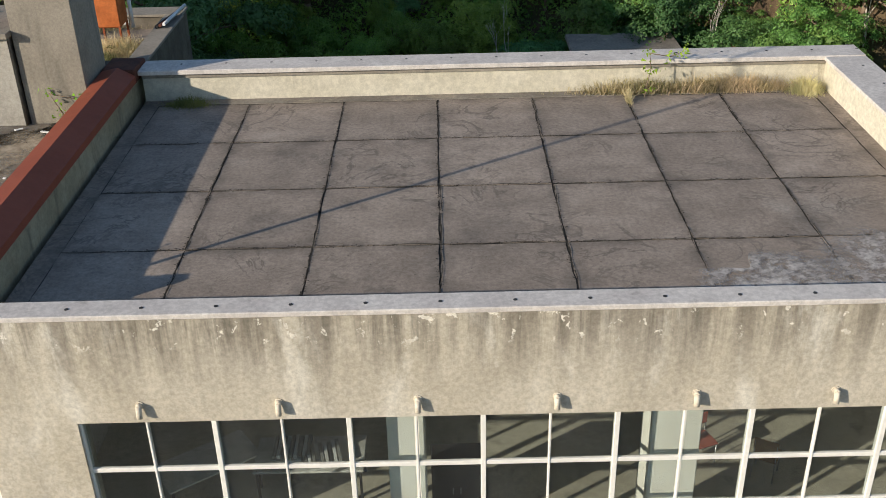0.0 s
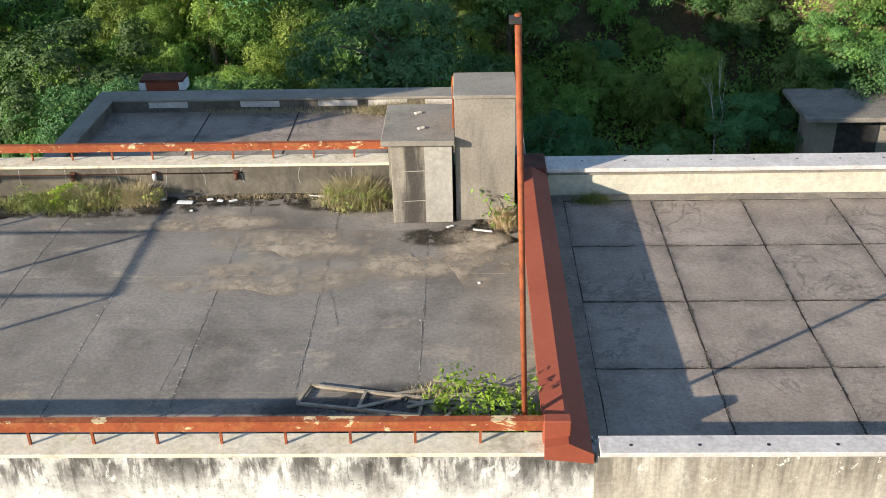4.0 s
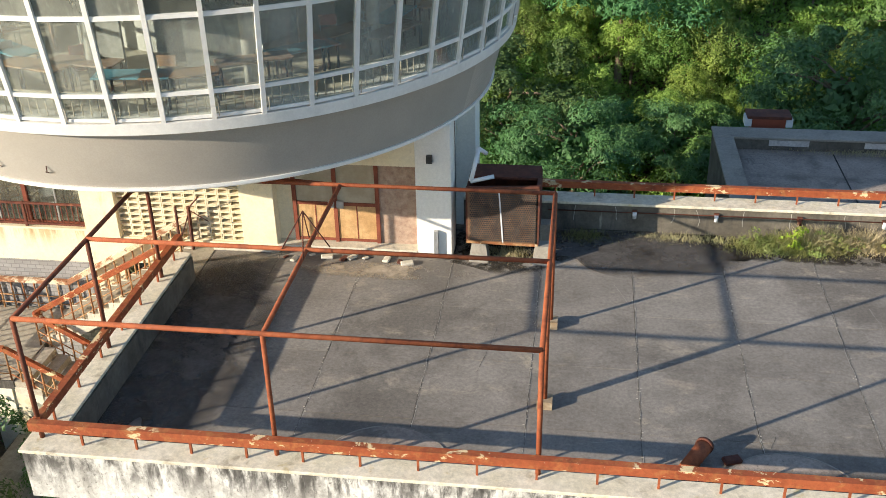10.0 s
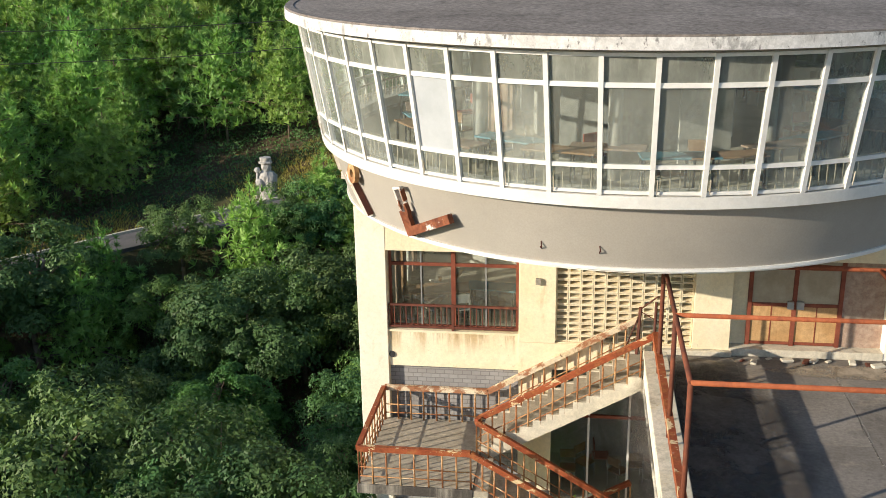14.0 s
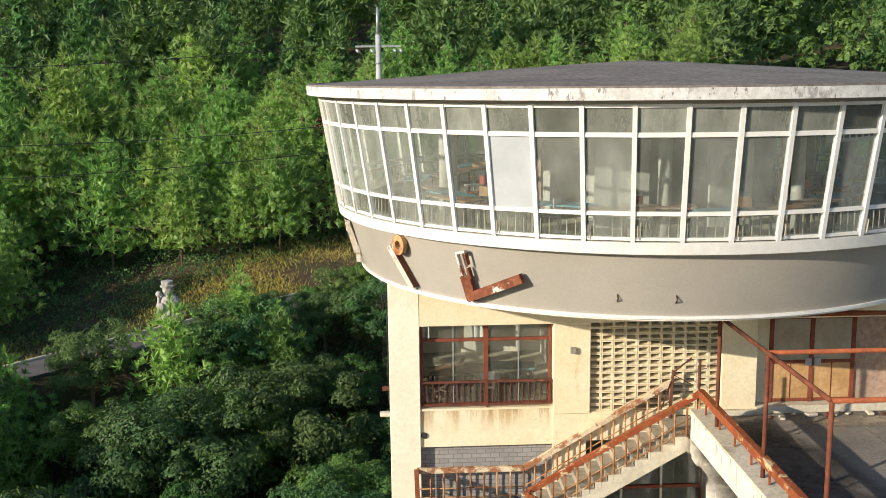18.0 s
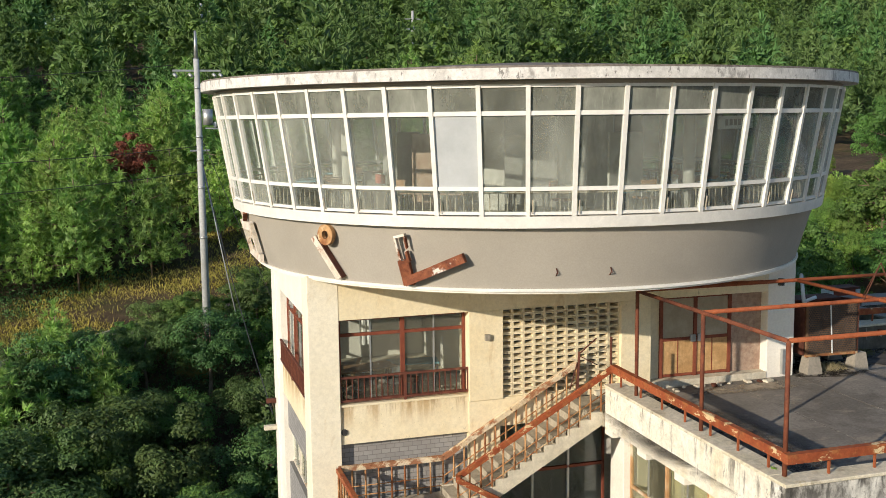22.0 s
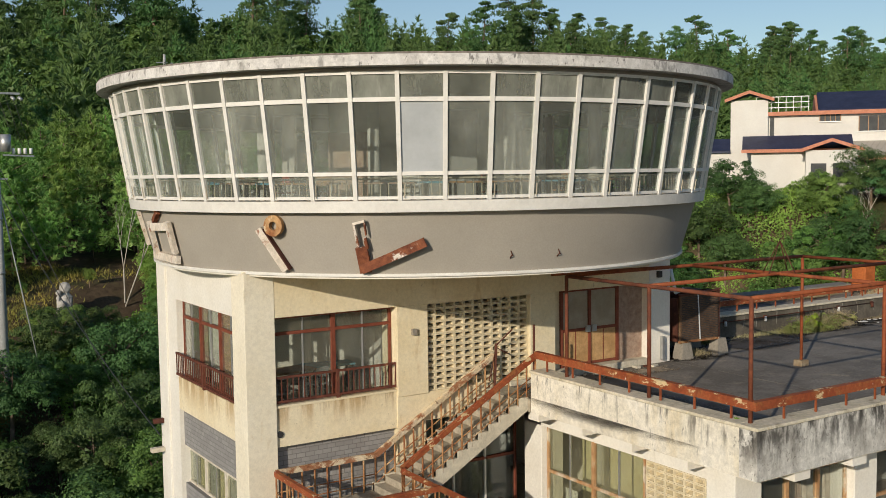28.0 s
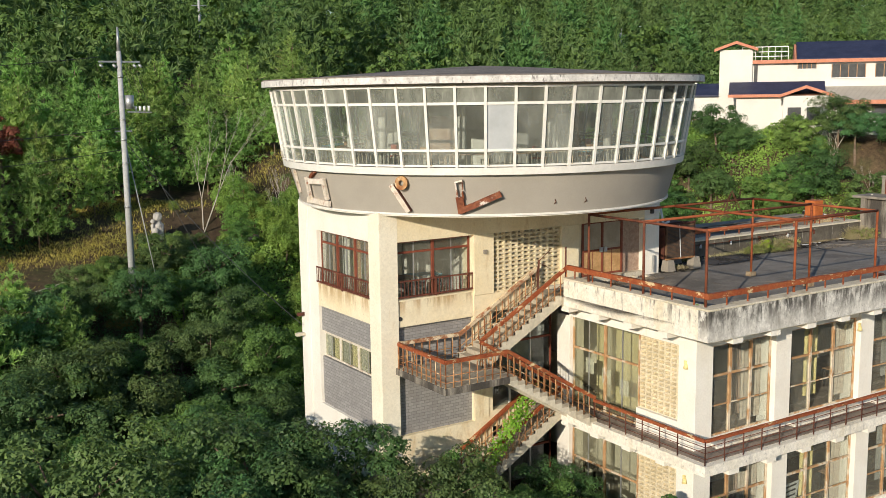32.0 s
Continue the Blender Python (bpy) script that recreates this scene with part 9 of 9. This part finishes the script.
dead_tree(-47.5, 17.5, 4.6, 12, "bare dead branch rising from the thicket")
tree("withered_tree", "withered red-brown tree among green pines", np.random.default_rng(8), 20, 9, 1.7, 1.9, 3.0, 0.1, LEAF_RED, lobes=13).matrix_basis = Matrix.Translation((-41.7, 66.5, 1.3))
r6 = np.random.default_rng(31)
gx = r6.uniform(-72, -20, 70000)
gy = road_y(gx) + 2.0 + 9.0 * r6.uniform(0, 1, 70000) ** 1.6
keep = (np.sin(gx * 0.5) + np.sin(gy * 0.7 + gx * 0.2) + r6.normal(size=70000) * 0.6) > np.where(gx < -36.5, -0.4, 0.55)
gp = np.stack([gx, gy, height(gx, gy)], -1)[keep]
GRASS_Y = leaf_mat("clearing_grass_yellow", (0.32, 0.25, 0.06), (0.44, 0.34, 0.09), (0.17, 0.20, 0.05), 0.45)
tagged(new("clearing_grass", quads_mesh("clearing_grass", blades(r6, gp, 0.24, 0.022, 0.6), GRASS_Y)), "yellowing rough grass in the roadside clearing", "grass", kind="stuff")
# low undergrowth that covers the wood floor
def cover(n, x0, x1, y0, y1, high, size, material, label):
    ux, uy = r6.uniform(x0, x1, n), r6.uniform(y0, y1, n)
    ok = ~((ux > -39.2) & (ux < 12) & (uy < 29.0)) & ~((ux < -14) & (np.abs(uy - road_y(ux)) < 2.6)) & ~((ux < -20) & (uy > road_y(ux)) & (uy < road_y(ux) + 8)) & ~((ux > -34) & (uy < 12.5))
    up_ = np.stack([ux, uy, height(ux, uy) + high * r6.uniform(0.0, 1.0, n) * (0.5 + 0.5 * np.sin(ux * 1.3) * np.sin(uy * 1.1))], -1)[ok]
    un = np.tile([-0.5, -0.4, 0.5], (len(up_), 1))
    tagged(new("undergrowth", quads_mesh("undergrowth", leaves(up_, un, size, r6, 0.55, 0.8), material)), label, "undergrowth", kind="stuff")


cover(150000, -70, -20, 2, 62, 1.2, 0.09, LEAF_DARK, "low dark green undergrowth on the wood floor")
cover(300000, -36, 16, 29, 62, 1.5, 0.115, LEAF_VINE, "leafy mid-green undergrowth on the bank")
